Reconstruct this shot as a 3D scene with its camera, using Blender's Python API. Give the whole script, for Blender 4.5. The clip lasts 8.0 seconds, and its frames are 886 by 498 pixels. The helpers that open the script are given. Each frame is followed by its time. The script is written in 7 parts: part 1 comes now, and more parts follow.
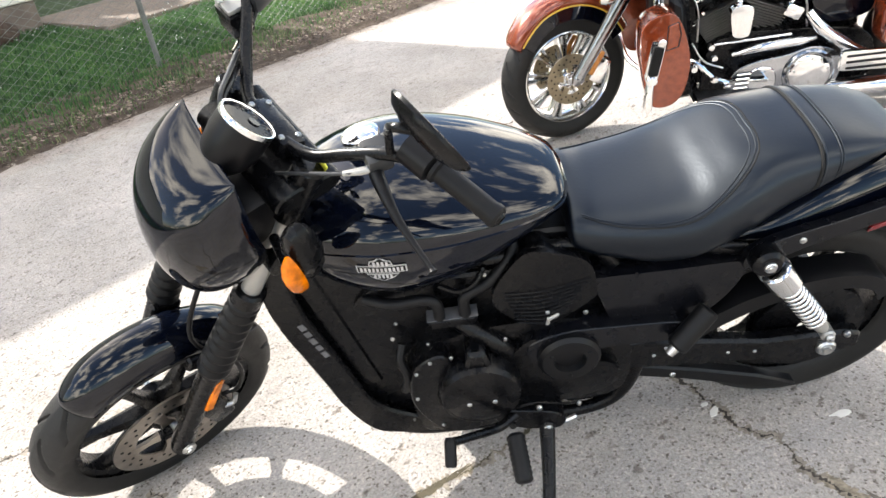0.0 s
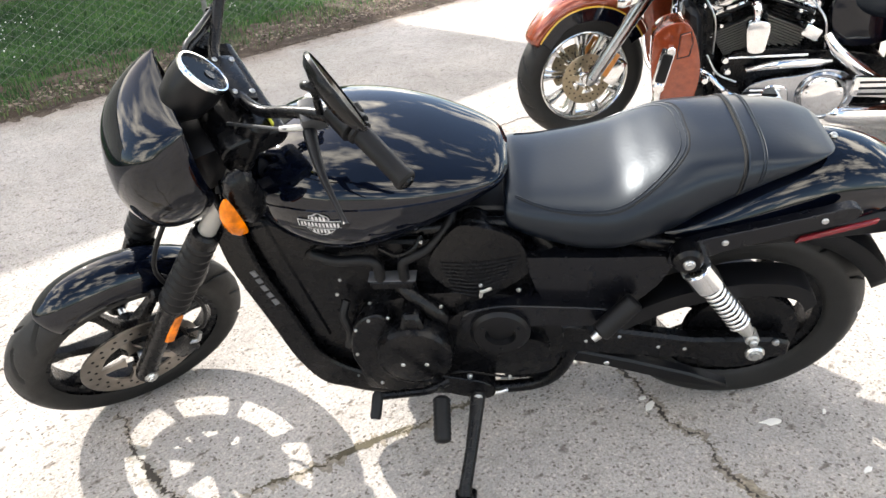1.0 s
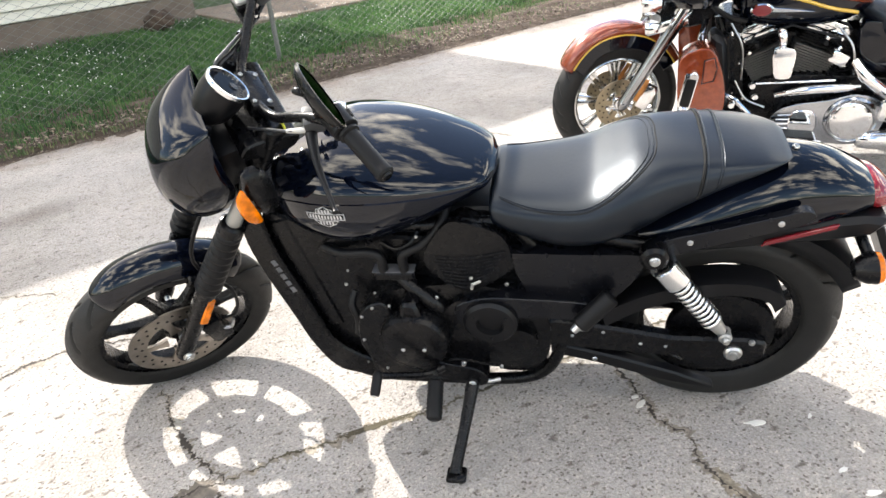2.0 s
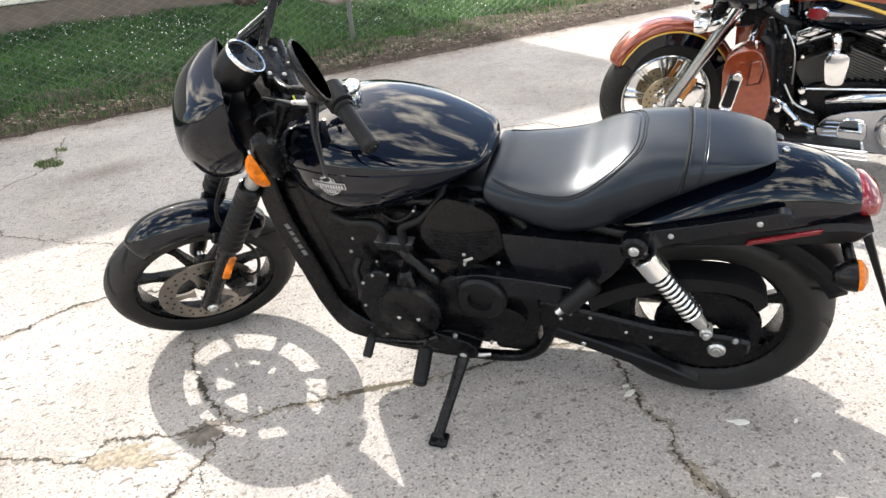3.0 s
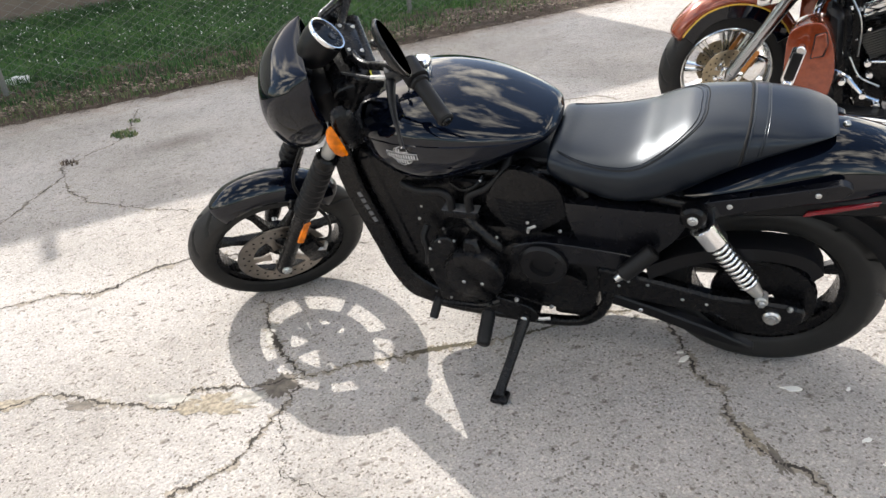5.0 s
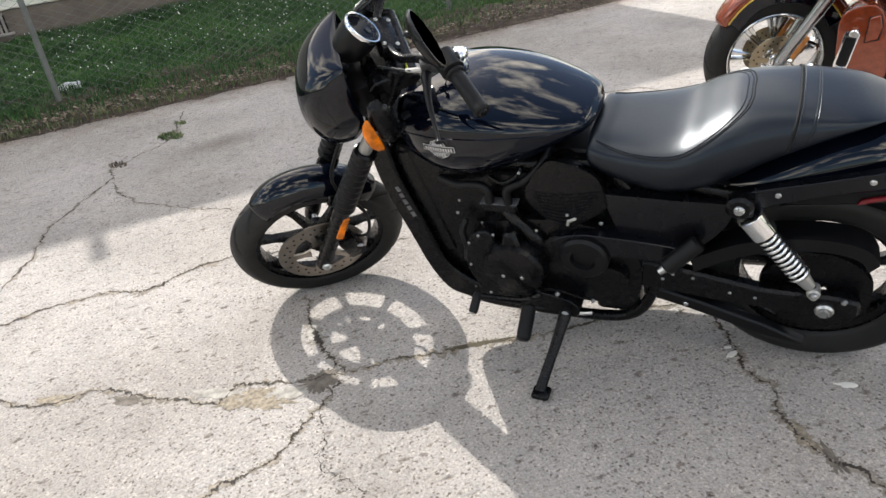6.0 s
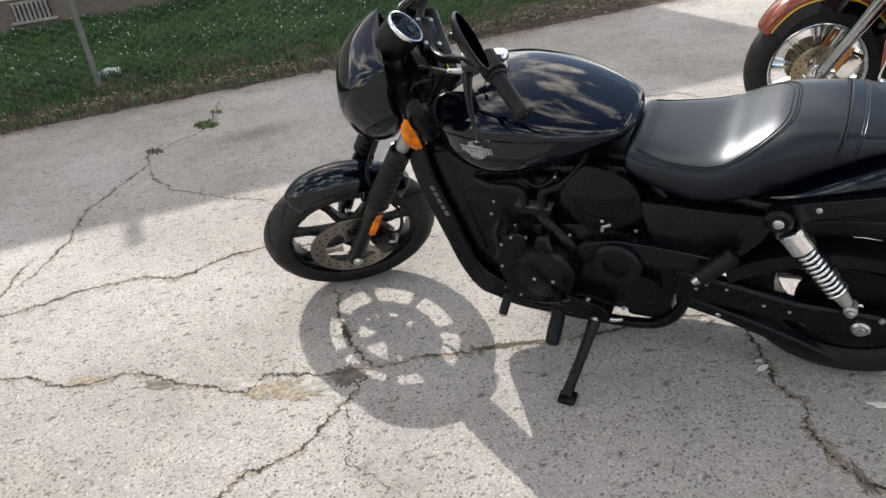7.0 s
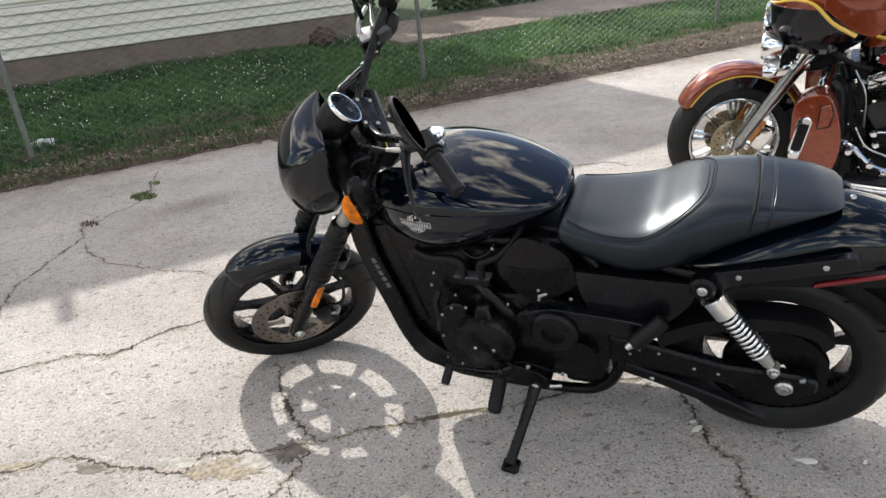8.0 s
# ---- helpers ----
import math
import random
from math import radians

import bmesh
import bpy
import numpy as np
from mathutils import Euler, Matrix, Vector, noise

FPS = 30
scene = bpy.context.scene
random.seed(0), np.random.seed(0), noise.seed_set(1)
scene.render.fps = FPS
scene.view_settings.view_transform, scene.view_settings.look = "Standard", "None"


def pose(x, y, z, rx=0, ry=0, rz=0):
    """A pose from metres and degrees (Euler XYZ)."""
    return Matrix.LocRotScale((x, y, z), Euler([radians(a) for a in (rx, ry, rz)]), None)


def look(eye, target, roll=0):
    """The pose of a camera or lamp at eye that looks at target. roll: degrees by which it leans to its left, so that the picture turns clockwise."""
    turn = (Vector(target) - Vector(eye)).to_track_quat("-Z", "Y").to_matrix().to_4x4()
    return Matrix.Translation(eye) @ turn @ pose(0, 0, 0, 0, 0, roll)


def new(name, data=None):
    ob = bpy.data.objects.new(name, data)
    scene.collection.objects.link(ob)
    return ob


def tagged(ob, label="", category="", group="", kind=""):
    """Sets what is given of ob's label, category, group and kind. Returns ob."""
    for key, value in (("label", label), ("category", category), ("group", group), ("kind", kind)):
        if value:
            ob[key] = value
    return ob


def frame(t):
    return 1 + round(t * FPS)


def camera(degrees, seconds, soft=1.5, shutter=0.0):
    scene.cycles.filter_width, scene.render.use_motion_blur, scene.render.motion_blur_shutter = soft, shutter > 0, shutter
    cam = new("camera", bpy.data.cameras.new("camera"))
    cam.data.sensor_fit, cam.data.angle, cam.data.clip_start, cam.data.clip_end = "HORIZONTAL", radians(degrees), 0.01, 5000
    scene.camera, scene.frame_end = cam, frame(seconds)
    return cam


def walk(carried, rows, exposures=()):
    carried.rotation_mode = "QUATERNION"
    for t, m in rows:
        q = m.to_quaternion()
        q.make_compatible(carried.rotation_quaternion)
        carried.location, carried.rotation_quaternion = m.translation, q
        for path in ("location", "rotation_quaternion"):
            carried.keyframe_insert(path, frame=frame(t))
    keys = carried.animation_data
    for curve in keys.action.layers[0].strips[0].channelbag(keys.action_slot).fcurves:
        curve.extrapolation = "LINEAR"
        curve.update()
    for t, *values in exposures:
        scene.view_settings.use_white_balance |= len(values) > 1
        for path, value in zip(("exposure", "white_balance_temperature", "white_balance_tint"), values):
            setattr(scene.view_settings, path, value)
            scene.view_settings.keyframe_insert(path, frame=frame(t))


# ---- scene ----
cam = camera(63.5, 8.0)
PATH = [
    (0, (0.776, -1.41, 1.328), (0.693, 0.331, 0.348), -9.6),
    (0.5, (0.789, -1.496, 1.338), (0.559, 0.204, 0.309), -8.9),
    (1, (0.982, -1.514, 1.308), (0.779, 0.215, 0.324), -5.1),
    (1.5, (1.1, -1.564, 1.307), (0.781, 0.174, 0.371), -6.1),
    (1.7, (1.126, -1.621, 1.307), (0.774, 0.129, 0.403), -6.5),
    (2.8, (1.345, -1.729, 1.311), (0.807, -0.019, 0.423), -4.2),
    (3, (1.379, -1.736, 1.307), (0.787, -0.053, 0.402), -4.6),
    (3.5, (1.36, -1.833, 1.351), (0.645, -0.195, 0.454), -6.1),
    (4, (1.369, -1.873, 1.356), (0.65, -0.247, 0.44), -5.7),
    (4.2, (1.371, -1.877, 1.35), (0.705, -0.237, 0.42), -4.9),
    (5.5, (1.372, -1.827, 1.34), (0.602, -0.253, 0.375), -7.3),
    (6, (1.377, -1.83, 1.325), (0.555, -0.274, 0.374), -8.3),
    (6.5, (1.355, -1.839, 1.316), (0.502, -0.308, 0.354), -7.4),
    (7, (1.359, -1.839, 1.339), (0.477, -0.317, 0.387), -7.0),
    (7.5, (1.375, -1.841, 1.369), (0.556, -0.232, 0.507), -6.4),
    (8, (1.378, -1.859, 1.375), (0.622, -0.193, 0.566), -5.6),
]
walk(cam, [(t, look(eye, target, roll)) for t, eye, target, roll in PATH], exposures=[(0.0, 1.47, 6950, 9), (1.5, 1.47, 6950, 9), (3.0, 1.29, 6950, 9), (4.0, 1.06, 6900, 9), (5.5, 0.84, 6850, 9), (6.5, 0.61, 6850, 9), (7.5, 0.53, 6850, 9), (8.0, 0.67, 6850, 9)])

# ---- sky and sun ----
SUN_AZ = (-0.785, 0.620)
SUN_EL = radians(40.5)
world = bpy.data.worlds.new("sky")
scene.world = world
world.use_nodes = True
wn = world.node_tree.nodes
sky = wn.new("ShaderNodeTexSky")
sky.sky_type = "NISHITA"
sky.sun_disc = False
sky.sun_elevation = SUN_EL
sky.sun_rotation = math.atan2(SUN_AZ[0], SUN_AZ[1])
sky.dust_density, sky.air_density, sky.ozone_density = 1.2, 1.0, 2.0
wt = world.node_tree
# scattered fair-weather clouds over the whole sky
tc = wn.new("ShaderNodeTexCoord")
cn = wn.new("ShaderNodeTexNoise")
cn.inputs["Scale"].default_value, cn.inputs["Detail"].default_value, cn.inputs["Roughness"].default_value = 3.4, 6.0, 0.55
cr = wn.new("ShaderNodeValToRGB")
cr.color_ramp.elements[0].position, cr.color_ramp.elements[1].position = 0.51, 0.66
cm = wn.new("ShaderNodeMix")
cm.data_type = "RGBA"
cm.inputs["B"].default_value = (19.8, 18.8, 17.2, 1)
cmap = wn.new("ShaderNodeMapping")
cmap.inputs["Scale"].default_value = (1.0, 1.2, 1.7)
cmap.inputs["Rotation"].default_value = (0.3, 0.2, 0.7)
wt.links.new(tc.outputs["Generated"], cmap.inputs["Vector"])
wt.links.new(cmap.outputs[0], cn.inputs["Vector"])
wt.links.new(cn.outputs["Fac"], cr.inputs["Fac"])
wt.links.new(cr.outputs["Color"], cm.inputs["Factor"])
wt.links.new(sky.outputs[0], cm.inputs["A"])
wt.links.new(cm.outputs["Result"], wn["Background"].inputs[0])
wn["Background"].inputs[1].default_value = 0.137
sun = new("sun", bpy.data.lights.new("sun", "SUN"))
sun.data.energy, sun.data.angle, sun.data.color = 3.2, radians(0.45), (1.0, 0.985, 0.975)
sun.matrix_world = look((SUN_AZ[0] * 20 * math.cos(SUN_EL), SUN_AZ[1] * 20 * math.cos(SUN_EL), 20 * math.sin(SUN_EL)), (0, 0, 0))


# ---- shape helpers ----
def curve(points, n):
    """A smooth line of n points through the given ones."""
    p = np.array(points, float)
    p = np.vstack([2 * p[0] - p[1], p, 2 * p[-1] - p[-2]])
    t = np.linspace(0, len(p) - 3 - 1e-9, n)
    i = t.astype(int)
    s = (t - i)[:, None]
    a, b, c, d = p[i], p[i + 1], p[i + 2], p[i + 3]
    return 0.5 * (2 * b + (c - a) * s + (2 * a - 5 * b + 4 * c - d) * s**2 + (3 * b - a - 3 * c + d) * s**3)


def rings(rows, closed=True, caps=True, bm=None):
    """A skin over rows of points."""
    bm = bm or bmesh.new()
    vs = [[bm.verts.new(p) for p in row] for row in rows]
    n = len(rows[0])
    for a, b in zip(vs, vs[1:]):
        for k in range(n if closed else n - 1):
            q = (k + 1) % n
            bm.faces.new((a[k], a[q], b[q], b[k]))
    if caps and closed:
        bm.faces.new(vs[0][::-1])
        bm.faces.new(vs[-1])
    return bm


def tube(points, r, n=10, steps=0, bm=None):
    """A round bar along points; r may be a list that follows it."""
    p = curve([tuple(q) for q in points], steps) if steps else np.array([tuple(q) for q in points], float)
    rs = np.interp(np.linspace(0, 1, len(p)), np.linspace(0, 1, len(r)), r) if isinstance(r, (list, tuple)) else [r] * len(p)
    rows, side = [], None
    for k in range(len(p)):
        d = Vector(p[min(k + 1, len(p) - 1)] - p[max(k - 1, 0)]).normalized()
        if side is None:
            side = d.orthogonal().normalized()
        side = (side - d * side.dot(d)).normalized()
        up = d.cross(side)
        rows.append([Vector(p[k]) + float(rs[k]) * (math.cos(a) * side + math.sin(a) * up) for a in np.arange(n) * 2 * math.pi / n])
    return rings(rows, bm=bm)


def lathe(profile, seg=32, at=(0, 0, 0), axis=(0, 1, 0), closed=False, bm=None):
    """Turns (radius, along) pairs about an axis through at."""
    q = Vector((0, 1, 0)).rotation_difference(Vector(axis).normalized()).to_matrix()
    o = Vector(at)
    rows = []
    prof = list(profile) + ([profile[0]] if closed else [])
    for k in range(seg):
        a = 2 * math.pi * k / seg
        rows.append([o + q @ Vector((r * math.cos(a), h, r * math.sin(a))) for r, h in prof])
    bm = bm or bmesh.new()
    vs = [[bm.verts.new(p) for p in row] for row in rows]
    for k in range(seg):
        a, b = vs[k], vs[(k + 1) % seg]
        for j in range(len(prof) - 1):
            bm.faces.new((a[j], a[j + 1], b[j + 1], b[j]))
    bmesh.ops.remove_doubles(bm, verts=bm.verts, dist=1e-5)
    return bm


def rod(a, b, r, n=14, lip=0.0, bm=None):
    """A round bar from a to b with softened ends."""
    a, b = Vector(a), Vector(b)
    length = (b - a).length
    c = min(r * 0.25, length * 0.2)
    prof = [(0, 0), (r - c, 0), (r, c), (r, length - c), (r - c, length), (0, length)]
    return lathe(prof, n, a, b - a, bm=bm)


def prism(poly, v0, v1, soft=0.004, seg=1):
    """A plate with an outline in the u-w plane from v0 to v1."""
    bm = bmesh.new()
    lo = [bm.verts.new((u, v0, w)) for u, w in poly]
    hi = [bm.verts.new((u, v1, w)) for u, w in poly]
    n = len(poly)
    bm.faces.new(lo)
    bm.faces.new(hi[::-1])
    for k in range(n):
        q = (k + 1) % n
        bm.faces.new((lo[q], lo[k], hi[k], hi[q]))
    bmesh.ops.recalc_face_normals(bm, faces=bm.faces)
    if soft:
        bmesh.ops.bevel(bm, geom=list(bm.edges), offset=soft, segments=seg, affect="EDGES", profile=0.6, clamp_overlap=True)
    return bm


def box(size, at=(0, 0, 0), soft=0.004, rot=None, seg=1, bm=None):
    m = Matrix.Translation(at) @ (rot or Matrix()) @ Matrix.Diagonal((*size, 1))
    one = bmesh.new()
    bmesh.ops.create_cube(one, size=1, matrix=m)
    if soft:
        bmesh.ops.bevel(one, geom=list(one.edges), offset=soft, segments=seg, affect="EDGES", profile=0.6, clamp_overlap=True)
    return join(bm, one) if bm else one


def join(bm, other):
    me = bpy.data.meshes.new("tmp")
    other.to_mesh(me)
    bm.from_mesh(me)
    bpy.data.meshes.remove(me)
    other.free()
    return bm


def smooth_poly(poly, n):
    """A rounded closed outline through the given corners."""
    return [tuple(q) for q in closed_curve(poly, n)]


def closed_curve(points, n):
    p = np.array(points, float)
    m = len(p)
    t = np.arange(n) * m / n
    i = t.astype(int)
    s = (t - i)[:, None]
    a, b, c, d = p[(i - 1) % m], p[i % m], p[(i + 1) % m], p[(i + 2) % m]
    return 0.5 * (2 * b + (c - a) * s + (2 * a - 5 * b + 4 * c - d) * s**2 + (3 * b - a - 3 * c + d) * s**3)


def body(rows, nu=40, nv=28):
    """A body along u. Rows: u, top, bottom, half width, height of the widest line, squareness above, squareness below, sideways shift."""
    q = curve(rows, nu)
    out = []
    for u, top, bot, hw, mid, e1, e2, off in q:
        row = []
        for k in range(nv):
            a = 2 * math.pi * k / nv
            c, s = math.cos(a), math.sin(a)
            e = e1 if s >= 0 else e2
            v = hw * math.copysign(abs(c) ** (2 / e), c)
            w = mid + (top - mid if s >= 0 else mid - bot) * math.copysign(abs(s) ** (2 / e), s)
            row.append((u, v + off, w))
        out.append(row)
    return rings(out)


def mesh_of(name, bm, material, crease=35):
    bmesh.ops.recalc_face_normals(bm, faces=bm.faces)
    lim = radians(crease)
    for e in bm.edges:
        if len(e.link_faces) == 2 and e.calc_face_angle(0) > lim:
            e.smooth = False
    for f in bm.faces:
        f.smooth = True
    me = bpy.data.meshes.new(name)
    bm.to_mesh(me)
    bm.free()
    me.materials.append(material)
    return me


def part(name, bm, material, parent, label="", m=None, crease=35):
    """Links a bmesh as one mesh object under a thing or a part."""
    if m is not None:
        bm.transform(m)
    ob = new(name, mesh_of(name, bm, material, crease))
    ob.parent = parent
    if label:
        tagged(ob, label)
    return ob


def thing(name, label, category, m=None, group="", kind=""):
    ob = new(name)
    ob.empty_display_size = 0.1
    if m is not None:
        ob.matrix_world = m
    return tagged(ob, label, category, group, kind)


def solid(name, bm, material, label, category, m=None, group="", kind="", crease=35):
    """A thing that is one mesh."""
    ob = new(name, mesh_of(name, bm, material, crease))
    if m is not None:
        ob.matrix_world = m
    return tagged(ob, label, category, group, kind)



# ---- materials ----
def material(name, color, rough=0.5, metal=0.0, coat=0.0, coat_rough=0.03, spec=0.5):
    m = bpy.data.materials.new(name)
    m.use_nodes = True
    b = m.node_tree.nodes["Principled BSDF"]
    b.inputs["Base Color"].default_value = (*color, 1)
    b.inputs["Roughness"].default_value = rough
    b.inputs["Metallic"].default_value = metal
    b.inputs["Coat Weight"].default_value = coat
    b.inputs["Coat Roughness"].default_value = coat_rough
    b.inputs["Specular IOR Level"].default_value = spec
    return m


def nodes_of(m):
    t = m.node_tree
    return t, t.nodes["Principled BSDF"], t.nodes.new("ShaderNodeTexCoord").outputs["Object"]


def noise_tex(t, co, scale, detail=4.0, rough=0.55):
    n = t.nodes.new("ShaderNodeTexNoise")
    n.inputs["Scale"].default_value, n.inputs["Detail"].default_value, n.inputs["Roughness"].default_value = scale, detail, rough
    t.links.new(co, n.inputs["Vector"])
    return n.outputs["Fac"]


def ramp(t, fac, stops):
    r = t.nodes.new("ShaderNodeValToRGB")
    while len(r.color_ramp.elements) < len(stops):
        r.color_ramp.elements.new(0.5)
    for e, (p, c) in zip(r.color_ramp.elements, stops):
        e.position, e.color = p, (*c, 1) if len(c) == 3 else c
    t.links.new(fac, r.inputs["Fac"])
    return r.outputs["Color"]


def mix(t, fac, a, b, mode="MIX"):
    n = t.nodes.new("ShaderNodeMix")
    n.data_type, n.blend_type = "RGBA", mode
    for sock, v in ((n.inputs["Factor"], fac), (n.inputs["A"], a), (n.inputs["B"], b)):
        if isinstance(v, (int, float)):
            sock.default_value = v
        elif isinstance(v, tuple):
            sock.default_value = (*v, 1)
        else:
            t.links.new(v, sock)
    return n.outputs["Result"]


def bump(t, bsdf, height, strength=0.3, dist=0.01):
    n = t.nodes.new("ShaderNodeBump")
    n.inputs["Strength"].default_value, n.inputs["Distance"].default_value = strength, dist
    t.links.new(height, n.inputs["Height"])
    t.links.new(n.outputs["Normal"], bsdf.inputs["Normal"])


def worn(name, color, rough, metal=0.0, coat=0.0, scale=60.0, spread=0.12, grain=0.0, grain_scale=400.0, tint=0.25, spec=0.5, coat_ior=1.5):
    """A surface whose colour and gloss wander at two scales."""
    m = material(name, color, rough, metal, coat, 0.015, spec)
    m.node_tree.nodes["Principled BSDF"].inputs["Coat IOR"].default_value = coat_ior
    t, b, co = nodes_of(m)
    big, fine = noise_tex(t, co, scale * 0.15), noise_tex(t, co, scale)
    dark = tuple(c * (1 - tint) for c in color)
    light = tuple(min(1, c * (1 + tint)) for c in color)
    t.links.new(ramp(t, big, [(0.3, dark), (0.7, light)]), b.inputs["Base Color"])
    r = t.nodes.new("ShaderNodeMapRange")
    r.inputs["To Min"].default_value, r.inputs["To Max"].default_value = max(0.02, rough - spread), min(1, rough + spread)
    t.links.new(fine, r.inputs["Value"])
    t.links.new(r.outputs["Result"], b.inputs["Roughness"])
    if grain:
        bump(t, b, noise_tex(t, co, grain_scale, 3), grain, 0.002)
    return m


PAINT = worn("black_paint", (0.0013, 0.0021, 0.0052), 0.35, coat=1.0, scale=30, spread=0.05, tint=0.3, spec=0.0, coat_ior=1.45)
SATIN = worn("satin_black_metal", (0.0026, 0.0026, 0.0032), 0.27, scale=50, spread=0.10, grain=0.08, spec=0.22)
PLASTIC = worn("black_plastic", (0.0042, 0.0042, 0.0050), 0.36, scale=70, spread=0.1, grain=0.12, spec=0.22)
SEMI = worn("semi_gloss_black", (0.0038, 0.0040, 0.0056), 0.26, scale=40, spread=0.08, grain=0.05, spec=0.30)
GREYCAST = worn("grey_cast_alloy", (0.022, 0.023, 0.025), 0.40, metal=0.0, scale=90, spread=0.1, tint=0.2)
RUBBER = worn("black_rubber", (0.0045, 0.0045, 0.0052), 0.45, scale=40, spread=0.1, grain=0.2, spec=0.22)
TYRE = worn("tyre_rubber", (0.009, 0.0087, 0.0084), 0.58, scale=30, spread=0.12, grain=0.3, grain_scale=250, tint=0.4, spec=0.35)
VINYL = worn("seat_vinyl", (0.0018, 0.0032, 0.0064), 0.33, scale=14, spread=0.07, grain=0.10, grain_scale=140, tint=0.2, spec=0.44)
VINYL.node_tree.nodes["Principled BSDF"].inputs["Specular Tint"].default_value = (0.80, 0.90, 1.0, 1)
CHROME = worn("chrome", (0.82, 0.82, 0.82), 0.07, metal=1.0, scale=40, spread=0.04, tint=0.05)
STEEL = worn("zinc_steel", (0.55, 0.55, 0.54), 0.3, metal=1.0, scale=60, spread=0.1, tint=0.15)
ALLOY = worn("painted_alloy", (0.40, 0.39, 0.37), 0.38, metal=0.6, scale=60, spread=0.1, tint=0.12)
DISC = worn("disc_steel", (0.30, 0.27, 0.24), 0.34, metal=1.0, scale=120, spread=0.12, tint=0.25)
AMBER = worn("amber_lens", (0.62, 0.15, 0.001), 0.16, coat=0.25, scale=260, spread=0.1, tint=0.55, spec=0.3)
RED = material("red_lens", (0.17, 0.006, 0.010), 0.15, coat=0.6)
BLACK = material("dark_gap", (0.003, 0.003, 0.003), 0.9)
WHITE_PRINT = worn("silver_print", (0.55, 0.55, 0.56), 0.35, metal=0.5, scale=200, spread=0.1)
DULL_PRINT = worn("grey_print", (0.09, 0.09, 0.095), 0.5, scale=200, spread=0.1)
COPPER = worn("copper_paint", (0.21, 0.036, 0.010), 0.22, metal=0.35, coat=1.0, scale=300, spread=0.05, tint=0.2)
GOLD = material("gold_stripe", (0.62, 0.38, 0.04), 0.3, coat=0.8)
YELLOW = material("yellow_tag", (0.55, 0.55, 0.05), 0.5)
GLASS = material("dial_glass", (0.006, 0.007, 0.010), 0.3, coat=0.3, spec=0.0)
MIRROR = material("mirror_glass", (0.085, 0.100, 0.080), 0.03, metal=1.0)
MIRROR.node_tree.nodes["Principled BSDF"].inputs["Specular Tint"].default_value = (0.10, 0.12, 0.10, 1)


# ---- the place: yard axes run along the fence (a) and away from the drive (n) ----
YARD = pose(0, 0, 0, 0, 0, 47.9)


def yard(a, n, z=0.0):
    return YARD @ Vector((a, n, z))


def t_range(t, value, low, high):
    n = t.nodes.new("ShaderNodeMapRange")
    n.inputs["From Min"].default_value, n.inputs["From Max"].default_value = low, high
    t.links.new(value, n.inputs["Value"])
    return n.outputs["Result"]


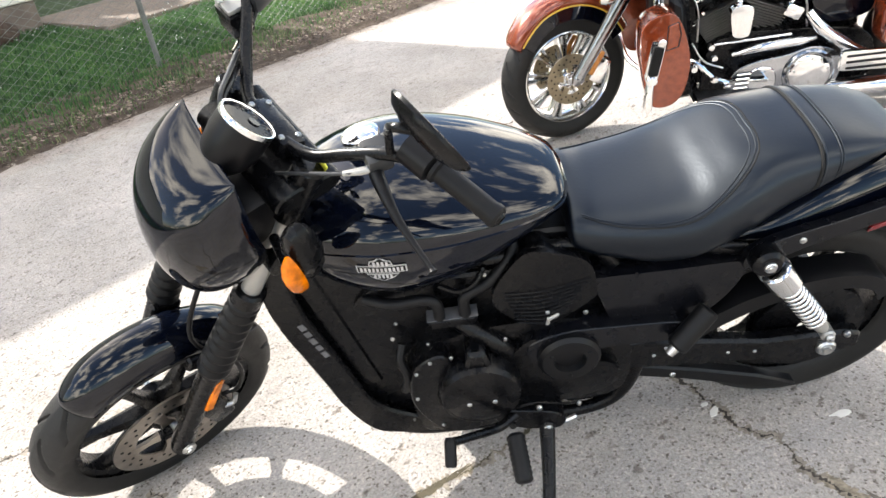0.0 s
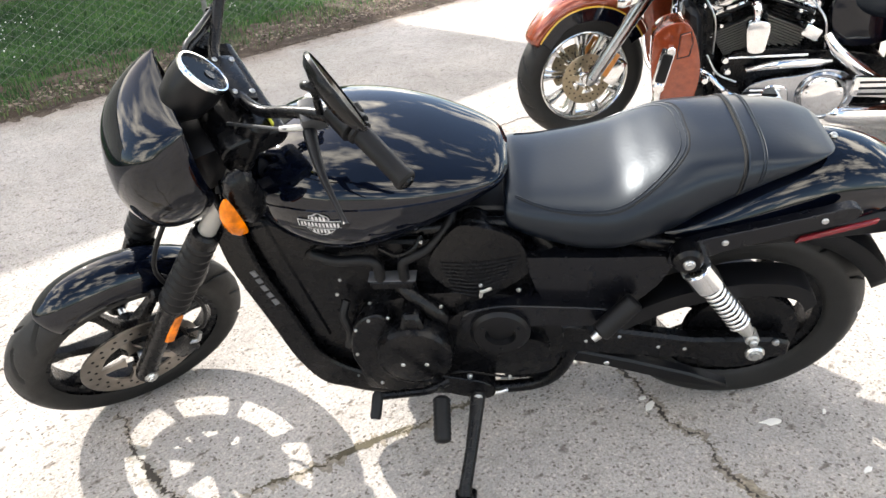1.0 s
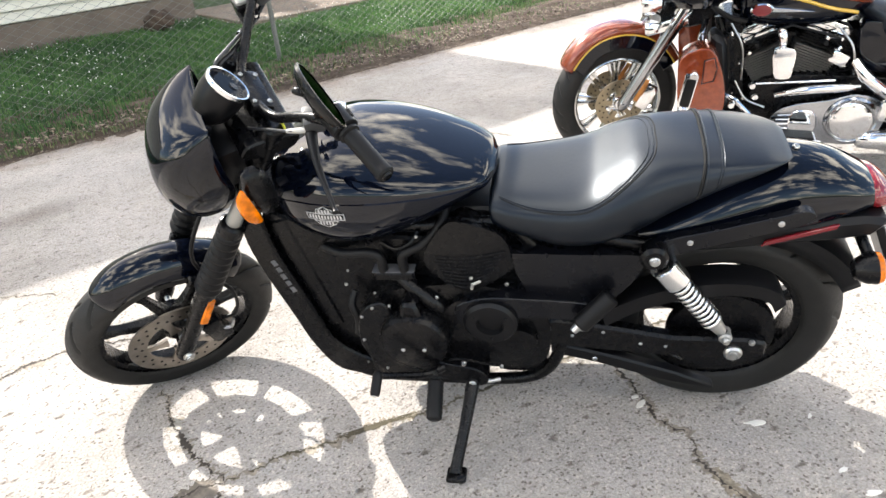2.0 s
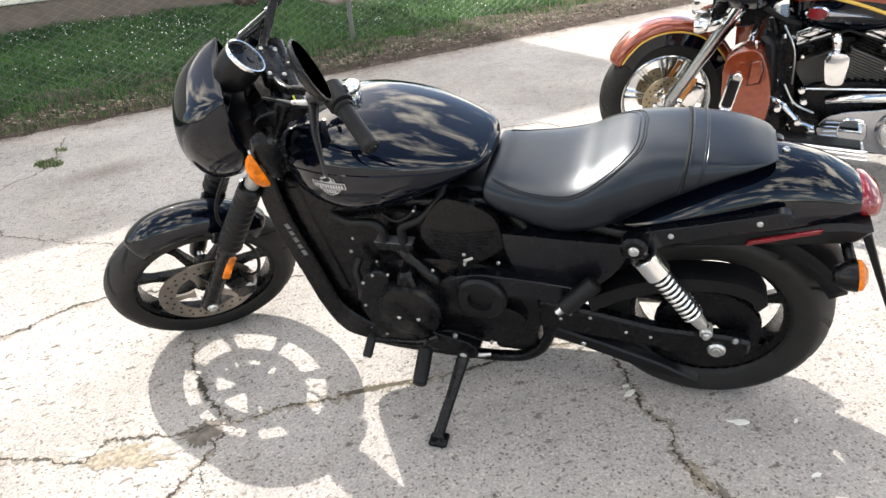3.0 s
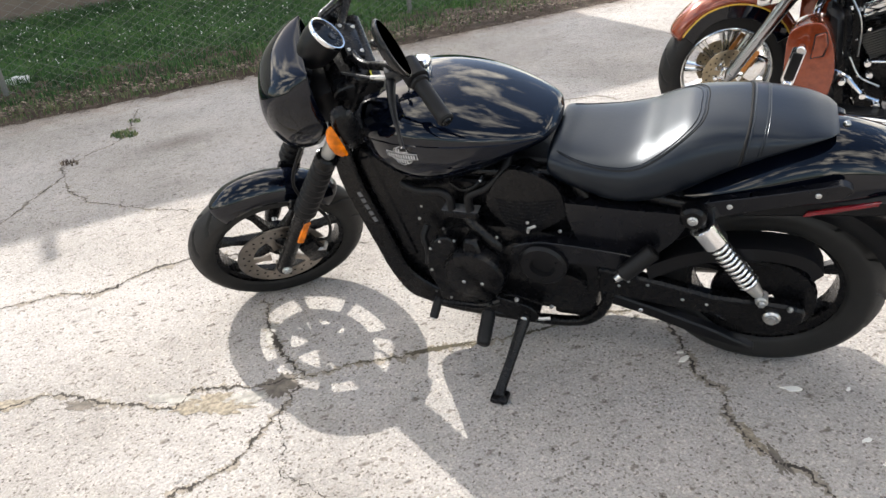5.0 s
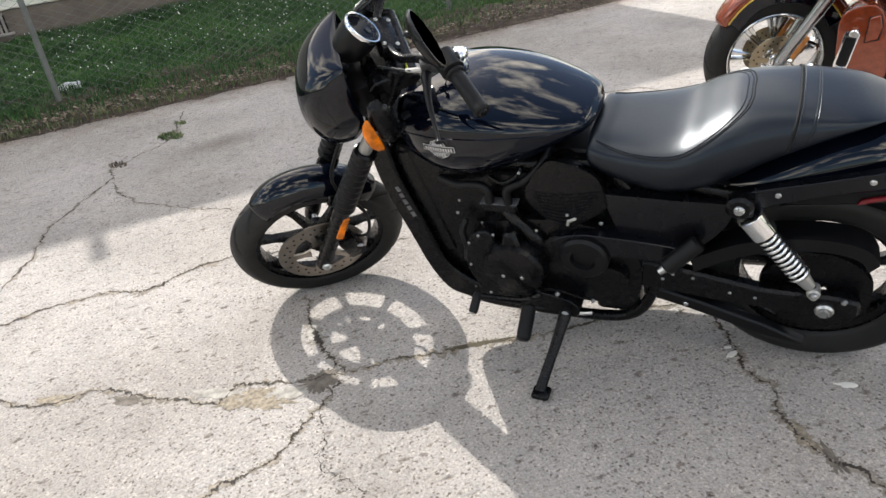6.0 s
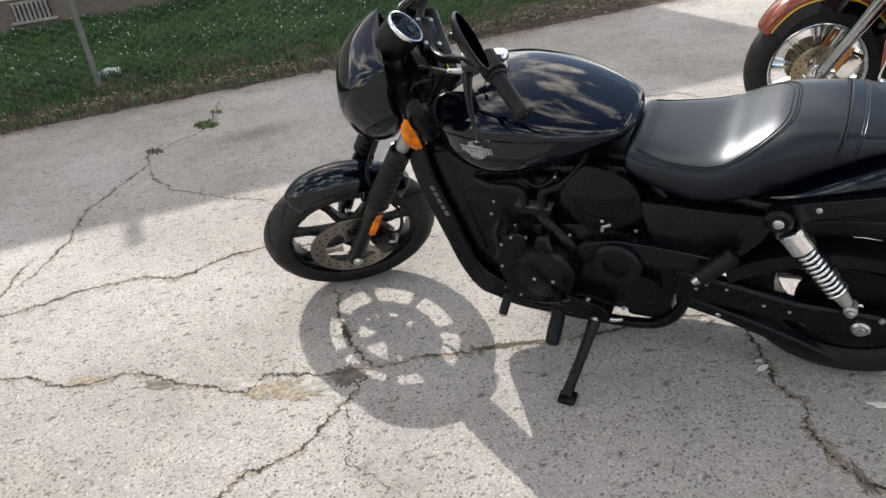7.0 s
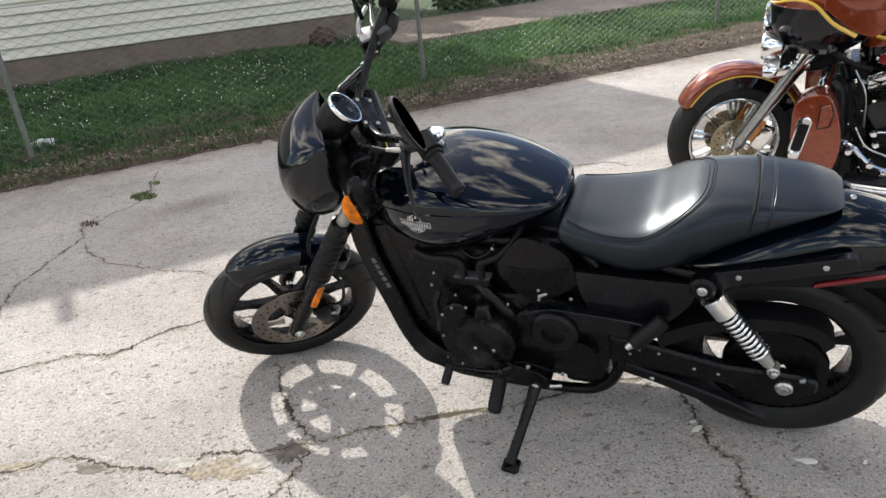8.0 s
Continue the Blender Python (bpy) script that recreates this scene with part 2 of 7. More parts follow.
def concrete():
    m = material("old_concrete", (0.42, 0.40, 0.37), 0.85)
    t, b, co = nodes_of(m)
    base = ramp(t, noise_tex(t, co, 1.6, 6, 0.6), [(0.28, (0.375, 0.349, 0.326)), (0.5, (0.452, 0.421, 0.395)), (0.75, (0.53, 0.494, 0.463))])
    grit = noise_tex(t, co, 130, 3, 0.75)
    base = mix(t, 0.75, base, ramp(t, grit, [(0.30, (0.42, 0.40, 0.37)), (0.5, (1, 1, 1)), (0.72, (1.32, 1.30, 1.26))]), "MULTIPLY")
    # aggregate stones
    v = t.nodes.new("ShaderNodeTexVoronoi")
    v.inputs["Scale"].default_value = 165
    t.links.new(co, v.inputs["Vector"])
    pick = t.nodes.new("ShaderNodeSeparateColor")
    t.links.new(v.outputs["Color"], pick.inputs["Color"])
    stones = ramp(t, pick.outputs["Red"], [(0.0, (0.36, 0.34, 0.31)), (0.05, (0.58, 0.55, 0.52)), (0.10, (0.95, 0.94, 0.93)), (0.13, (1, 1, 1)), (0.84, (1, 1, 1)), (0.95, (1.28, 1.27, 1.24))])
    base = mix(t, 1.0, base, stones, "MULTIPLY")
    # sparse pits
    wob = t.nodes.new("ShaderNodeVectorMath")
    wob.operation = "MULTIPLY_ADD"
    nz = t.nodes.new("ShaderNodeTexNoise")
    nz.inputs["Scale"].default_value = 40
    t.links.new(co, nz.inputs["Vector"])
    t.links.new(nz.outputs["Color"], wob.inputs[0])
    wob.inputs[1].default_value = (0.03, 0.03, 0.03)
    t.links.new(co, wob.inputs[2])
    pit = t.nodes.new("ShaderNodeTexVoronoi")
    pit.inputs["Scale"].default_value = 9
    flat = t.nodes.new("ShaderNodeMapping")
    flat.inputs["Scale"].default_value = (0.8, 1.7, 1)
    flat.inputs["Rotation"].default_value = (0, 0, 0.5)
    t.links.new(wob.outputs[0], flat.inputs["Vector"])
    t.links.new(flat.outputs[0], pit.inputs["Vector"])
    pits = ramp(t, pit.outputs["Distance"], [(0.05, (0.36, 0.33, 0.30)), (0.10, (0.60, 0.58, 0.55)), (0.15, (1, 1, 1))])
    chip = t.nodes.new("ShaderNodeTexVoronoi")
    chip.inputs["Scale"].default_value = 21
    t.links.new(flat.outputs[0], chip.inputs["Vector"])
    cell = t.nodes.new("ShaderNodeSeparateColor")
    t.links.new(chip.outputs["Color"], cell.inputs["Color"])
    rare = ramp(t, cell.outputs["Green"], [(0.22, (1, 1, 1)), (0.24, (0, 0, 0))])
    nick = ramp(t, chip.outputs["Distance"], [(0.10, (0.50, 0.47, 0.44)), (0.20, (0.70, 0.68, 0.65)), (0.26, (1, 1, 1))])
    base = mix(t, rare, base, mix(t, 1.0, base, nick, "MULTIPLY"))
    some = ramp(t, noise_tex(t, co, 3.0, 2), [(0.36, (0, 0, 0)), (0.52, (1, 1, 1))])
    base = mix(t, some, base, mix(t, 1.0, base, pits, "MULTIPLY"))
    # crusty flaking at a middle scale
    crust = ramp(t, noise_tex(t, wob.outputs[0], 16, 9, 0.72), [(0.34, (0.66, 0.64, 0.61)), (0.44, (0.92, 0.91, 0.90)), (0.5, (1, 1, 1)), (0.68, (1.10, 1.09, 1.07))])
    base = mix(t, 0.5, base, crust, "MULTIPLY")
    # broad weathering and a smeared oil stain
    base = mix(t, 0.75, base, ramp(t, noise_tex(t, co, 0.55, 7, 0.62), [(0.34, (0.68, 0.65, 0.61)), (0.58, (1, 1, 1))]), "MULTIPLY")
    sep = t.nodes.new("ShaderNodeVectorMath")
    sep.operation = "DISTANCE"
    mp = t.nodes.new("ShaderNodeMapping")
    mp.inputs["Scale"].default_value = (3.2, 6.0, 1)
    mp.inputs["Location"].default_value = (0.125 * 3.2, -2.137 * 6.0, 0)
    t.links.new(wob.outputs[0], mp.inputs["Vector"])
    t.links.new(mp.outputs[0], sep.inputs[0])
    oil = ramp(t, sep.outputs["Value"], [(0.0, (0.50, 0.48, 0.46)), (0.35, (0.70, 0.68, 0.66)), (1.0, (1, 1, 1))])
    base = mix(t, 1.0, base, oil, "MULTIPLY")
    # soil washed off the lawn's edge onto the slab; also painted-in house shade
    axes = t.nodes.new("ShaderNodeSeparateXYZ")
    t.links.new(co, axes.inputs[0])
    wash_shade = t.nodes.new("ShaderNodeMath")
    wash_shade.operation = "MULTIPLY_ADD"
    t.links.new(noise_tex(t, co, 5.0, 6, 0.65), wash_shade.inputs[0])
    wash_shade.inputs[1].default_value = 0.9
    t.links.new(axes.outputs["Y"], wash_shade.inputs[2])
    shade_film = ramp(t, t_range(t, wash_shade.outputs[0], 3.45, 3.90), [(0.0, (1, 1, 1)), (0.55, (0.86, 0.81, 0.77)), (1.0, (0.52, 0.44, 0.38))])
    base = mix(t, 1.0, base, shade_film, "MULTIPLY")
    t.links.new(base, b.inputs["Base Color"])
    rough = noise_tex(t, co, 55, 5, 0.7)
    low = t.nodes.new("ShaderNodeMath")
    low.operation = "MULTIPLY_ADD"
    deep = t.nodes.new("ShaderNodeMapRange")
    deep.inputs["From Min"].default_value, deep.inputs["From Max"].default_value = 0.03, 0.17
    t.links.new(pit.outputs["Distance"], deep.inputs["Value"])
    t.links.new(deep.outputs["Result"], low.inputs[0])
    low.inputs[1].default_value = 0.5
    t.links.new(rough, low.inputs[2])
    bump(t, b, low.outputs[0], 0.95, 0.013)
    return m


def soil():
    m = material("dry_soil", (0.12, 0.085, 0.06), 0.95)
    t, b, co = nodes_of(m)
    c = ramp(t, noise_tex(t, co, 9, 6, 0.65), [(0.28, (0.045, 0.030, 0.022)), (0.52, (0.105, 0.075, 0.054)), (0.8, (0.21, 0.16, 0.12))])
    t.links.new(c, b.inputs["Base Color"])
    bump(t, b, noise_tex(t, co, 30, 6, 0.7), 0.9, 0.03)
    return m


def turf():
    m = material("lawn_soil", (0.04, 0.07, 0.02), 0.95)
    t, b, co = nodes_of(m)
    c = ramp(t, noise_tex(t, co, 6, 6, 0.65), [(0.3, (0.02, 0.035, 0.01)), (0.55, (0.04, 0.075, 0.02)), (0.8, (0.08, 0.11, 0.035))])
    t.links.new(c, b.inputs["Base Color"])
    return m


CONCRETE, SOIL, TURF = concrete(), soil(), turf()


def sheet(x0, x1, y0, y1, z, nx=2, ny=2, wave=0.0):
    bm = bmesh.new()
    rows = []
    for x in np.linspace(x0, x1, nx):
        rows.append([(x, y, z + (wave * noise.noise((x * 1.3, y * 1.3, 3.1)) if wave else 0)) for y in np.linspace(y0, y1, ny)])
    return rings(rows, closed=False, bm=bm)


EDGE = 3.35
solid("ground", sheet(-300, 300, -300, 300, -0.09), TURF, "wide green lawn ground around the drive", "ground", kind="structure")
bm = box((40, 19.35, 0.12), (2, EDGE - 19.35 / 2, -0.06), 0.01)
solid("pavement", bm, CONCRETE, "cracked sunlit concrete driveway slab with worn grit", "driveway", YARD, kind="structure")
solid("lawn", sheet(-18, 24, 4.0, 16, 0.035, 90, 40, 0.03), TURF, "strip of dark green lawn beside the house", "lawn", YARD, kind="structure")
bm = sheet(-18, 24, EDGE - 0.20, 4.45, 0.0, 700, 32)
for v in bm.verts:
    d = v.co.y - EDGE
    spill = 0.5 + 0.5 * min(1.0, max(0.0, d + 0.20) / 0.16)
    v.co.z = 0.055 * min(1.0, max(0.0, d + 0.04) * 1.6) - 0.004 - 0.055 * max(0.0, -d) + 0.030 * noise.noise((v.co.x * 2.2, v.co.y * 4, 1.7)) * min(1.0, max(0.0, d) * 3 + 0.30) + 0.011 * spill * noise.noise((v.co.x * 9, v.co.y * 9, 0.4)) + 0.006 * noise.noise((v.co.x * 23, v.co.y * 23, 2.4))
solid("soil_strip", bm, SOIL, "bare brown soil strip along the drive's edge", "soil", YARD, kind="structure")


# ---- the house ----
WALL_N, CORNER_A, EAVE = 8.2, 3.06, 5.92
SIDING = worn("cream_siding", (0.63, 0.60, 0.51), 0.5, scale=8, spread=0.08, tint=0.05)
BLOCK = worn("brown_foundation", (0.16, 0.125, 0.10), 0.9, scale=25, spread=0.05, grain=0.5, grain_scale=60, tint=0.2)
SHINGLE = worn("grey_shingle", (0.10, 0.095, 0.09), 0.9, scale=30, grain=0.5, grain_scale=80)
house = thing("house", "cream lap-sided house on a brown foundation", "house", YARD)
FOUND = 0.39
part("foundation", box((15.3, 8, FOUND + 0.1), (CORNER_A - 7.65, WALL_N + 4.03, FOUND / 2 - 0.05), 0.01), BLOCK, house, "rough brown masonry foundation")
part("wall", box((15.3, 7.9, EAVE - FOUND), (CORNER_A - 7.65, WALL_N + 4.0, FOUND + (EAVE - FOUND) / 2), 0), SIDING, house)
bm = bmesh.new()
L, R = CORNER_A - 15.7, CORNER_A + 0.02
NEAR, FAR, MID = WALL_N - 0.1, WALL_N + 8.1, WALL_N + 4
low = [bm.verts.new(p) for p in ((L, NEAR, EAVE - 0.08), (R, NEAR, EAVE - 0.08), (R, FAR, EAVE - 0.08), (L, FAR, EAVE - 0.08))]
eave = [bm.verts.new(p) for p in ((L, NEAR, EAVE), (R, NEAR, EAVE), (R, FAR, EAVE), (L, FAR, EAVE))]
top = [bm.verts.new((L + 4.1, MID, EAVE + 2.6)), bm.verts.new((R - 4.1, MID, EAVE + 2.6))]
bm.faces.new(low[::-1])
for k in range(4):
    bm.faces.new((low[k], low[(k + 1) % 4], eave[(k + 1) % 4], eave[k]))
bm.faces.new((eave[0], eave[1], top[1], top[0]))
bm.faces.new((eave[2], eave[3], top[0], top[1]))
bm.faces.new((eave[1], eave[2], top[1]))
bm.faces.new((eave[3], eave[0], top[0]))
part("roof", bm, SHINGLE, house, "grey shingle hip roof with a low overhang")
part("vent_pipe", rod((-1.335, WALL_N - 0.08, EAVE - 0.1), (-1.335, WALL_N - 0.08, EAVE + 0.26), 0.038), SHINGLE, house)
bm = bmesh.new()
lap = 0.128
rings([[(x, WALL_N + 0.048, 0.016), (x, WALL_N - 0.004, 0.016), (x, WALL_N + 0.028, lap), (x, WALL_N + 0.048, lap)] for x in (CORNER_A - 15.3, CORNER_A)], bm=bm)
board = mesh_of("board", bm, SIDING)
for k in range(int((EAVE - FOUND) / lap)):
    ob = new("board", board)
    ob.parent = house
    ob.location = (0, 0, FOUND + k * lap)

# slatted basement vent in the foundation
WOODSLAT = worn("pale_weathered_slat", (0.33, 0.29, 0.26), 0.7, scale=40, spread=0.1, tint=0.2)
VENT_A0, VENT_A1, VENT_Z0, VENT_Z1 = -2.24, -1.81, 0.13, 0.365
vent = part("basement_vent", box((VENT_A1 - VENT_A0, 0.012, VENT_Z1 - VENT_Z0), ((VENT_A0 + VENT_A1) / 2, WALL_N + 0.025, (VENT_Z0 + VENT_Z1) / 2), 0.002), BLACK, house, "slatted basement vent with a dark gap behind")
part("vent_sill", box((VENT_A1 - VENT_A0 + 0.10, 0.07, 0.030), ((VENT_A0 + VENT_A1) / 2, WALL_N + 0.012, VENT_Z0 - 0.008), 0.006), WOODSLAT, vent, "pale worn sill")
part("vent_rail", box((VENT_A1 - VENT_A0, 0.022, 0.022), ((VENT_A0 + VENT_A1) / 2, WALL_N + 0.008, VENT_Z1 - 0.012), 0.003), WOODSLAT, vent)
slat = mesh_of("slat", box((0.030, 0.016, VENT_Z1 - VENT_Z0 - 0.02), (0, WALL_N + 0.008, (VENT_Z0 + VENT_Z1) / 2), 0.003), WOODSLAT)
for k in range(8):
    ob = new("slat", slat)
    ob.parent = vent
    ob.location = (VENT_A0 + 0.03 + k * 0.0525, 0, 0)

# ---- concrete walk behind the lawn ----
bm = box((22, 2.35, 0.10), (3.2 + 11, 8.0, 0.03), 0.01)
solid("walk", bm, CONCRETE, "pale concrete walk beside the house", "path", YARD, kind="structure")


# ---- the black street motorcycle, on its side stand ----
STREET = thing("motorcycle", "glossy black street motorcycle leaning on its side stand", "motorcycle", pose(0, 0.031, 0, math.degrees(0.2111)))
UF, UR, AXLE = -0.0367, 1.4921, 0.295
RAKE = radians(32)
HEAD = Vector((UF - 0.115, 0, 0))
HEAD_DIR = Vector((math.sin(RAKE), 0, math.cos(RAKE)))
STEER = Matrix.Translation((0, 0, -0.018)) @ Matrix.Translation(HEAD) @ Matrix.Rotation(0.7079, 4, HEAD_DIR) @ Matrix.Translation(-HEAD)


def tyre_shape(r, rim, half):
    return [(rim, -half * 0.72), (rim + 0.012, -half * 0.86), (rim + (r - rim) * 0.5, -half), (r - half * 0.42, -half * 0.86), (r - half * 0.14, -half * 0.52), (r, -half * 0.12),
            (r, half * 0.12), (r - half * 0.14, half * 0.52), (r - half * 0.42, half * 0.86), (rim + (r - rim) * 0.5, half), (rim + 0.012, half * 0.86), (rim, half * 0.72)]


def grooved_tyre(r, rim, half, at, cuts, seg=320):
    """A tyre with slanting grooves sunk into its tread."""
    prof = np.array(curve(tyre_shape(r, rim, half), 84))
    bm = bmesh.new()
    rows = []
    for k in range(seg):
        a = 2 * math.pi * k / seg
        row = []
        for q, h in prof:
            s = h / half
            depth = 0.0
            if q > rim + (r - rim) * 0.45 and 0.12 < abs(s) < 0.95:
                ph = (cuts * a / (2 * math.pi) - abs(s) * 0.9 + (0.5 if s > 0 else 0)) % 1.0
                depth = 0.007 * min(1.0, 2.5 * max(0.0, 1 - abs(ph - 0.5) / 0.075))
            row.append((at[0] + (q - depth) * math.cos(a), at[1] + h, at[2] + (q - depth) * math.sin(a)))
        rows.append(row)
    rows.append(rows[0])
    rings(rows, closed=False, bm=bm)
    bmesh.ops.remove_doubles(bm, verts=bm.verts, dist=1e-6)
    return bm


def wheel(name, r, rim, half, spokes, at, parent, m=None, start=0.2, cuts=15):
    w = part(name, lathe([(rim + 0.006, -half * 0.76), (rim + 0.006, -half * 0.62), (rim - 0.014, -half * 0.5), (rim - 0.018, 0), (rim - 0.014, half * 0.5), (rim + 0.006, half * 0.62), (rim + 0.006, half * 0.76)], 64, at), SATIN, parent, "black cast alloy wheel", m)
    part("tyre", grooved_tyre(r, rim, half, at, cuts), TYRE, w, "grooved black rubber tyre", m)
    part("hub", lathe([(0, -0.05), (0.032, -0.05), (0.042, -0.04), (0.034, 0), (0.042, 0.04), (0.032, 0.05), (0, 0.05)], 28, at), SATIN, w, "", m)
    for k in range(spokes):
        a = start + 2 * math.pi * k / spokes
        c, s = math.cos(a), math.sin(a)
        rows = []
        for q, hw, d in ((0.03, 0.020, 0.026), (0.09, 0.013, 0.020), (rim - 0.06, 0.011, 0.014), (rim - 0.008, 0.022, 0.016)):
            rows.append([(at[0] + c * q - s * hw * e, at[1] + d * f, at[2] + s * q + c * hw * e) for e, f in ((-1, -0.6), (-0.6, -1), (0.6, -1), (1, -0.6), (1, 0.6), (0.6, 1), (-0.6, 1), (-1, 0.6))])
        part("spoke", rings(rows), SATIN, w, "", m)
    return w


def brake_disc(r, inner, v, at, holes, parent, mat, m=None):
    d = part("brake_disc", lathe([(inner, v - 0.0025), (r, v - 0.0025), (r, v + 0.0025), (inner, v + 0.0025)], 60, at, closed=True), mat, parent, "drilled steel brake disc", m)
    bm = bmesh.new()
    for k in range(holes):
        for j, q in enumerate((0.30, 0.62)):
            a = 2 * math.pi * (k + 0.5 * j) / holes
            rad = inner + (r - inner) * q
            p = (at[0] + rad * math.cos(a), v + at[1], at[2] + rad * math.sin(a))
            lathe([(0, -0.0033), (0.0042, -0.0033), (0.0042, 0.0033), (0, 0.0033)], 8, p, bm=bm)
    part("drill_holes", bm, BLACK, d, "", m)
    bm = bmesh.new()
    for k in range(5):
        a = 2 * math.pi * k / 5 + 0.4
        c, s = math.cos(a), math.sin(a)
        rows = []
        for q, hw in ((0.04, 0.018), (inner * 0.7, 0.010), (inner + 0.006, 0.014)):
            rows.append([(at[0] + c * q - s * hw * e, at[1] + v + 0.004 * f, at[2] + s * q + c * hw * e) for e, f in ((-1, -1), (1, -1), (1, 1), (-1, 1))])
        rings(rows, bm=bm)
    part("carrier", bm, mat, d, "", m)
    return d


def bolt(at, r, parent, mat=None, axis=(0, -1, 0), h=0.010, m=None, name="bolt"):
    bm = lathe([(0, h), (r * 0.45, h), (r * 0.5, h * 0.7), (r * 0.8, h * 0.7), (r * 0.9, h * 0.5), (r, h * 0.35), (r, 0), (0, 0)], 12, at, axis)
    return part(name, bm, mat or STEEL, parent, "", m)


# wheels and brake
fw = wheel("front_wheel", 0.295, 0.216, 0.052, 7, (UF, 0, AXLE), STREET, STEER, 0.86)
rw = wheel("rear_wheel", 0.295, 0.192, 0.070, 7, (UR, 0, AXLE), STREET, None, 0.3, 14)
brake_disc(0.150, 0.098, -0.070, (UF, 0, AXLE), 20, fw, DISC, STEER)


# fork
def leg_at(s, side, ahead=0.0):
    """A point on a fork leg, s metres up from the axle."""
    v = side * 0.108 - (0.075 * max(0.0, s - 0.15) if side < 0 else 0.055 * max(0.0, s - 0.15))
    return Vector((UF + math.sin(RAKE) * s + math.cos(RAKE) * ahead, v, AXLE + math.cos(RAKE) * s - math.sin(RAKE) * ahead))


for side in (-1, 1):
    leg = part("fork_leg", tube([leg_at(s, side) for s in (-0.035, -0.03, 0.0, 0.03, 0.06, 0.26, 0.30)], [0.012, 0.024, 0.027, 0.026, 0.024, 0.027, 0.028], 20), SATIN, STREET, "black telescopic fork leg", STEER)
    n = 9
    pts, rs = [], []
    for k in range(n * 4 + 1):
        s = 0.285 + 0.245 * k / (n * 4)
        pts.append(leg_at(s, side))
        rs.append((0.031 if k % 4 in (0, 1) else 0.0365) - 0.004 * k / (n * 4))
    part("gaiter", tube(pts, rs, 22), RUBBER, leg, "ribbed black rubber gaiter", STEER, 60)
    part("collar", tube([leg_at(s, side) for s in (0.525, 0.53, 0.56, 0.565)], [0.026, 0.032, 0.032, 0.026], 20), SATIN, leg, "", STEER)
    part("stanchion", tube([leg_at(s, side) for s in (0.55, 0.66, 0.80)], 0.0195, 20), ALLOY, leg, "bare metal fork tube", STEER)
    part("upper_sleeve", tube([leg_at(s, side) for s in (0.765, 0.77, 0.88, 0.885)], [0.024, 0.028, 0.028, 0.024], 18), SATIN, leg, "", STEER)
    p = leg_at(-0.002, side)
    bolt((p.x, p.y + side * 0.026, p.z), 0.017, leg, STEEL, (0, side, 0), 0.012, STEER)
    # reflector
    a, b = leg_at(0.145, side, 0.010), leg_at(0.275, side, 0.010)
    q = (b - a).normalized()
    rot = Matrix.Rotation(RAKE, 4, "Y")
    mid = (a + b) / 2
    mid.y += side * 0.027
    part("reflector", box((0.024, 0.010, 0.105), mid, 0.004, rot), AMBER, leg, "long orange reflector", STEER)
part("axle", rod((UF, -0.125, AXLE), (UF, 0.125, AXLE), 0.009), STEEL, STREET, "", STEER)
cal = leg_at(0.05, -1, 0.085)
part("brake_caliper", box((0.060, 0.058, 0.115), (cal.x, -0.078, cal.z), 0.014, Matrix.Rotation(radians(-8), 4, "Y"), 2), SATIN, STREET, "black brake caliper", STEER)
part("brake_hose", tube([(cal.x + 0.03, -0.085, cal.z + 0.03), (cal.x + 0.075, -0.10, cal.z + 0.05), (cal.x + 0.10, -0.10, cal.z + 0.16), (cal.x + 0.06, -0.06, cal.z + 0.33), (0.30, -0.03, 0.86)], 0.0055, 8, 30), RUBBER, STREET, "", STEER)
part("hose_fitting", tube([(cal.x + 0.015, -0.10, cal.z + 0.005), (cal.x + 0.04, -0.105, cal.z - 0.002), (cal.x + 0.055, -0.10, cal.z + 0.02)], 0.006, 8, 12), STEEL, STREET, "", STEER)
part("lower_clamp", prism(smooth_poly([(0.30, 0.85), (0.40, 0.83), (0.42, 0.87), (0.33, 0.90)], 24), -0.19, 0.07, 0.006), SATIN, STREET, "", STEER)
part("upper_clamp", prism(smooth_poly([(0.35, 1.00), (0.45, 0.98), (0.47, 1.015), (0.37, 1.035)], 24), -0.185, 0.065, 0.006), SATIN, STREET, "", STEER)
part("steering_head", rod((0.335, -0.02, 0.80), (0.425, -0.05, 1.0), 0.03), SATIN, STREET)

# front fender
rows = []
for ang, rad, half in curve([(-25, 0.300, 0.032), (-22.5, 0.309, 0.049), (-16, 0.319, 0.057), (-7, 0.327, 0.061), (8, 0.331, 0.062), (26, 0.329, 0.062), (40, 0.324, 0.061), (51, 0.319, 0.059), (57, 0.313, 0.053)], 44):
    a = radians(ang)
    row = []
    for q in np.linspace(-1, 1, 21):
        drop = 0.060 * (1 - math.cos(q * math.pi / 2))
        rr = rad - drop
        row.append((UF + rr * math.sin(a), half * math.sin(q * math.pi / 2) ** 1 , AXLE + rr * math.cos(a)))
    rows.append(row)
fender = part("front_fender", rings(rows, closed=False), PAINT, STREET, "glossy black front fender", STEER)
fender.modifiers.new("thickness", "SOLIDIFY").thickness = 0.004
for side in (-1, 1):
    p = leg_at(0.30, side)
    part("fender_bracket", box((0.07, 0.020, 0.035), (p.x - 0.015, p.y * 0.72, p.z - 0.01), 0.005, Matrix.Rotation(RAKE, 4, "Y")), SATIN, STREET, "", STEER)

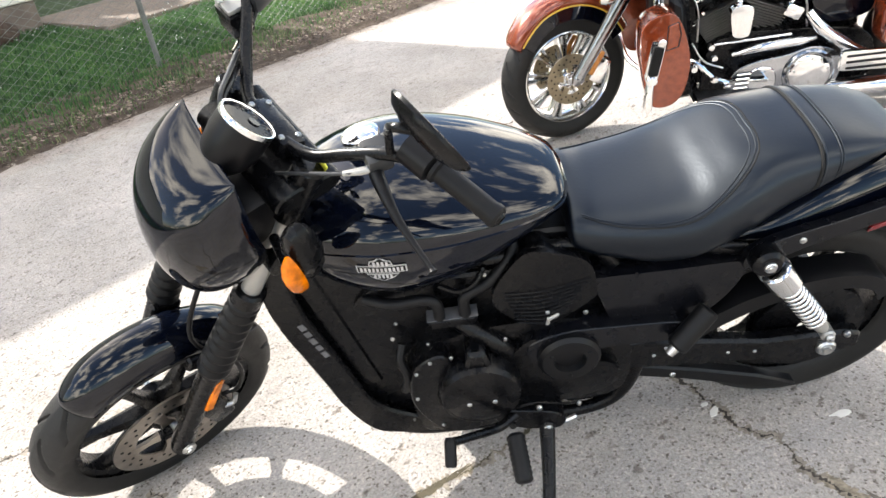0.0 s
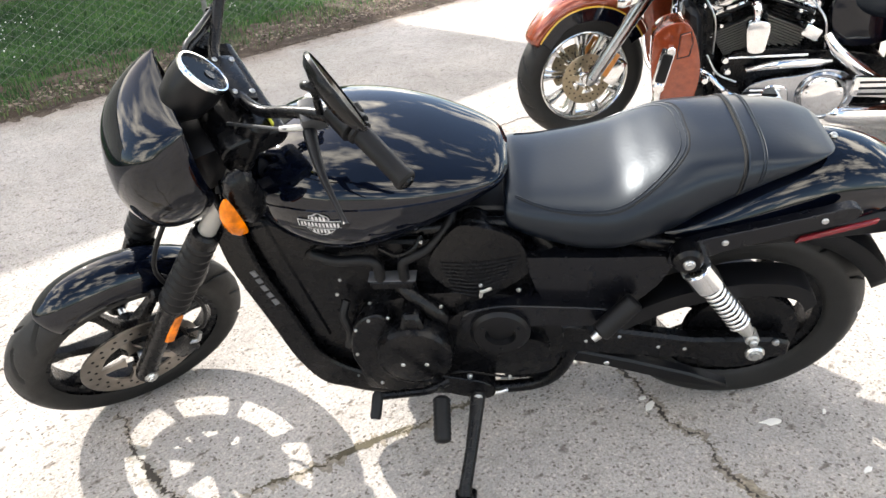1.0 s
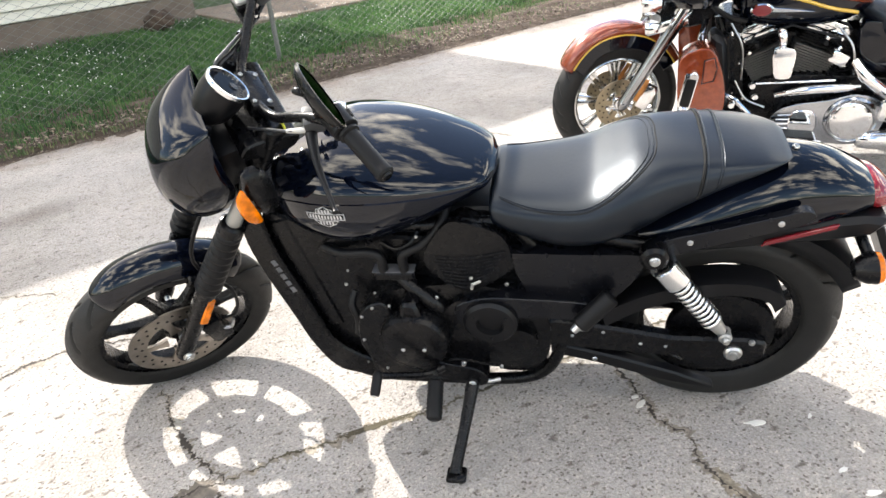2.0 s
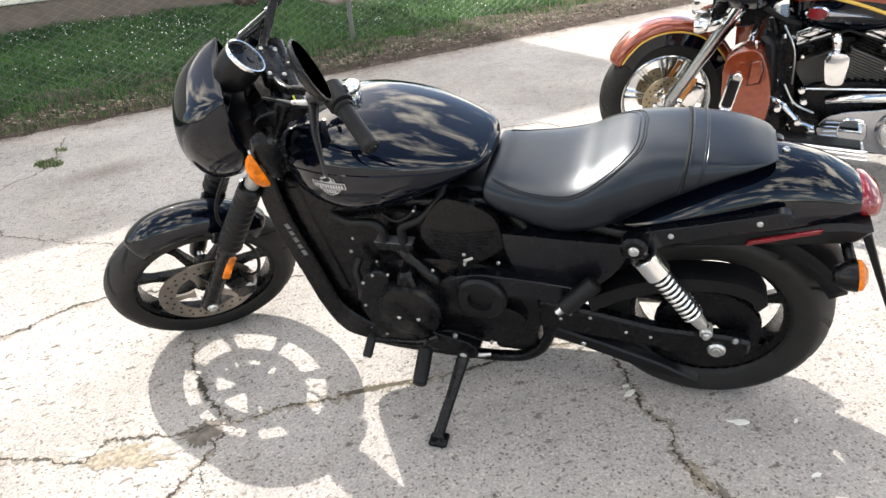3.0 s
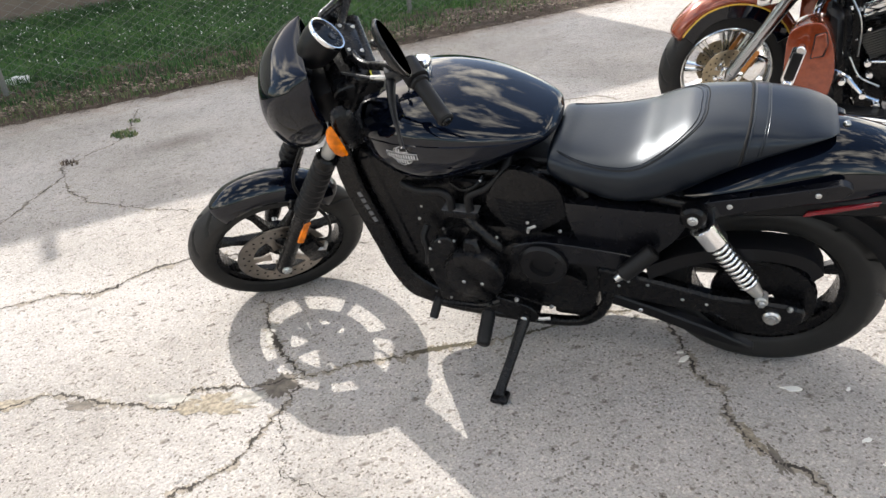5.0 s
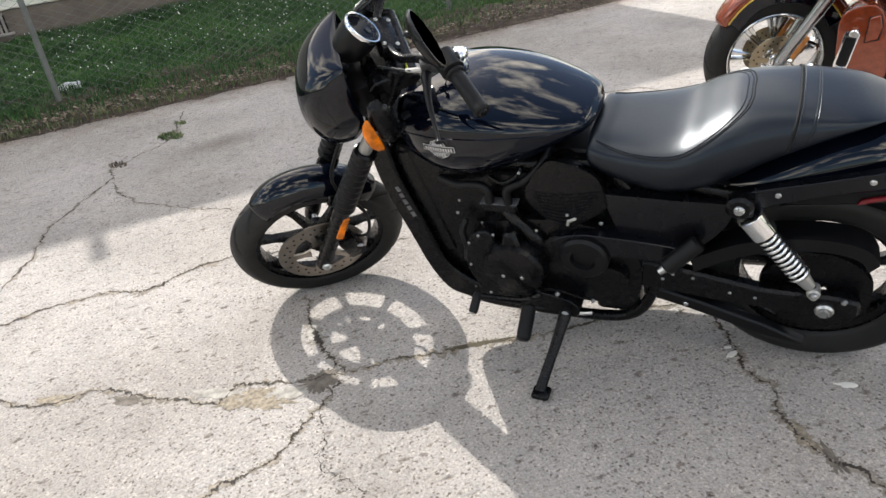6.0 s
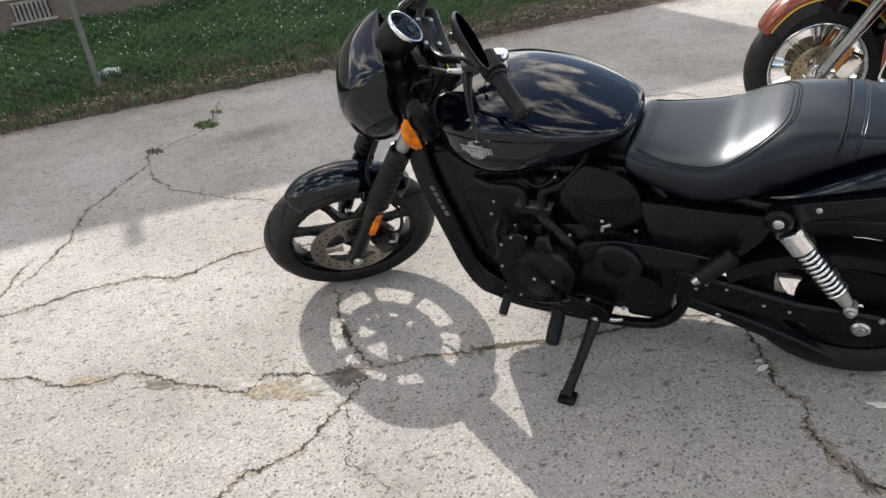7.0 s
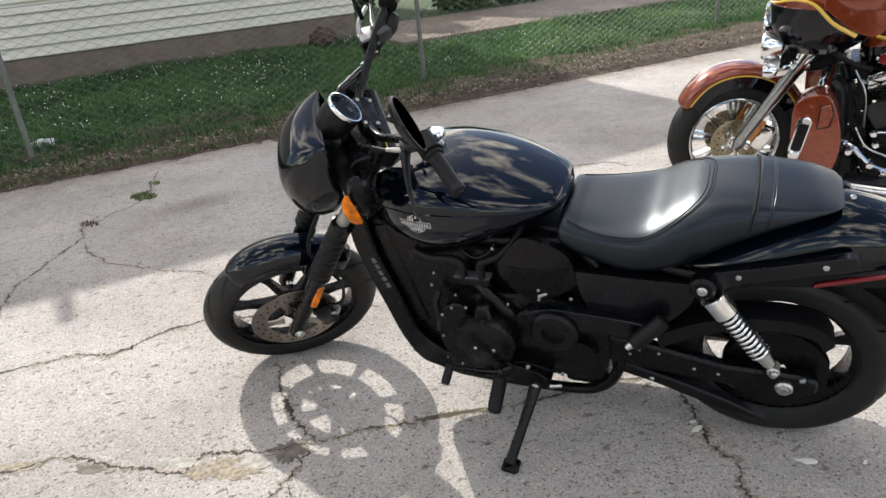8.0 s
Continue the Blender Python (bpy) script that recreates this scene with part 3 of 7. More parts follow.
# headlight fairing
VS = -0.055
rows = []
for w, nose, edge, hw in curve([(0.815, 0.215, 0.250, 0.066), (0.84, 0.182, 0.266, 0.095), (0.88, 0.163, 0.292, 0.121), (0.94, 0.158, 0.322, 0.141), (1.00, 0.170, 0.320, 0.138), (1.045, 0.194, 0.320, 0.127), (1.072, 0.228, 0.321, 0.114), (1.086, 0.262, 0.322, 0.105), (1.0925, 0.300, 0.323, 0.099), (1.0935, 0.321, 0.324, 0.097)], 40):
    row = []
    for q in np.linspace(-1, 1, 37):
        a = q * math.pi / 2
        v = hw * math.copysign(abs(math.sin(a)) ** 0.80, q)
        row.append((edge - (edge - nose) * abs(math.cos(a)) ** 0.85 + 0.13 * v, VS + v, w))
    rows.append(row)
fair = part("headlight_fairing", rings(rows, closed=False), PAINT, STREET, "glossy black bullet headlight fairing", STEER)
fair.modifiers.new("thickness", "SOLIDIFY").thickness = 0.005
part("headlight", lathe([(0, -0.075), (0.05, -0.07), (0.075, -0.04), (0.082, 0.0), (0.078, 0.02), (0, 0.03)], 32, (0.255, VS, 0.955), (-1, 0, 0)), SATIN, STREET, "", STEER)
part("fairing_bracket", box((0.10, 0.20, 0.11), (0.335, VS, 0.955), 0.025, None, 2), PLASTIC, STREET, "", STEER)

# gauge
GA = Vector((0.78, -0.03, 0.62)).normalized()
GC = Vector((0.385, -0.078, 1.112))
g = part("gauge_pod", lathe([(0, -0.091), (0.026, -0.090), (0.042, -0.066), (0.048, -0.03), (0.048, 0.0), (0, 0.0)], 36, GC, GA), PLASTIC, STREET, "round black speedometer pod", STEER)
part("bezel", lathe([(0.0482, -0.002), (0.0490, 0.004), (0.0475, 0.0075), (0.0440, 0.007), (0.0430, 0.0), (0.0482, -0.002)], 40, GC, GA), CHROME, g, "chrome bezel ring", STEER)
part("dial", lathe([(0, 0.001), (0.0435, 0.001), (0.0435, 0.0025), (0, 0.0025)], 36, GC, GA), GLASS, g, "dark dial under glass", STEER)
ga = GA.orthogonal().normalized()
gb = GA.cross(ga)
for k in range(16):
    a = 2 * math.pi * k / 20 + 0.6
    d = ga * math.cos(a) + gb * math.sin(a)
    part("dial_mark", tube([GC + GA * 0.003 + d * 0.030, GC + GA * 0.003 + d * (0.036 if k % 2 else 0.038)], 0.0006, 5), DULL_PRINT, g, "", STEER)
part("lcd", lathe([(0, 0.0027), (0.010, 0.0027), (0.010, 0.0032), (0, 0.0032)], 16, GC + Vector((0.010, 0, -0.0105)), GA), SATIN, g, "", STEER)

# bar clamp and handlebars
CL = Vector((0.428, -0.062, 1.047))
rot = Matrix.Rotation(radians(30), 4, "Y")
cl = part("bar_clamp", box((0.052, 0.122, 0.034), CL, 0.010, rot, 2), SATIN, STREET, "black handlebar clamp", STEER)
part("riser", box((0.05, 0.12, 0.06), CL + Vector((-0.02, 0, -0.05)), 0.01, rot), SATIN, STREET, "", STEER)
for dv in (-0.044, 0.044):
    for du in (-0.017, 0.017):
        p = CL + rot @ Vector((du, dv, 0.0165))
        bolt(p, 0.0055, cl, STEEL, rot @ Vector((0, 0, 1)), 0.005, STEER)


def bar_side(side):
    c = VS
    f = lambda u, v, w: Vector((u + (0.28 * max(0.0, v - 0.06) if side > 0 else 0.0), c + side * v, w))
    bar = part("handlebar", tube([f(0.424, -0.01, 1.055), f(0.428, 0.06, 1.056), f(0.445, 0.115, 1.068), f(0.475, 0.17, 1.105), f(0.512, 0.235, 1.140), f(0.541, 0.30, 1.147), f(0.560, 0.40, 1.133)], 0.0108, 14, 40), SATIN, STREET, "black tubular handlebar", STEER)
    g0, g1 = f(0.541, 0.298, 1.148), f(0.562, 0.411, 1.131)
    d = (g1 - g0).normalized()
    prof = [(0, 0), (0.0215, 0.0), (0.0215, 0.006), (0.0165, 0.009)] + [(0.0168 + 0.0006 * (k % 2), 0.012 + k * 0.004) for k in range(23)] + [(0.0185, 0.106), (0.0185, 0.114), (0.015, 0.118), (0, 0.118)]
    part("grip", lathe(prof, 20, g0, d), RUBBER, bar, "black rubber grip", STEER)
    part("bar_end", lathe([(0, 0.122), (0.009, 0.122), (0.012, 0.117), (0, 0.115)], 16, g0, d), SATIN, bar, "", STEER)
    sw = g0 - d * 0.028
    part("switch_housing", tube([sw - d * 0.028, sw - d * 0.026, sw + d * 0.022, sw + d * 0.026], [0.018, 0.026, 0.027, 0.020], 16), PLASTIC, bar, "black switch housing", STEER)
    part("switch", box((0.016, 0.022, 0.010), sw + Vector((0.020, 0, 0.012)), 0.003), RUBBER, bar, "", STEER)
    pv = f(0.493, 0.207, 1.102)
    part("lever_perch", box((0.042, 0.05, 0.032), pv + Vector((0.010, -side * 0.004, 0.012)), 0.008, Matrix.Rotation(side * 0.3, 4, "Z"), 2), GREYCAST, bar, "", STEER)
    bolt(pv + Vector((0.012, 0, 0.028)), 0.005, bar, GREYCAST, (0, 0, 1), 0.003, STEER)
    part("lever", tube([pv, f(0.482, 0.235, 1.098), f(0.468, 0.29, 1.086), f(0.462, 0.34, 1.076), f(0.457, 0.385, 1.072), f(0.455, 0.395, 1.071)], [0.013, 0.0115, 0.0075, 0.0052, 0.0045, 0.0078], 12, 26), PLASTIC, bar, "black clutch lever" if side < 0 else "black brake lever", STEER)
    return bar


def mirror(side, bar):
    c = VS
    mid = Vector((0.505, c + side * 0.333, 1.300))
    up = Vector((0.014, side * 0.109, -0.036)).normalized()
    nrm = Vector((0.93, side * 0.30, 0.08))
    nrm = Matrix.Rotation(radians(-11 * side), 3, up) @ (nrm - up * nrm.dot(up)).normalized()
    third = nrm.cross(up)
    m3 = Matrix((up, third, nrm)).transposed().to_4x4()
    for name, mat, prof, lab in (("mirror_shell", SATIN, [(0, -0.022), (0.5, -0.020), (0.85, -0.012), (1.0, -0.002), (1.0, 0.003), (0.94, 0.004)], "oval black mirror shell"), ("mirror_glass", MIRROR, [(0, 0.0025), (0.95, 0.0025), (0.95, 0.001), (0, 0.001)], "silver mirror glass")):
        bm = bmesh.new()
        rws = []
        for k in range(36):
            a = 2 * math.pi * k / 36
            rws.append([mid + m3 @ Vector((0.068 * r * math.cos(a), 0.046 * r * math.sin(a), h)) for r, h in prof])
        rws.append(rws[0])
        rings(rws, closed=False, bm=bm)
        bmesh.ops.remove_doubles(bm, verts=bm.verts, dist=1e-6)
        part(name, bm, mat, bar, lab, STEER)
    base = Vector((0.507, c + side * 0.235, 1.150))
    part("mirror_stalk", tube([base, base + Vector((-0.004, side * 0.006, 0.06)), mid - nrm * 0.03 - up * 0.035, mid - nrm * 0.012 - up * 0.01], 0.0065, 10, 20), SATIN, bar, "", STEER)


for side in (-1, 1):
    bar = bar_side(side)
    mirror(side, bar)
    if side > 0:
        part("brake_reservoir", box((0.045, 0.055, 0.050), (0.502, 0.155, 1.085), 0.009, None, 2), SATIN, bar, "black brake reservoir", STEER)
        part("reservoir_lid", box((0.040, 0.050, 0.010), (0.504, 0.157, 1.116), 0.004, None, 2), ALLOY, bar, "grey metal reservoir lid", STEER)
        part("lever_blade", tube([(0.488, 0.165, 1.118), (0.495, 0.185, 1.136), (0.515, 0.215, 1.140), (0.530, 0.240, 1.136)], [0.008, 0.007, 0.006, 0.006], 10, 16), ALLOY, bar, "silver brake lever", STEER)
        part("throttle_housing", tube([(0.562, 0.165, 1.090), (0.567, 0.175, 1.094), (0.585, 0.205, 1.104), (0.590, 0.213, 1.106)], [0.016, 0.023, 0.023, 0.016], 18), PLASTIC, bar, "black throttle housing", STEER)
        for q in ((0.505, 0.1285, 1.098), (0.515, 0.1285, 1.075)):
            bolt(q, 0.004, bar, STEEL, (0, -1, 0.3), 0.004, STEER)
        part("hose_ferrule", tube([(0.497, 0.130, 1.060), (0.480, 0.112, 1.066), (0.462, 0.092, 1.075)], 0.0075, 10, 10), CHROME, bar, "chrome hose ferrule", STEER)
        part("brake_line", tube([(0.466, 0.096, 1.073), (0.44, 0.065, 1.085), (0.41, 0.030, 1.098), (0.383, 0.0, 1.104), (0.362, -0.02, 1.06), (0.35, -0.03, 0.95)], 0.0042, 10, 26), GREYCAST, bar, "", STEER)
        part("throttle_cable", tube([(0.56, 0.17, 1.08), (0.48, 0.105, 1.062), (0.43, 0.050, 1.075), (0.378, -0.005, 1.092), (0.36, -0.02, 1.03)], 0.0062, 8, 20), SATIN, bar, "", STEER)
    else:
        part("clutch_cable", tube([(0.470, -0.262, 1.105), (0.447, -0.245, 1.100), (0.412, -0.185, 1.066), (0.378, -0.115, 1.018), (0.372, -0.09, 0.96)], 0.0032, 8, 24), GREYCAST, bar, "grey clutch cable", STEER)
        part("cable_sleeve", tube([(0.490, -0.272, 1.108), (0.470, -0.262, 1.105), (0.447, -0.245, 1.100)], [0.0065, 0.0065, 0.0045], 10, 10), ALLOY, bar, "", STEER)
part("cable_tag", box((0.004, 0.022, 0.045), (0.452, -0.165, 1.03), 0.001, Matrix.Rotation(0.5, 4, "X")), YELLOW, STREET, "small yellow tag on the cable", STEER)
part("horn", lathe([(0, -0.014), (0.025, -0.013), (0.034, -0.006), (0.034, 0.012), (0, 0.014)], 28, (0.385, -0.135, 0.955), (0.2, -1, 0.1)), SATIN, STREET, "", STEER)

# front turn signals
for side in (-1, 1):
    p = Vector((0.366, VS + 0.190, 0.850)) if side > 0 else Vector((0.314, VS - 0.205, 0.958))
    part("signal_stalk", rod((0.33, VS + side * 0.12, p.z - 0.013), p - Vector((0, side * 0.01, 0)), 0.009), SATIN, STREET, "", STEER)
    axis = Vector((0.10, 0.0, -1.0)).normalized()
    turn = Vector((0, 0, 1)).rotation_difference(axis).to_matrix().to_4x4()
    s = part("turn_signal", lathe([(0, -0.014), (0.6, -0.014), (0.92, -0.004), (1.0, 0.010), (0.9, 0.026), (0.6, 0.036), (0, 0.040)], 28), SATIN, STREET, "black turn signal housing", STEER @ Matrix.Translation(p + Vector((0.024, -side * 0.014, 0.008))) @ Matrix.Rotation(radians(40 * side), 4, "Z") @ turn @ Matrix.Rotation(radians(-32 * side), 4, "Z") @ Matrix.Diagonal((0.029, -side * 1.1, 0.074, 1)))
    part("lens", lathe([(0, 0.024), (0.5, 0.021), (0.85, 0.012), (1.0, 0.0), (0.95, -0.004), (0, -0.004)], 28), AMBER, s, "amber lens", STEER @ Matrix.Translation(p + Vector((0.004, side * 0.006, 0))) @ Matrix.Rotation(radians(40 * side), 4, "Z") @ turn @ Matrix.Rotation(radians(-32 * side), 4, "Z") @ Matrix.Diagonal((0.0150, side * 1.1, 0.057, 1)))

# fuel tank
TANK = [(0.425, 0.790, 0.745, 0.050, 0.770, 2.2, 2.4, 0), (0.445, 0.825, 0.705, 0.105, 0.774, 2.2, 2.5, 0), (0.50, 0.855, 0.645, 0.165, 0.783, 2.2, 2.6, 0), (0.60, 0.874, 0.614, 0.203, 0.788, 2.2, 2.7, 0),
        (0.70, 0.868, 0.622, 0.206, 0.786, 2.2, 2.7, 0), (0.80, 0.844, 0.660, 0.188, 0.780, 2.2, 2.6, 0), (0.89, 0.811, 0.706, 0.150, 0.772, 2.2, 2.5, 0), (0.95, 0.786, 0.734, 0.105, 0.764, 2.2, 2.4, 0), (0.97, 0.770, 0.748, 0.054, 0.760, 2.2, 2.2, 0)]
tank = part("fuel_tank", body(TANK, 60, 44), PAINT, STREET, "deep black glossy fuel tank")


def tank_side(u, w, out=0.0):
    """The tank's left skin at u and height w."""
    q = curve(TANK, 400)
    r = q[np.abs(q[:, 0] - u).argmin()]
    top, bot, hw, mid, e1, e2 = r[1:7]
    h = (top - mid) if w > mid else (mid - bot)
    e = e1 if w > mid else e2
    s = min(0.999, abs(w - mid) / h)
    return Vector((u, -hw * (1 - s**e) ** (1 / e) - out, w))


# seam along the tank's side
rows = []
for u in np.linspace(0.452, 0.962, 60):
    w = np.interp(u, [0.452, 0.55, 0.65, 0.80, 0.962], [0.772, 0.784, 0.786, 0.779, 0.762])
    rows.append([tank_side(u, w + 0.004, -0.001), tank_side(u, w + 0.002, 0.003), tank_side(u, w - 0.001, 0.003), tank_side(u, w - 0.004, -0.001)])
part("tank_seam", rings(rows, closed=False), PAINT, tank)
cap = part("fuel_cap", lathe([(0, -0.01), (0.034, -0.01), (0.034, 0.016), (0.037, 0.020), (0.0375, 0.028), (0.036, 0.032), (0.030, 0.0355), (0, 0.0365)], 40, (0.602, 0.012, 0.872), (-0.10, 0, 1)), CHROME, STREET, "round chrome fuel cap")


def badge_shape():
    """Shield over a bar: the outline only, with plain bars for the lettering."""
    ps = []
    u0, w0 = 0.612, 0.756
    plates = [((-0.045, -0.009), (0.045, -0.009), (0.045, 0.009), (-0.045, 0.009)), ((-0.022, 0.011), (0.022, 0.011), (0.020, 0.020), (0.010, 0.023), (0.0, 0.030), (-0.010, 0.023), (-0.020, 0.020)),
              ((-0.030, -0.011), (0.030, -0.011), (0.020, -0.022), (0.0, -0.031), (-0.020, -0.022))]
    return u0, w0, plates


def tank_skin(poly, out, cols=14, lines=5):
    """A thin plate with the given outline that follows the tank's side."""
    us = np.linspace(min(p[0] for p in poly), max(p[0] for p in poly), cols)
    rows = []
    for u in us:
        hits = []
        for (a, b), (c, d) in zip(poly, poly[1:] + poly[:1]):
            if min(a, c) - 1e-9 <= u <= max(a, c) + 1e-9 and abs(a - c) > 1e-9:
                hits.append(b + (d - b) * (u - a) / (c - a))
        lo, hi = min(hits), max(hits)
        rows.append([tank_side(u0 + u, w0 + w, out) for w in np.linspace(lo, hi, lines)])
    return rings(rows, closed=False)


def inset(poly, k):
    cx, cy = sum(p[0] for p in poly) / len(poly), sum(p[1] for p in poly) / len(poly)
    return [(a - math.copysign(min(k, abs(a - cx)), a - cx), b - math.copysign(min(k, abs(b - cy)), b - cy)) for a, b in poly]


u0, w0, plates = badge_shape()
for pl in plates:
    pl = list(pl)
    plate = part("badge", tank_skin(pl, 0.0020), WHITE_PRINT, tank, "silver outlined shield badge")
    part("badge_field", tank_skin(inset(pl, 0.0022), 0.0028), BLACK, plate)
for w, half, n in ((0.0, 0.040, 11), (0.0155, 0.015, 4), (-0.017, 0.018, 5)):
    for i in range(n):
        a, h = -half + 2 * half * (i + 0.5) / n, half / n * 0.60
        part("badge_bar", tank_skin([(a - h, w - 0.0048), (a + h, w - 0.0048), (a + h, w + 0.0048), (a - h, w + 0.0048)], 0.0036, 2, 3), WHITE_PRINT, tank)

# seat
SEAT = [(0.960, 0.728, 0.668, 0.120, 0.700, 3.0, 2.6, 0), (0.965, 0.738, 0.650, 0.136, 0.697, 3.0, 2.6, 0), (0.985, 0.740, 0.632, 0.144, 0.694, 3.0, 2.6, 0), (1.03, 0.733, 0.611, 0.154, 0.690, 3.0, 2.6, 0), (1.11, 0.734, 0.596, 0.170, 0.682, 3.2, 2.8, 0),
        (1.18, 0.746, 0.600, 0.180, 0.688, 3.2, 2.8, 0), (1.235, 0.776, 0.614, 0.176, 0.706, 3.0, 2.8, 0), (1.29, 0.804, 0.636, 0.166, 0.726, 2.8, 2.8, 0), (1.35, 0.815, 0.672, 0.150, 0.746, 2.8, 2.8, 0), (1.44, 0.815, 0.727, 0.136, 0.767, 2.8, 2.8, 0),
        (1.52, 0.804, 0.764, 0.117, 0.781, 2.6, 2.6, 0), (1.57, 0.790, 0.778, 0.088, 0.783, 2.6, 2.6, 0), (1.59, 0.782, 0.774, 0.060, 0.779, 2.4, 2.4, 0)]
seat = part("seat", body(SEAT, 90, 48), VINYL, STREET, "black stitched vinyl two-up seat")


def seat_ring(u, out, lo=-0.30, hi=1.30, n=60):
    """A line over the seat at u, from one side to the other."""
    q = curve(SEAT, 600)
    r = q[np.abs(q[:, 0] - u).argmin()]
    top, bot, hw, mid, e1, e2 = r[1:7]
    pts = []
    for a in np.linspace(lo * math.pi, hi * math.pi, n):
        c, s = math.cos(a), math.sin(a)
        e = e1 if s >= 0 else e2
        v = (hw + out) * math.copysign(abs(c) ** (2 / e), c)
        w = mid + ((top - mid if s >= 0 else mid - bot) + out) * math.copysign(abs(s) ** (2 / e), s)
        pts.append((u, v, w))
    return pts


def seat_point(u, deg, out=0.0):
    """The seat's skin at u, at an angle round its section (90: the top, 180: the left side)."""
    q = curve(SEAT, 600)
    r = q[np.abs(q[:, 0] - u).argmin()]
    top, bot, hw, mid, e1 = r[1:6]
    c, k = math.cos(radians(deg)), math.sin(radians(deg))
    return Vector((u, (hw + out) * math.copysign(abs(c) ** (2 / e1), c), mid + (top - mid + out) * abs(k) ** (2 / e1)))


# strap between the rider's and the passenger's places
# The black tube paints the strap's dark crease; the others are raised piping.
for du, wid, out, mat in ((1.404, 0.0032, 0.0004, BLACK), (1.410, 0.0024, 0.0010, VINYL), (1.438, 0.0014, 0.0008, VINYL), (1.443, 0.0010, 0.0005, VINYL)):
    part("piping_and_crease", tube([Vector(p) + Vector((0.018 * math.sin(k / 59 * math.pi) - 0.009, 0, 0)) for k, p in enumerate(seat_ring(du, out, -0.13, 1.13))], wid, 8), mat, seat)
# double stitched border of the rider's scoop
EDGE_LINE = [(0.984, 134), (1.013, 140), (1.057, 147), (1.106, 149), (1.151, 149), (1.198, 145), (1.231, 140), (1.276, 128), (1.304, 114), (1.314, 99)]
EDGE_LINE += [(1.314, 90)] + [(u, 180 - d) for u, d in EDGE_LINE[::-1]]
for du, dd in ((0.0, 1.0), (-0.009, 0.93)):
    line = curve([(u + du * max(0.0, (u - 1.15) / 0.15), 90 + (d - 90) * dd) for u, d in EDGE_LINE], 110)
    part("stitching", tube([seat_point(u, d, 0.0004) for u, d in line], 0.0011, 6), VINYL, seat, "black stitched seam")
welt = curve([(u + 0.006, 90 + (d - 90) * 1.04) for u, d in EDGE_LINE], 110)
part("seam_groove", tube([seat_point(u, d, -0.0002) for u, d in welt], 0.0016, 6), BLACK, seat)

# tail
tail = part("tail_section", body([(1.285, 0.640, 0.592, 0.106, 0.610, 2.1, 3, 0), (1.36, 0.678, 0.592, 0.124, 0.622, 2.2, 3, 0), (1.45, 0.726, 0.594, 0.130, 0.634, 2.3, 3, 0), (1.53, 0.755, 0.600, 0.126, 0.646, 2.3, 3, 0), (1.60, 0.765, 0.610, 0.118, 0.656, 2.3, 3, 0),
    (1.68, 0.749, 0.622, 0.102, 0.662, 2.3, 3, 0), (1.745, 0.716, 0.636, 0.081, 0.664, 2.4, 2.4, 0), (1.78, 0.692, 0.650, 0.060, 0.668, 2.0, 2.2, 0)], 50, 48), PAINT, STREET, "glossy black tail fairing")
bolt((1.61, 0.0, 0.765), 0.008, tail, STEEL, (0.1, 0, 1), 0.008)
part("tail_light", body([(1.755, 0.704, 0.642, 0.070, 0.67, 2.2, 2.2, 0), (1.775, 0.703, 0.632, 0.072, 0.665, 2.2, 2.2, 0), (1.80, 0.686, 0.630, 0.058, 0.655, 2.2, 2.2, 0), (1.812, 0.668, 0.640, 0.030, 0.652, 2.0, 2.0, 0)], 16, 28), RED, STREET, "red wrap-around tail light")
rows = []
for ang in np.linspace(-38, 62, 30):
    a = radians(ang)
    rows.append([(UR + rr * math.sin(a), v, AXLE + rr * math.cos(a)) for v, rr in ((-0.092, 0.285), (-0.090, 0.325), (-0.05, 0.335), (0.05, 0.335), (0.090, 0.325), (0.092, 0.285))])
inner = part("rear_fender", rings(rows, closed=False), PLASTIC, STREET, "matte black inner rear fender")
inner.modifiers.new("thickness", "SOLIDIFY").thickness = 0.004
part("tail_underside", prism([(1.30, 0.55), (1.42, 0.615), (1.56, 0.628), (1.75, 0.650), (1.80, 0.640), (1.765, 0.598), (1.70, 0.588), (1.57, 0.575), (1.42, 0.56)], -0.105, 0.105, 0.012), PLASTIC, STREET, "matte black tail underside")
for side in (-1, 1):
    part("side_reflector", prism([(1.545, 0.582), (1.690, 0.628), (1.694, 0.641), (1.552, 0.598)], side * 0.112, side * 0.104, 0.002), RED, STREET, "thin red side reflector")
    p = Vector((1.765, side * 0.15, 0.555))
    part("rear_signal_stalk", rod((1.745, side * 0.06, 0.600), p + Vector((-0.01, -side * 0.02, 0.02)), 0.012), SATIN, STREET)
    s = part("rear_turn_signal", lathe([(0, -0.045), (0.02, -0.04), (0.032, -0.02), (0.036, 0.002), (0, 0.002)], 24, p, (0.9, 0, 0.1)), SATIN, STREET, "black rear turn signal")
    part("lens", lathe([(0.035, 0.0), (0.033, 0.012), (0.016, 0.022), (0, 0.023)], 24, p, (0.9, 0, 0.1)), AMBER, s, "amber lens")
part("plate_bracket", prism([(1.775, 0.61), (1.80, 0.60), (1.885, 0.385), (1.876, 0.38)], -0.07, 0.07, 0.003), PLASTIC, STREET, "black plate bracket")

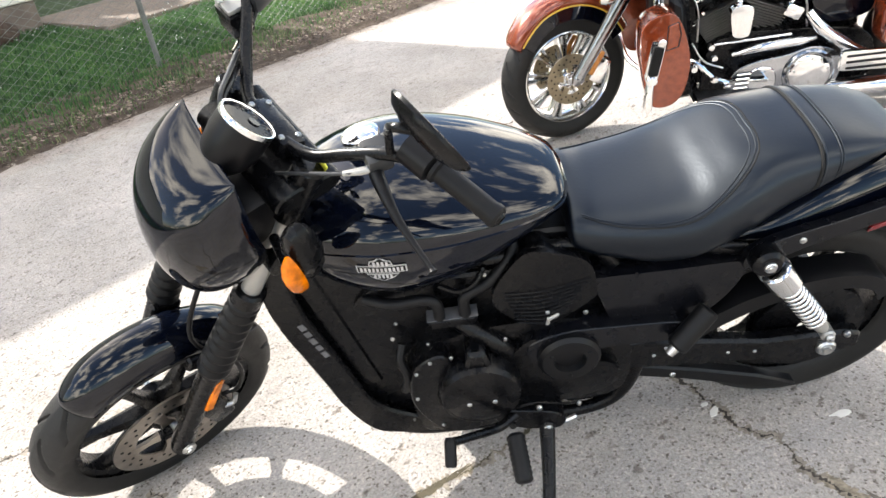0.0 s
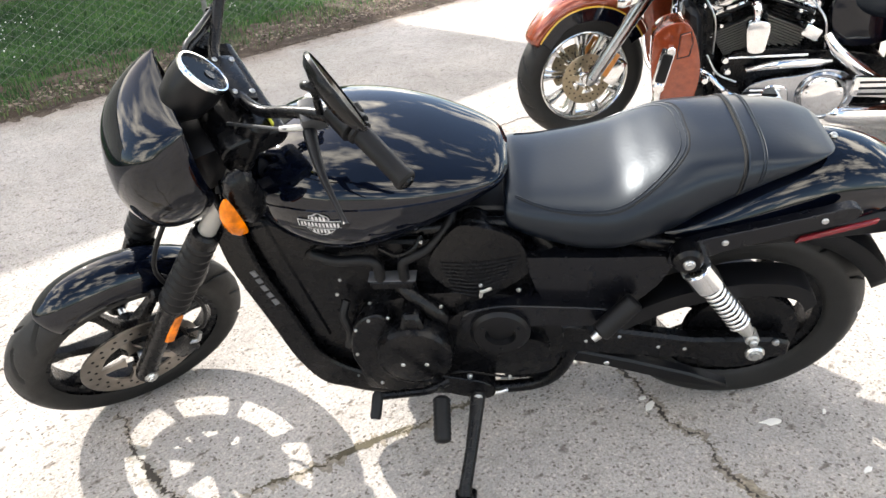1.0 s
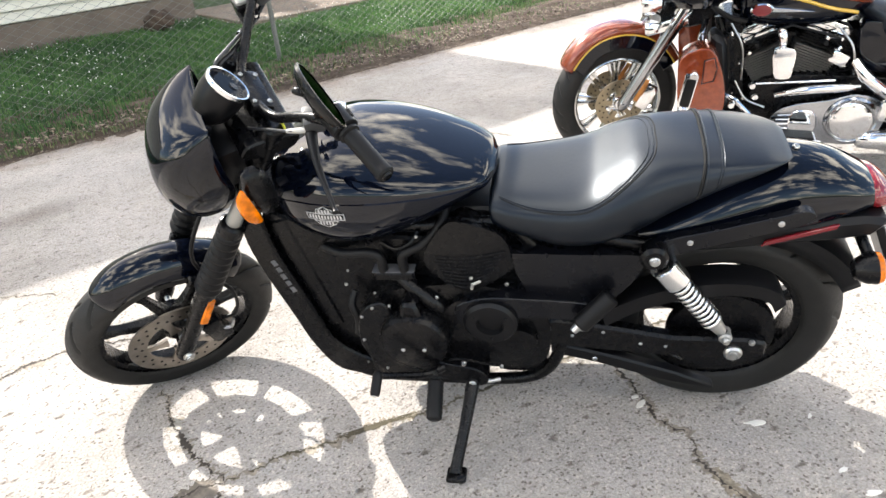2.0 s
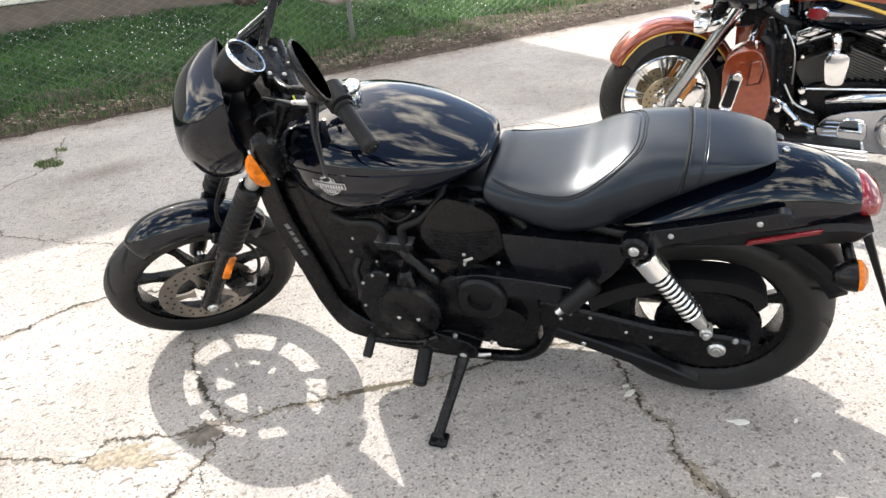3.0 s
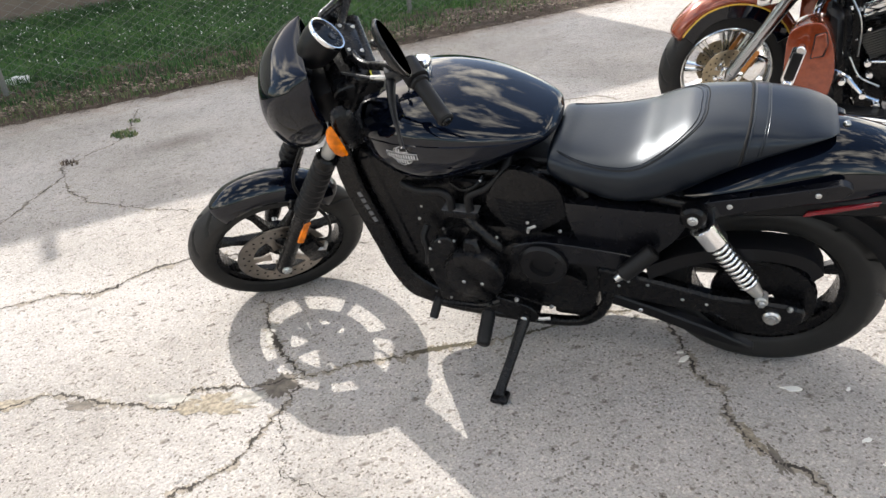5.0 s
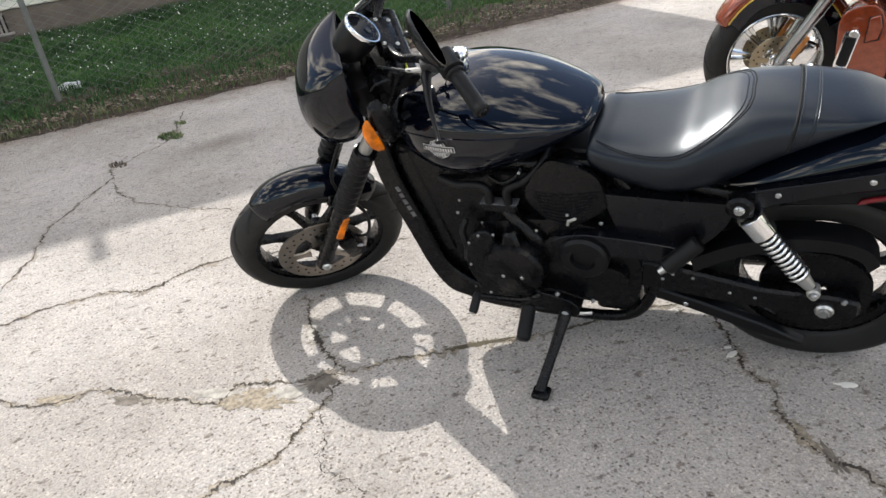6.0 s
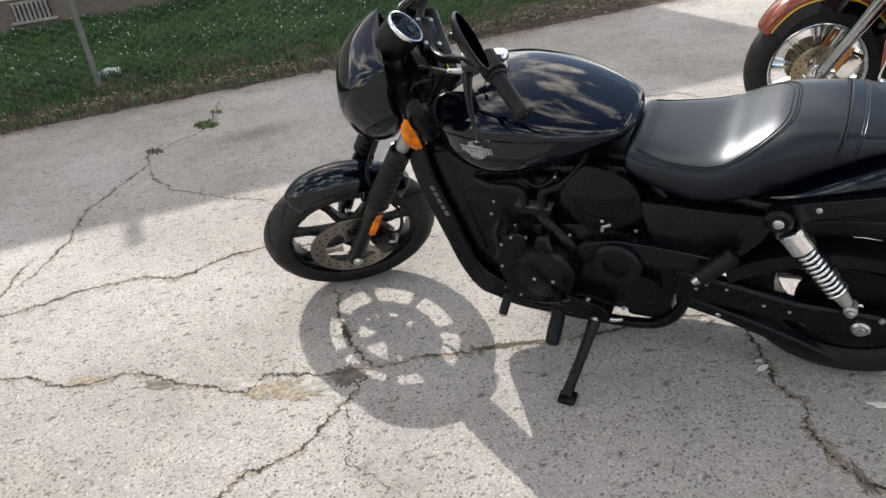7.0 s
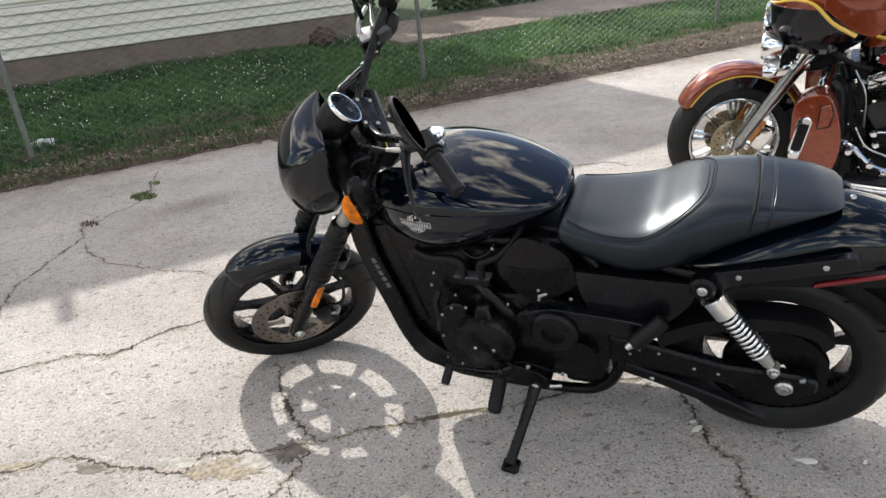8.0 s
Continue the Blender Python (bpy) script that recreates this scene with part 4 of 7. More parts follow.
# fender rails with bolts
for side in (-1, 1):
    o = side * 0.150
    bm = prism(smooth_poly([(1.285, 0.585), (1.297, 0.622), (1.345, 0.645), (1.456, 0.673), (1.56, 0.702), (1.606, 0.714), (1.626, 0.700), (1.605, 0.678), (1.557, 0.662), (1.461, 0.634), (1.394, 0.614), (1.350, 0.592), (1.325, 0.572)], 72), o - 0.012, o + 0.012, 0.004)
    rail = part("fender_rail", bm, SEMI, STREET, "black fender rail")
    for u, w in ((1.388, 0.637), (1.562, 0.684)):
        bolt((u, o + side * 0.012, w), 0.0068, rail, STEEL, (0, side, 0), 0.005)

# shock absorbers
for side in (-1, 1):
    a, b = Vector((1.313, side * 0.183, 0.622)), Vector((1.485, side * 0.167, 0.366))
    d = (b - a).normalized()
    L = (b - a).length
    sh = part("shock_absorber", tube([a + d * 0.03, b], 0.012, 14), SATIN, STREET, "chrome coil-over rear shock absorber")
    part("upper_eye", rod(a - Vector((0, 0.022, 0)), a + Vector((0, 0.022, 0)), 0.030, 24), SATIN, sh)
    bolt(a + Vector((0, side * 0.022, 0)), 0.012, sh, STEEL, (0, side, 0), 0.009)
    part("cap", tube([a + d * 0.035, a + d * 0.038, a + d * 0.095, a + d * 0.098], [0.026, 0.0315, 0.0315, 0.027], 24), CHROME, sh, "chrome shock cap")
    n, turns = 240, 10.5
    side1 = d.orthogonal().normalized()
    side2 = d.cross(side1)
    pts = []
    for k in range(n):
        s = 0.10 + (L - 0.10 - 0.055) * k / (n - 1)
        t = 2 * math.pi * turns * k / (n - 1)
        pts.append(a + d * s + 0.0215 * (math.cos(t) * side1 + math.sin(t) * side2))
    part("spring", tube(pts, 0.0044, 7), CHROME, sh, "chrome coil spring", crease=60)
    part("lower_seat", tube([b - d * 0.060, b - d * 0.055, b - d * 0.02, b - d * 0.012], [0.024, 0.019, 0.014, 0.011], 18), ALLOY, sh)
    part("lower_eye", rod(b - Vector((0, 0.018, 0)), b + Vector((0, 0.018, 0)), 0.015, 18), ALLOY, sh)
    bolt(b + Vector((0, side * 0.018, 0)), 0.010, sh, STEEL, (0, side, 0), 0.012)

# swingarm, belt drive and guards
for side in (-1, 1):
    o = side * 0.120
    arm = part("swingarm", prism([(1.02, 0.372), (1.10, 0.378), (1.234, 0.352), (1.377, 0.322), (1.55, 0.318), (1.592, 0.305), (1.594, 0.262), (1.56, 0.250), (1.40, 0.252), (1.24, 0.268), (1.02, 0.295)], o - 0.018, o + 0.018, 0.007), SATIN, STREET, "black swingarm")
    if side < 0:
        bolt((1.517, o - 0.018, 0.276), 0.022, arm, STEEL, (0, -1, 0), 0.016, None, "axle_nut")
        bolt((1.556, o - 0.018, 0.312), 0.008, arm, STEEL, (0, -1, 0), 0.010)
        for u, w in ((1.16, 0.345), (1.21, 0.338), (1.30, 0.300), (1.36, 0.292), (1.135, 0.325)):
            bolt((u, o - 0.017, w), 0.0045, arm, STEEL, (0, -1, 0), 0.004)
pul = part("rear_pulley", lathe([(0.03, -0.098), (0.05, -0.098), (0.095, -0.092), (0.125, -0.095), (0.128, -0.072), (0.03, -0.072)], 60, (UR, 0, AXLE), closed=True), SATIN, rw)
guard = []
for u, w in [(1.205, 0.412), (1.243, 0.438), (1.299, 0.469), (1.361, 0.492), (1.422, 0.504), (1.482, 0.508), (1.544, 0.501), (1.589, 0.480), (1.610, 0.446)]:
    guard.append((u, w))
outer = curve(guard, 40)
rows = []
for k, (u, w) in enumerate(outer):
    d = Vector((UR - u, AXLE - w)) if u > UR - 0.05 else Vector((0.25, -1))
    d.normalize()
    wd = 0.042 - 0.010 * k / 39
    rows.append([(u, -0.150, w), (u, -0.135, w + 0.004), (u, -0.085, w + 0.004), (u, -0.085, w - 0.002), (u + d.x * 0.004, -0.138, w + d.y * 0.004), (u + d.x * wd, -0.142, w + d.y * wd), (u + d.x * wd, -0.150, w + d.y * wd)])
part("belt_guard", rings(rows), PLASTIC, STREET, "black upper belt guard")
part("drive_belt", prism([(0.93, 0.478), (1.49, 0.418), (1.49, 0.410), (0.93, 0.470)], -0.096, -0.072, 0.002), RUBBER, STREET)
low = part("lower_belt_guard", prism([(1.08, 0.276), (1.13, 0.263), (1.247, 0.226), (1.394, 0.172), (1.492, 0.122), (1.488, 0.112), (1.397, 0.132), (1.323, 0.155), (1.189, 0.205), (1.08, 0.236)], -0.118, -0.085, 0.006), PLASTIC, STREET, "black blade-shaped lower guard")
bolt((1.190, -0.118, 0.222), 0.007, low, STEEL, (0, -1, 0), 0.005)
part("belt_guard_front", prism(smooth_poly([(0.86, 0.455), (0.93, 0.483), (1.02, 0.482), (1.16, 0.470), (1.20, 0.452), (1.20, 0.425), (1.16, 0.415), (1.02, 0.420), (0.95, 0.40), (0.87, 0.40)], 60), -0.175, -0.08, 0.012), SEMI, STREET, "black front belt cover")

# left passenger peg, folded
pp0, pp1 = Vector((1.153, -0.205, 0.428)), Vector((1.228, -0.172, 0.492))
peg = part("passenger_peg", tube([pp0, pp0 + (pp1 - pp0) * 0.05, pp1 - (pp1 - pp0) * 0.05, pp1], [0.018, 0.023, 0.023, 0.018], 18), RUBBER, STREET, "folded black passenger peg")
part("peg_mount", tube([pp0 - (pp1 - pp0) * 0.18, pp0 + (pp1 - pp0) * 0.02], [0.009, 0.012], 12), STEEL, peg)
part("peg_bracket", prism([(1.15, 0.42), (1.285, 0.585), (1.305, 0.585), (1.25, 0.47), (1.185, 0.38)], -0.135, -0.12, 0.005), SATIN, STREET, "black passenger peg bracket")

# side cover and frame
part("side_cover", prism(smooth_poly([(1.00, 0.592), (1.02, 0.600), (1.15, 0.595), (1.285, 0.592), (1.300, 0.575), (1.275, 0.515), (1.23, 0.462), (1.20, 0.455), (1.06, 0.470), (1.03, 0.490)], 60), -0.150, -0.06, 0.022, 3), SEMI, STREET, "matte black side cover")
part("side_cover", prism(smooth_poly([(1.00, 0.592), (1.02, 0.600), (1.15, 0.595), (1.285, 0.592), (1.300, 0.575), (1.275, 0.515), (1.23, 0.462), (1.20, 0.455), (1.06, 0.470), (1.03, 0.490)], 60), 0.06, 0.150, 0.022, 3), PLASTIC, STREET)
for side in (-1, 1):
    part("downtube", tube([(0.365, side * 0.045, 0.80), (0.375, side * 0.085, 0.72), (0.400, side * 0.112, 0.55), (0.445, side * 0.115, 0.36), (0.485, side * 0.115, 0.22), (0.58, side * 0.115, 0.15), (0.72, side * 0.11, 0.128), (0.95, side * 0.11, 0.126), (1.05, side * 0.11, 0.155), (1.10, side * 0.11, 0.24), (1.11, side * 0.11, 0.36), (1.09, side * 0.11, 0.52), (1.00, side * 0.10, 0.66)], 0.0165, 12, 90), SATIN, STREET, "black tubular frame rail")
    part("frame_rail", tube([(0.41, side * 0.04, 0.83), (0.55, side * 0.09, 0.70), (0.75, side * 0.11, 0.66), (1.0, side * 0.11, 0.66), (1.30, side * 0.12, 0.60)], 0.016, 12, 40), SATIN, STREET)
    part("radiator_shroud", prism([tuple(q) for q in curve([(0.365, 0.745), (0.356, 0.643), (0.367, 0.552), (0.389, 0.465), (0.413, 0.373), (0.437, 0.278), (0.480, 0.191), (0.54, 0.160), (0.68, 0.145)], 26)] + [tuple(q) for q in curve([(0.68, 0.190), (0.58, 0.225), (0.505, 0.290), (0.475, 0.400), (0.445, 0.512), (0.424, 0.603), (0.416, 0.706), (0.420, 0.745)], 22)], side * 0.135, side * 0.118, 0.006), SATIN, STREET, "black radiator shroud")
part("radiator", box((0.05, 0.22, 0.36), (0.475, 0, 0.50), 0.006, Matrix.Rotation(radians(-12), 4, "Y")), SATIN, STREET)
for k in range(14):
    part("radiator_fin", box((0.004, 0.215, 0.003), (0.4465 + (0.34 + 0.024 * k - 0.5) * -0.2125, 0, 0.34 + 0.024 * k), 0), SATIN, STREET)
for k, (u, w) in enumerate(((0.418, 0.571), (0.424, 0.549), (0.430, 0.527), (0.437, 0.505), (0.444, 0.483))):
    part("script_bar", box((0.013, 0.002, 0.014 if k % 2 else 0.017), (u - 0.006, -0.1362, w - 0.006), 0, Matrix.Rotation(-0.38, 4, "Y")), DULL_PRINT, STREET, "grey printed bar")

# engine
part("crankcase", prism(smooth_poly([(0.60, 0.20), (0.64, 0.165), (0.76, 0.160), (0.83, 0.190), (0.87, 0.222), (1.0, 0.215), (1.07, 0.25), (1.08, 0.38), (1.02, 0.47), (0.86, 0.50), (0.70, 0.48), (0.60, 0.40)], 60), -0.145, 0.145, 0.02, 2), SATIN, STREET, "black engine crankcase")


def finned_cylinder(foot, d, count, size, first):
    """Cooling fins stacked along d from foot."""
    ang = math.atan2(d[0], d[1])
    rot = Matrix.Rotation(ang, 4, "Y")
    core = part("cylinder", box((size * 0.82, size * 0.86, count * 0.0135 + first), Vector((foot[0], 0, foot[1])) + Vector((d[0], 0, d[1])) * (count * 0.0135 + first) / 2, 0.01, rot), SATIN, STREET, "black finned engine cylinder")
    for k in range(count):
        p = Vector((foot[0], 0, foot[1])) + Vector((d[0], 0, d[1])) * (first + k * 0.0135)
        part("fin", box((size * (1.0 + 0.05 * math.sin(k)), size * 1.06, 0.0045), p, 0.0015, rot), SATIN, core)
    return core


finned_cylinder((0.745, 0.45), (-0.50, 0.866), 9, 0.165, 0.03)
finned_cylinder((0.885, 0.45), (0.50, 0.866), 11, 0.175, 0.03)
part("cylinder_head", prism(smooth_poly([(0.55, 0.55), (0.63, 0.585), (0.70, 0.63), (0.66, 0.665), (0.56, 0.62), (0.52, 0.58)], 36), -0.115, 0.115, 0.012, 2), SATIN, STREET)
part("cylinder_head", prism(smooth_poly([(0.85, 0.655), (0.90, 0.685), (0.975, 0.645), (1.00, 0.60), (0.985, 0.575), (0.93, 0.60)], 36), -0.130, 0.130, 0.012, 2), SATIN, STREET)
part("rear_cylinder_cover", prism(smooth_poly([(0.80, 0.60), (0.855, 0.685), (0.90, 0.695), (0.985, 0.655), (1.005, 0.58), (0.99, 0.545), (0.895, 0.49), (0.82, 0.54)], 48), -0.155, -0.135, 0.008, 2), SATIN, STREET, "ribbed black cylinder cover")
for k in range(9):
    t = k / 8
    part("rib", tube([(0.822 + 0.02 * t, -0.157, 0.600 - 0.085 * t), (0.90, -0.158, 0.595 - 0.090 * t), (0.992 - 0.05 * t, -0.157, 0.612 - 0.085 * t)], 0.0012, 6, 8), SATIN, STREET)
# stator cover with its lug
sc = part("stator_cover", lathe([(0, -0.222), (0.060, -0.222), (0.080, -0.216), (0.088, -0.205), (0.090, -0.140), (0, -0.14)], 56, (0.748, 0, 0.362)), SATIN, STREET, "round black stator cover")
part("cover_lip", lathe([(0.078, -0.2175), (0.083, -0.2165), (0.088, -0.206), (0.086, -0.204)], 56, (0.748, 0, 0.362)), SATIN, sc)
part("cover_lug", prism([(0.722, 0.430), (0.734, 0.490), (0.768, 0.490), (0.782, 0.430)], -0.205, -0.14, 0.008), SATIN, STREET)
for u, w in ((0.722, 0.352), (0.776, 0.352)):
    bolt((u, -0.221, w), 0.0055, sc, STEEL, (0, -1, 0), 0.004)
part("case_cover", prism(smooth_poly([(0.60, 0.33), (0.62, 0.44), (0.68, 0.475), (0.70, 0.42), (0.66, 0.36), (0.68, 0.27), (0.74, 0.235), (0.72, 0.205), (0.65, 0.225)], 44), -0.185, -0.14, 0.008), SATIN, STREET, "black engine side case")
for u, w in ((0.622, 0.432), (0.612, 0.35), (0.655, 0.245), (0.655, 0.462), (0.70, 0.470)):
    bolt((u, -0.186, w), 0.0045, STREET, STEEL, (0, -1, 0), 0.005, None, "case_bolt")
pc = part("pulley_cover", lathe([(0, -0.178), (0.030, -0.178), (0.034, -0.192), (0.058, -0.192), (0.066, -0.184), (0.068, -0.13), (0, -0.13)], 44, (0.942, 0, 0.412)), PLASTIC, STREET, "round black sprocket cover")
for k in range(3):
    a = 2.1 * k + 0.5
    bolt((0.942 + 0.045 * math.cos(a), -0.192, 0.412 + 0.045 * math.sin(a)), 0.004, pc, SATIN, (0, -1, 0), 0.003)
part("transmission_cover", prism(smooth_poly([(0.80, 0.37), (0.83, 0.44), (0.88, 0.47), (0.90, 0.38), (1.00, 0.375), (1.05, 0.345), (1.03, 0.285), (0.93, 0.255), (0.83, 0.27)], 50), -0.172, -0.13, 0.010, 2), SATIN, STREET, "black gearbox cover")
# intake, hoses and small fittings
part("coolant_hose", tube([(0.545, -0.115, 0.600), (0.60, -0.135, 0.595), (0.665, -0.14, 0.600), (0.688, -0.142, 0.585), (0.690, -0.142, 0.545)], 0.012, 12, 30), RUBBER, STREET, "black rubber hose")
part("coolant_hose", tube([(0.742, -0.142, 0.545), (0.744, -0.142, 0.590), (0.765, -0.140, 0.606), (0.80, -0.135, 0.622), (0.845, -0.12, 0.668), (0.855, -0.08, 0.70)], 0.012, 12, 30), RUBBER, STREET, "black rubber hose")
part("hose_bridge", box((0.10, 0.03, 0.028), (0.715, -0.135, 0.530), 0.006), SATIN, STREET, "black thermostat housing")
part("bridge_lip", box((0.104, 0.034, 0.002), (0.715, -0.135, 0.546), 0.0005), DULL_PRINT, STREET)
part("intake_pipe", tube([(0.715, -0.12, 0.52), (0.76, -0.145, 0.49), (0.80, -0.155, 0.455), (0.83, -0.15, 0.42)], 0.020, 14, 20), SATIN, STREET)
part("breather_hose", tube([(0.60, -0.13, 0.47), (0.59, -0.15, 0.44), (0.60, -0.16, 0.40), (0.585, -0.15, 0.34)], 0.010, 10, 20), RUBBER, STREET)
for u, v, w, r in ((0.585, -0.14, 0.50, 0.007), (0.655, -0.145, 0.475, 0.006), (0.815, -0.16, 0.475, 0.007), (0.905, -0.158, 0.535, 0.007), (0.585, -0.14, 0.215, 0.005), (0.99, -0.14, 0.600, 0.010), (0.985, -0.14, 0.50, 0.008), (0.79, -0.15, 0.655, 0.006), (0.60, -0.14, 0.545, 0.006)):
    bolt((u, v, w), r * 0.7, STREET, STEEL, (0, -1, 0), 0.005, None, "fitting")
part("clip", box((0.028, 0.006, 0.008), (0.915, -0.160, 0.520), 0.002, Matrix.Rotation(-0.5, 4, "Y")), ALLOY, STREET)
part("clip", box((0.008, 0.006, 0.022), (0.905, -0.160, 0.510), 0.002, Matrix.Rotation(0.2, 4, "Y")), ALLOY, STREET)
part("coil_bracket", tube([(0.70, -0.14, 0.632), (0.735, -0.15, 0.620), (0.77, -0.145, 0.632), (0.79, -0.13, 0.655)], 0.006, 8, 16), SATIN, STREET)
part("exhaust_pipe", tube([(0.53, 0.02, 0.58), (0.50, 0.06, 0.48), (0.53, 0.10, 0.30), (0.62, 0.13, 0.19), (0.80, 0.17, 0.168), (0.95, 0.185, 0.164)], 0.022, 14, 50), SATIN, STREET, "black exhaust pipe")
part("muffler", tube([(0.92, 0.185, 0.165), (0.96, 0.19, 0.160), (1.52, 0.20, 0.185), (1.58, 0.20, 0.19)], [0.025, 0.056, 0.060, 0.050], 20, 20), SATIN, STREET, "black muffler")
part("belly_pan", prism(smooth_poly([(0.56, 0.20), (0.60, 0.150), (0.70, 0.130), (0.79, 0.135), (0.82, 0.17), (0.80, 0.21), (0.68, 0.21)], 40), -0.10, 0.10, 0.01), SATIN, STREET)

# foot controls and stand
mount = part("control_mount", prism(smooth_poly([(0.775, 0.315), (0.81, 0.300), (0.90, 0.275), (0.925, 0.240), (0.90, 0.215), (0.82, 0.235), (0.775, 0.27)], 36), -0.215, -0.12, 0.008), SATIN, STREET, "black foot control bracket")
part("shift_lever", tube([(0.815, -0.215, 0.285), (0.775, -0.245, 0.290), (0.725, -0.275, 0.318), (0.688, -0.298, 0.342), (0.674, -0.304, 0.350)], [0.012, 0.010, 0.009, 0.009, 0.010], 10, 20), SATIN, STREET, "black shift lever")
toe = part("toe_peg", tube([(0.6745, -0.296, 0.354), (0.674, -0.303, 0.350), (0.670, -0.340, 0.325), (0.6695, -0.345, 0.322)], [0.009, 0.0125, 0.0125, 0.010], 14), RUBBER, STREET, "black rubber toe peg")
bolt((0.6695, -0.345, 0.323), 0.007, toe, STEEL, (0, -0.93, -0.36), 0.003)
prof = [(0, 0), (0.012, 0), (0.019, 0.006)] + [(0.0205 - 0.0022 * (k % 2), 0.010 + 0.0052 * k) for k in range(16)] + [(0.019, 0.096), (0.014, 0.101), (0, 0.102)]
peg = part("foot_peg", lathe(prof, 20, (0.807, -0.275, 0.306), (0.005, -0.095, -0.036)), RUBBER, STREET, "ribbed black rider foot peg", crease=60)
bolt((0.806, -0.262, 0.318), 0.008, peg, SATIN, (-0.1, -0.6, 0.4), 0.010)
part("shift_rod", tube([(0.80, -0.21, 0.298), (0.86, -0.205, 0.305), (0.93, -0.195, 0.275), (0.96, -0.19, 0.268)], 0.0030, 8, 12), SATIN, STREET, "steel shift linkage rod")
bolt((0.868, -0.212, 0.300), 0.007, STREET, STEEL, (0, -1, 0), 0.010, None, "linkage_joint")
bolt((0.958, -0.190, 0.266), 0.006, STREET, STEEL, (0, -1, 0), 0.008, None, "linkage_joint")
ks = part("side_stand", tube([(0.886, -0.175, 0.235), (0.882, -0.215, 0.222), (0.868, -0.31, 0.172), (0.852, -0.385, 0.122), (0.850, -0.402, 0.108)], [0.020, 0.018, 0.0145, 0.015, 0.017], 14, 20), SATIN, STREET, "black side stand")
part("stand_foot", prism([(0.825, 0.104), (0.835, 0.112), (0.872, 0.112), (0.878, 0.104), (0.872, 0.094), (0.832, 0.094)], -0.425, -0.385, 0.003), SATIN, ks)
bolt((0.884, -0.222, 0.232), 0.010, ks, STEEL, (0, -1, 0), 0.006)
part("stand_spring", tube([(0.90, -0.20, 0.245), (0.92, -0.205, 0.225), (0.95, -0.19, 0.215)], 0.006, 8, 10), STEEL, STREET)

# dark bulk between tank and engine
part("air_box", prism(smooth_poly([(0.46, 0.70), (0.60, 0.66), (0.80, 0.68), (0.94, 0.685), (1.02, 0.66), (1.06, 0.58), (0.95, 0.53), (0.70, 0.57), (0.52, 0.58)], 48), -0.085, 0.085, 0.012), PLASTIC, STREET, "black air box under the tank")
part("engine_core", prism(smooth_poly([(0.41, 0.70), (0.405, 0.56), (0.425, 0.42), (0.462, 0.26), (0.56, 0.19), (0.70, 0.165), (0.80, 0.19), (0.86, 0.22), (1.05, 0.23), (1.08, 0.50), (0.95, 0.60), (0.70, 0.62), (0.55, 0.64)], 50), -0.105, 0.105, 0.012), SATIN, STREET)
# Unseen box added on the far side to keep sun off the ground.
part("sun_block", box((0.34, 0.07, 0.17), (0.97, 0.13, 0.185), 0.025, None, 2), SATIN, STREET, "black box added to block sun under the engine")
part("gearbox_sump", box((0.13, 0.13, 0.10), (1.005, -0.045, 0.20), 0.02, None, 2), SATIN, STREET, "black gearbox sump")
part("battery_tray", box((0.26, 0.20, 0.16), (1.17, 0, 0.535), 0.02), PLASTIC, STREET)
part("rear_hugger", box((0.05, 0.17, 0.30), (1.135, 0, 0.42), 0.02), PLASTIC, STREET)

part("neck_cover", box((0.075, 0.05, 0.17), (0.415, -0.055, 0.735), 0.012, Matrix.Rotation(radians(-14), 4, "Y")), SATIN, STREET, "black neck cover")


# ---- the copper touring motorcycle behind ----
TOUR = thing("motorcycle", "copper and black touring motorcycle with a chrome engine", "motorcycle", pose(1.315, 1.915, 0, 5, 0, -6.5))
TURN = Matrix.Rotation(radians(22), 4, "Z")
FINS = worn("grey_engine_fins", (0.20, 0.19, 0.175), 0.42, metal=0.5, scale=60, tint=0.2)
TWHEEL = worn("polished_cast_wheel", (0.70, 0.70, 0.69), 0.16, metal=1.0, scale=40, spread=0.06, tint=0.1)
POLISHED = worn("smoky_chrome", (0.36, 0.37, 0.39), 0.14, metal=1.0, scale=30, spread=0.06, tint=0.2)
BRONZE = worn("bronze_disc", (0.34, 0.28, 0.19), 0.32, metal=0.9, scale=90, spread=0.1, tint=0.2)


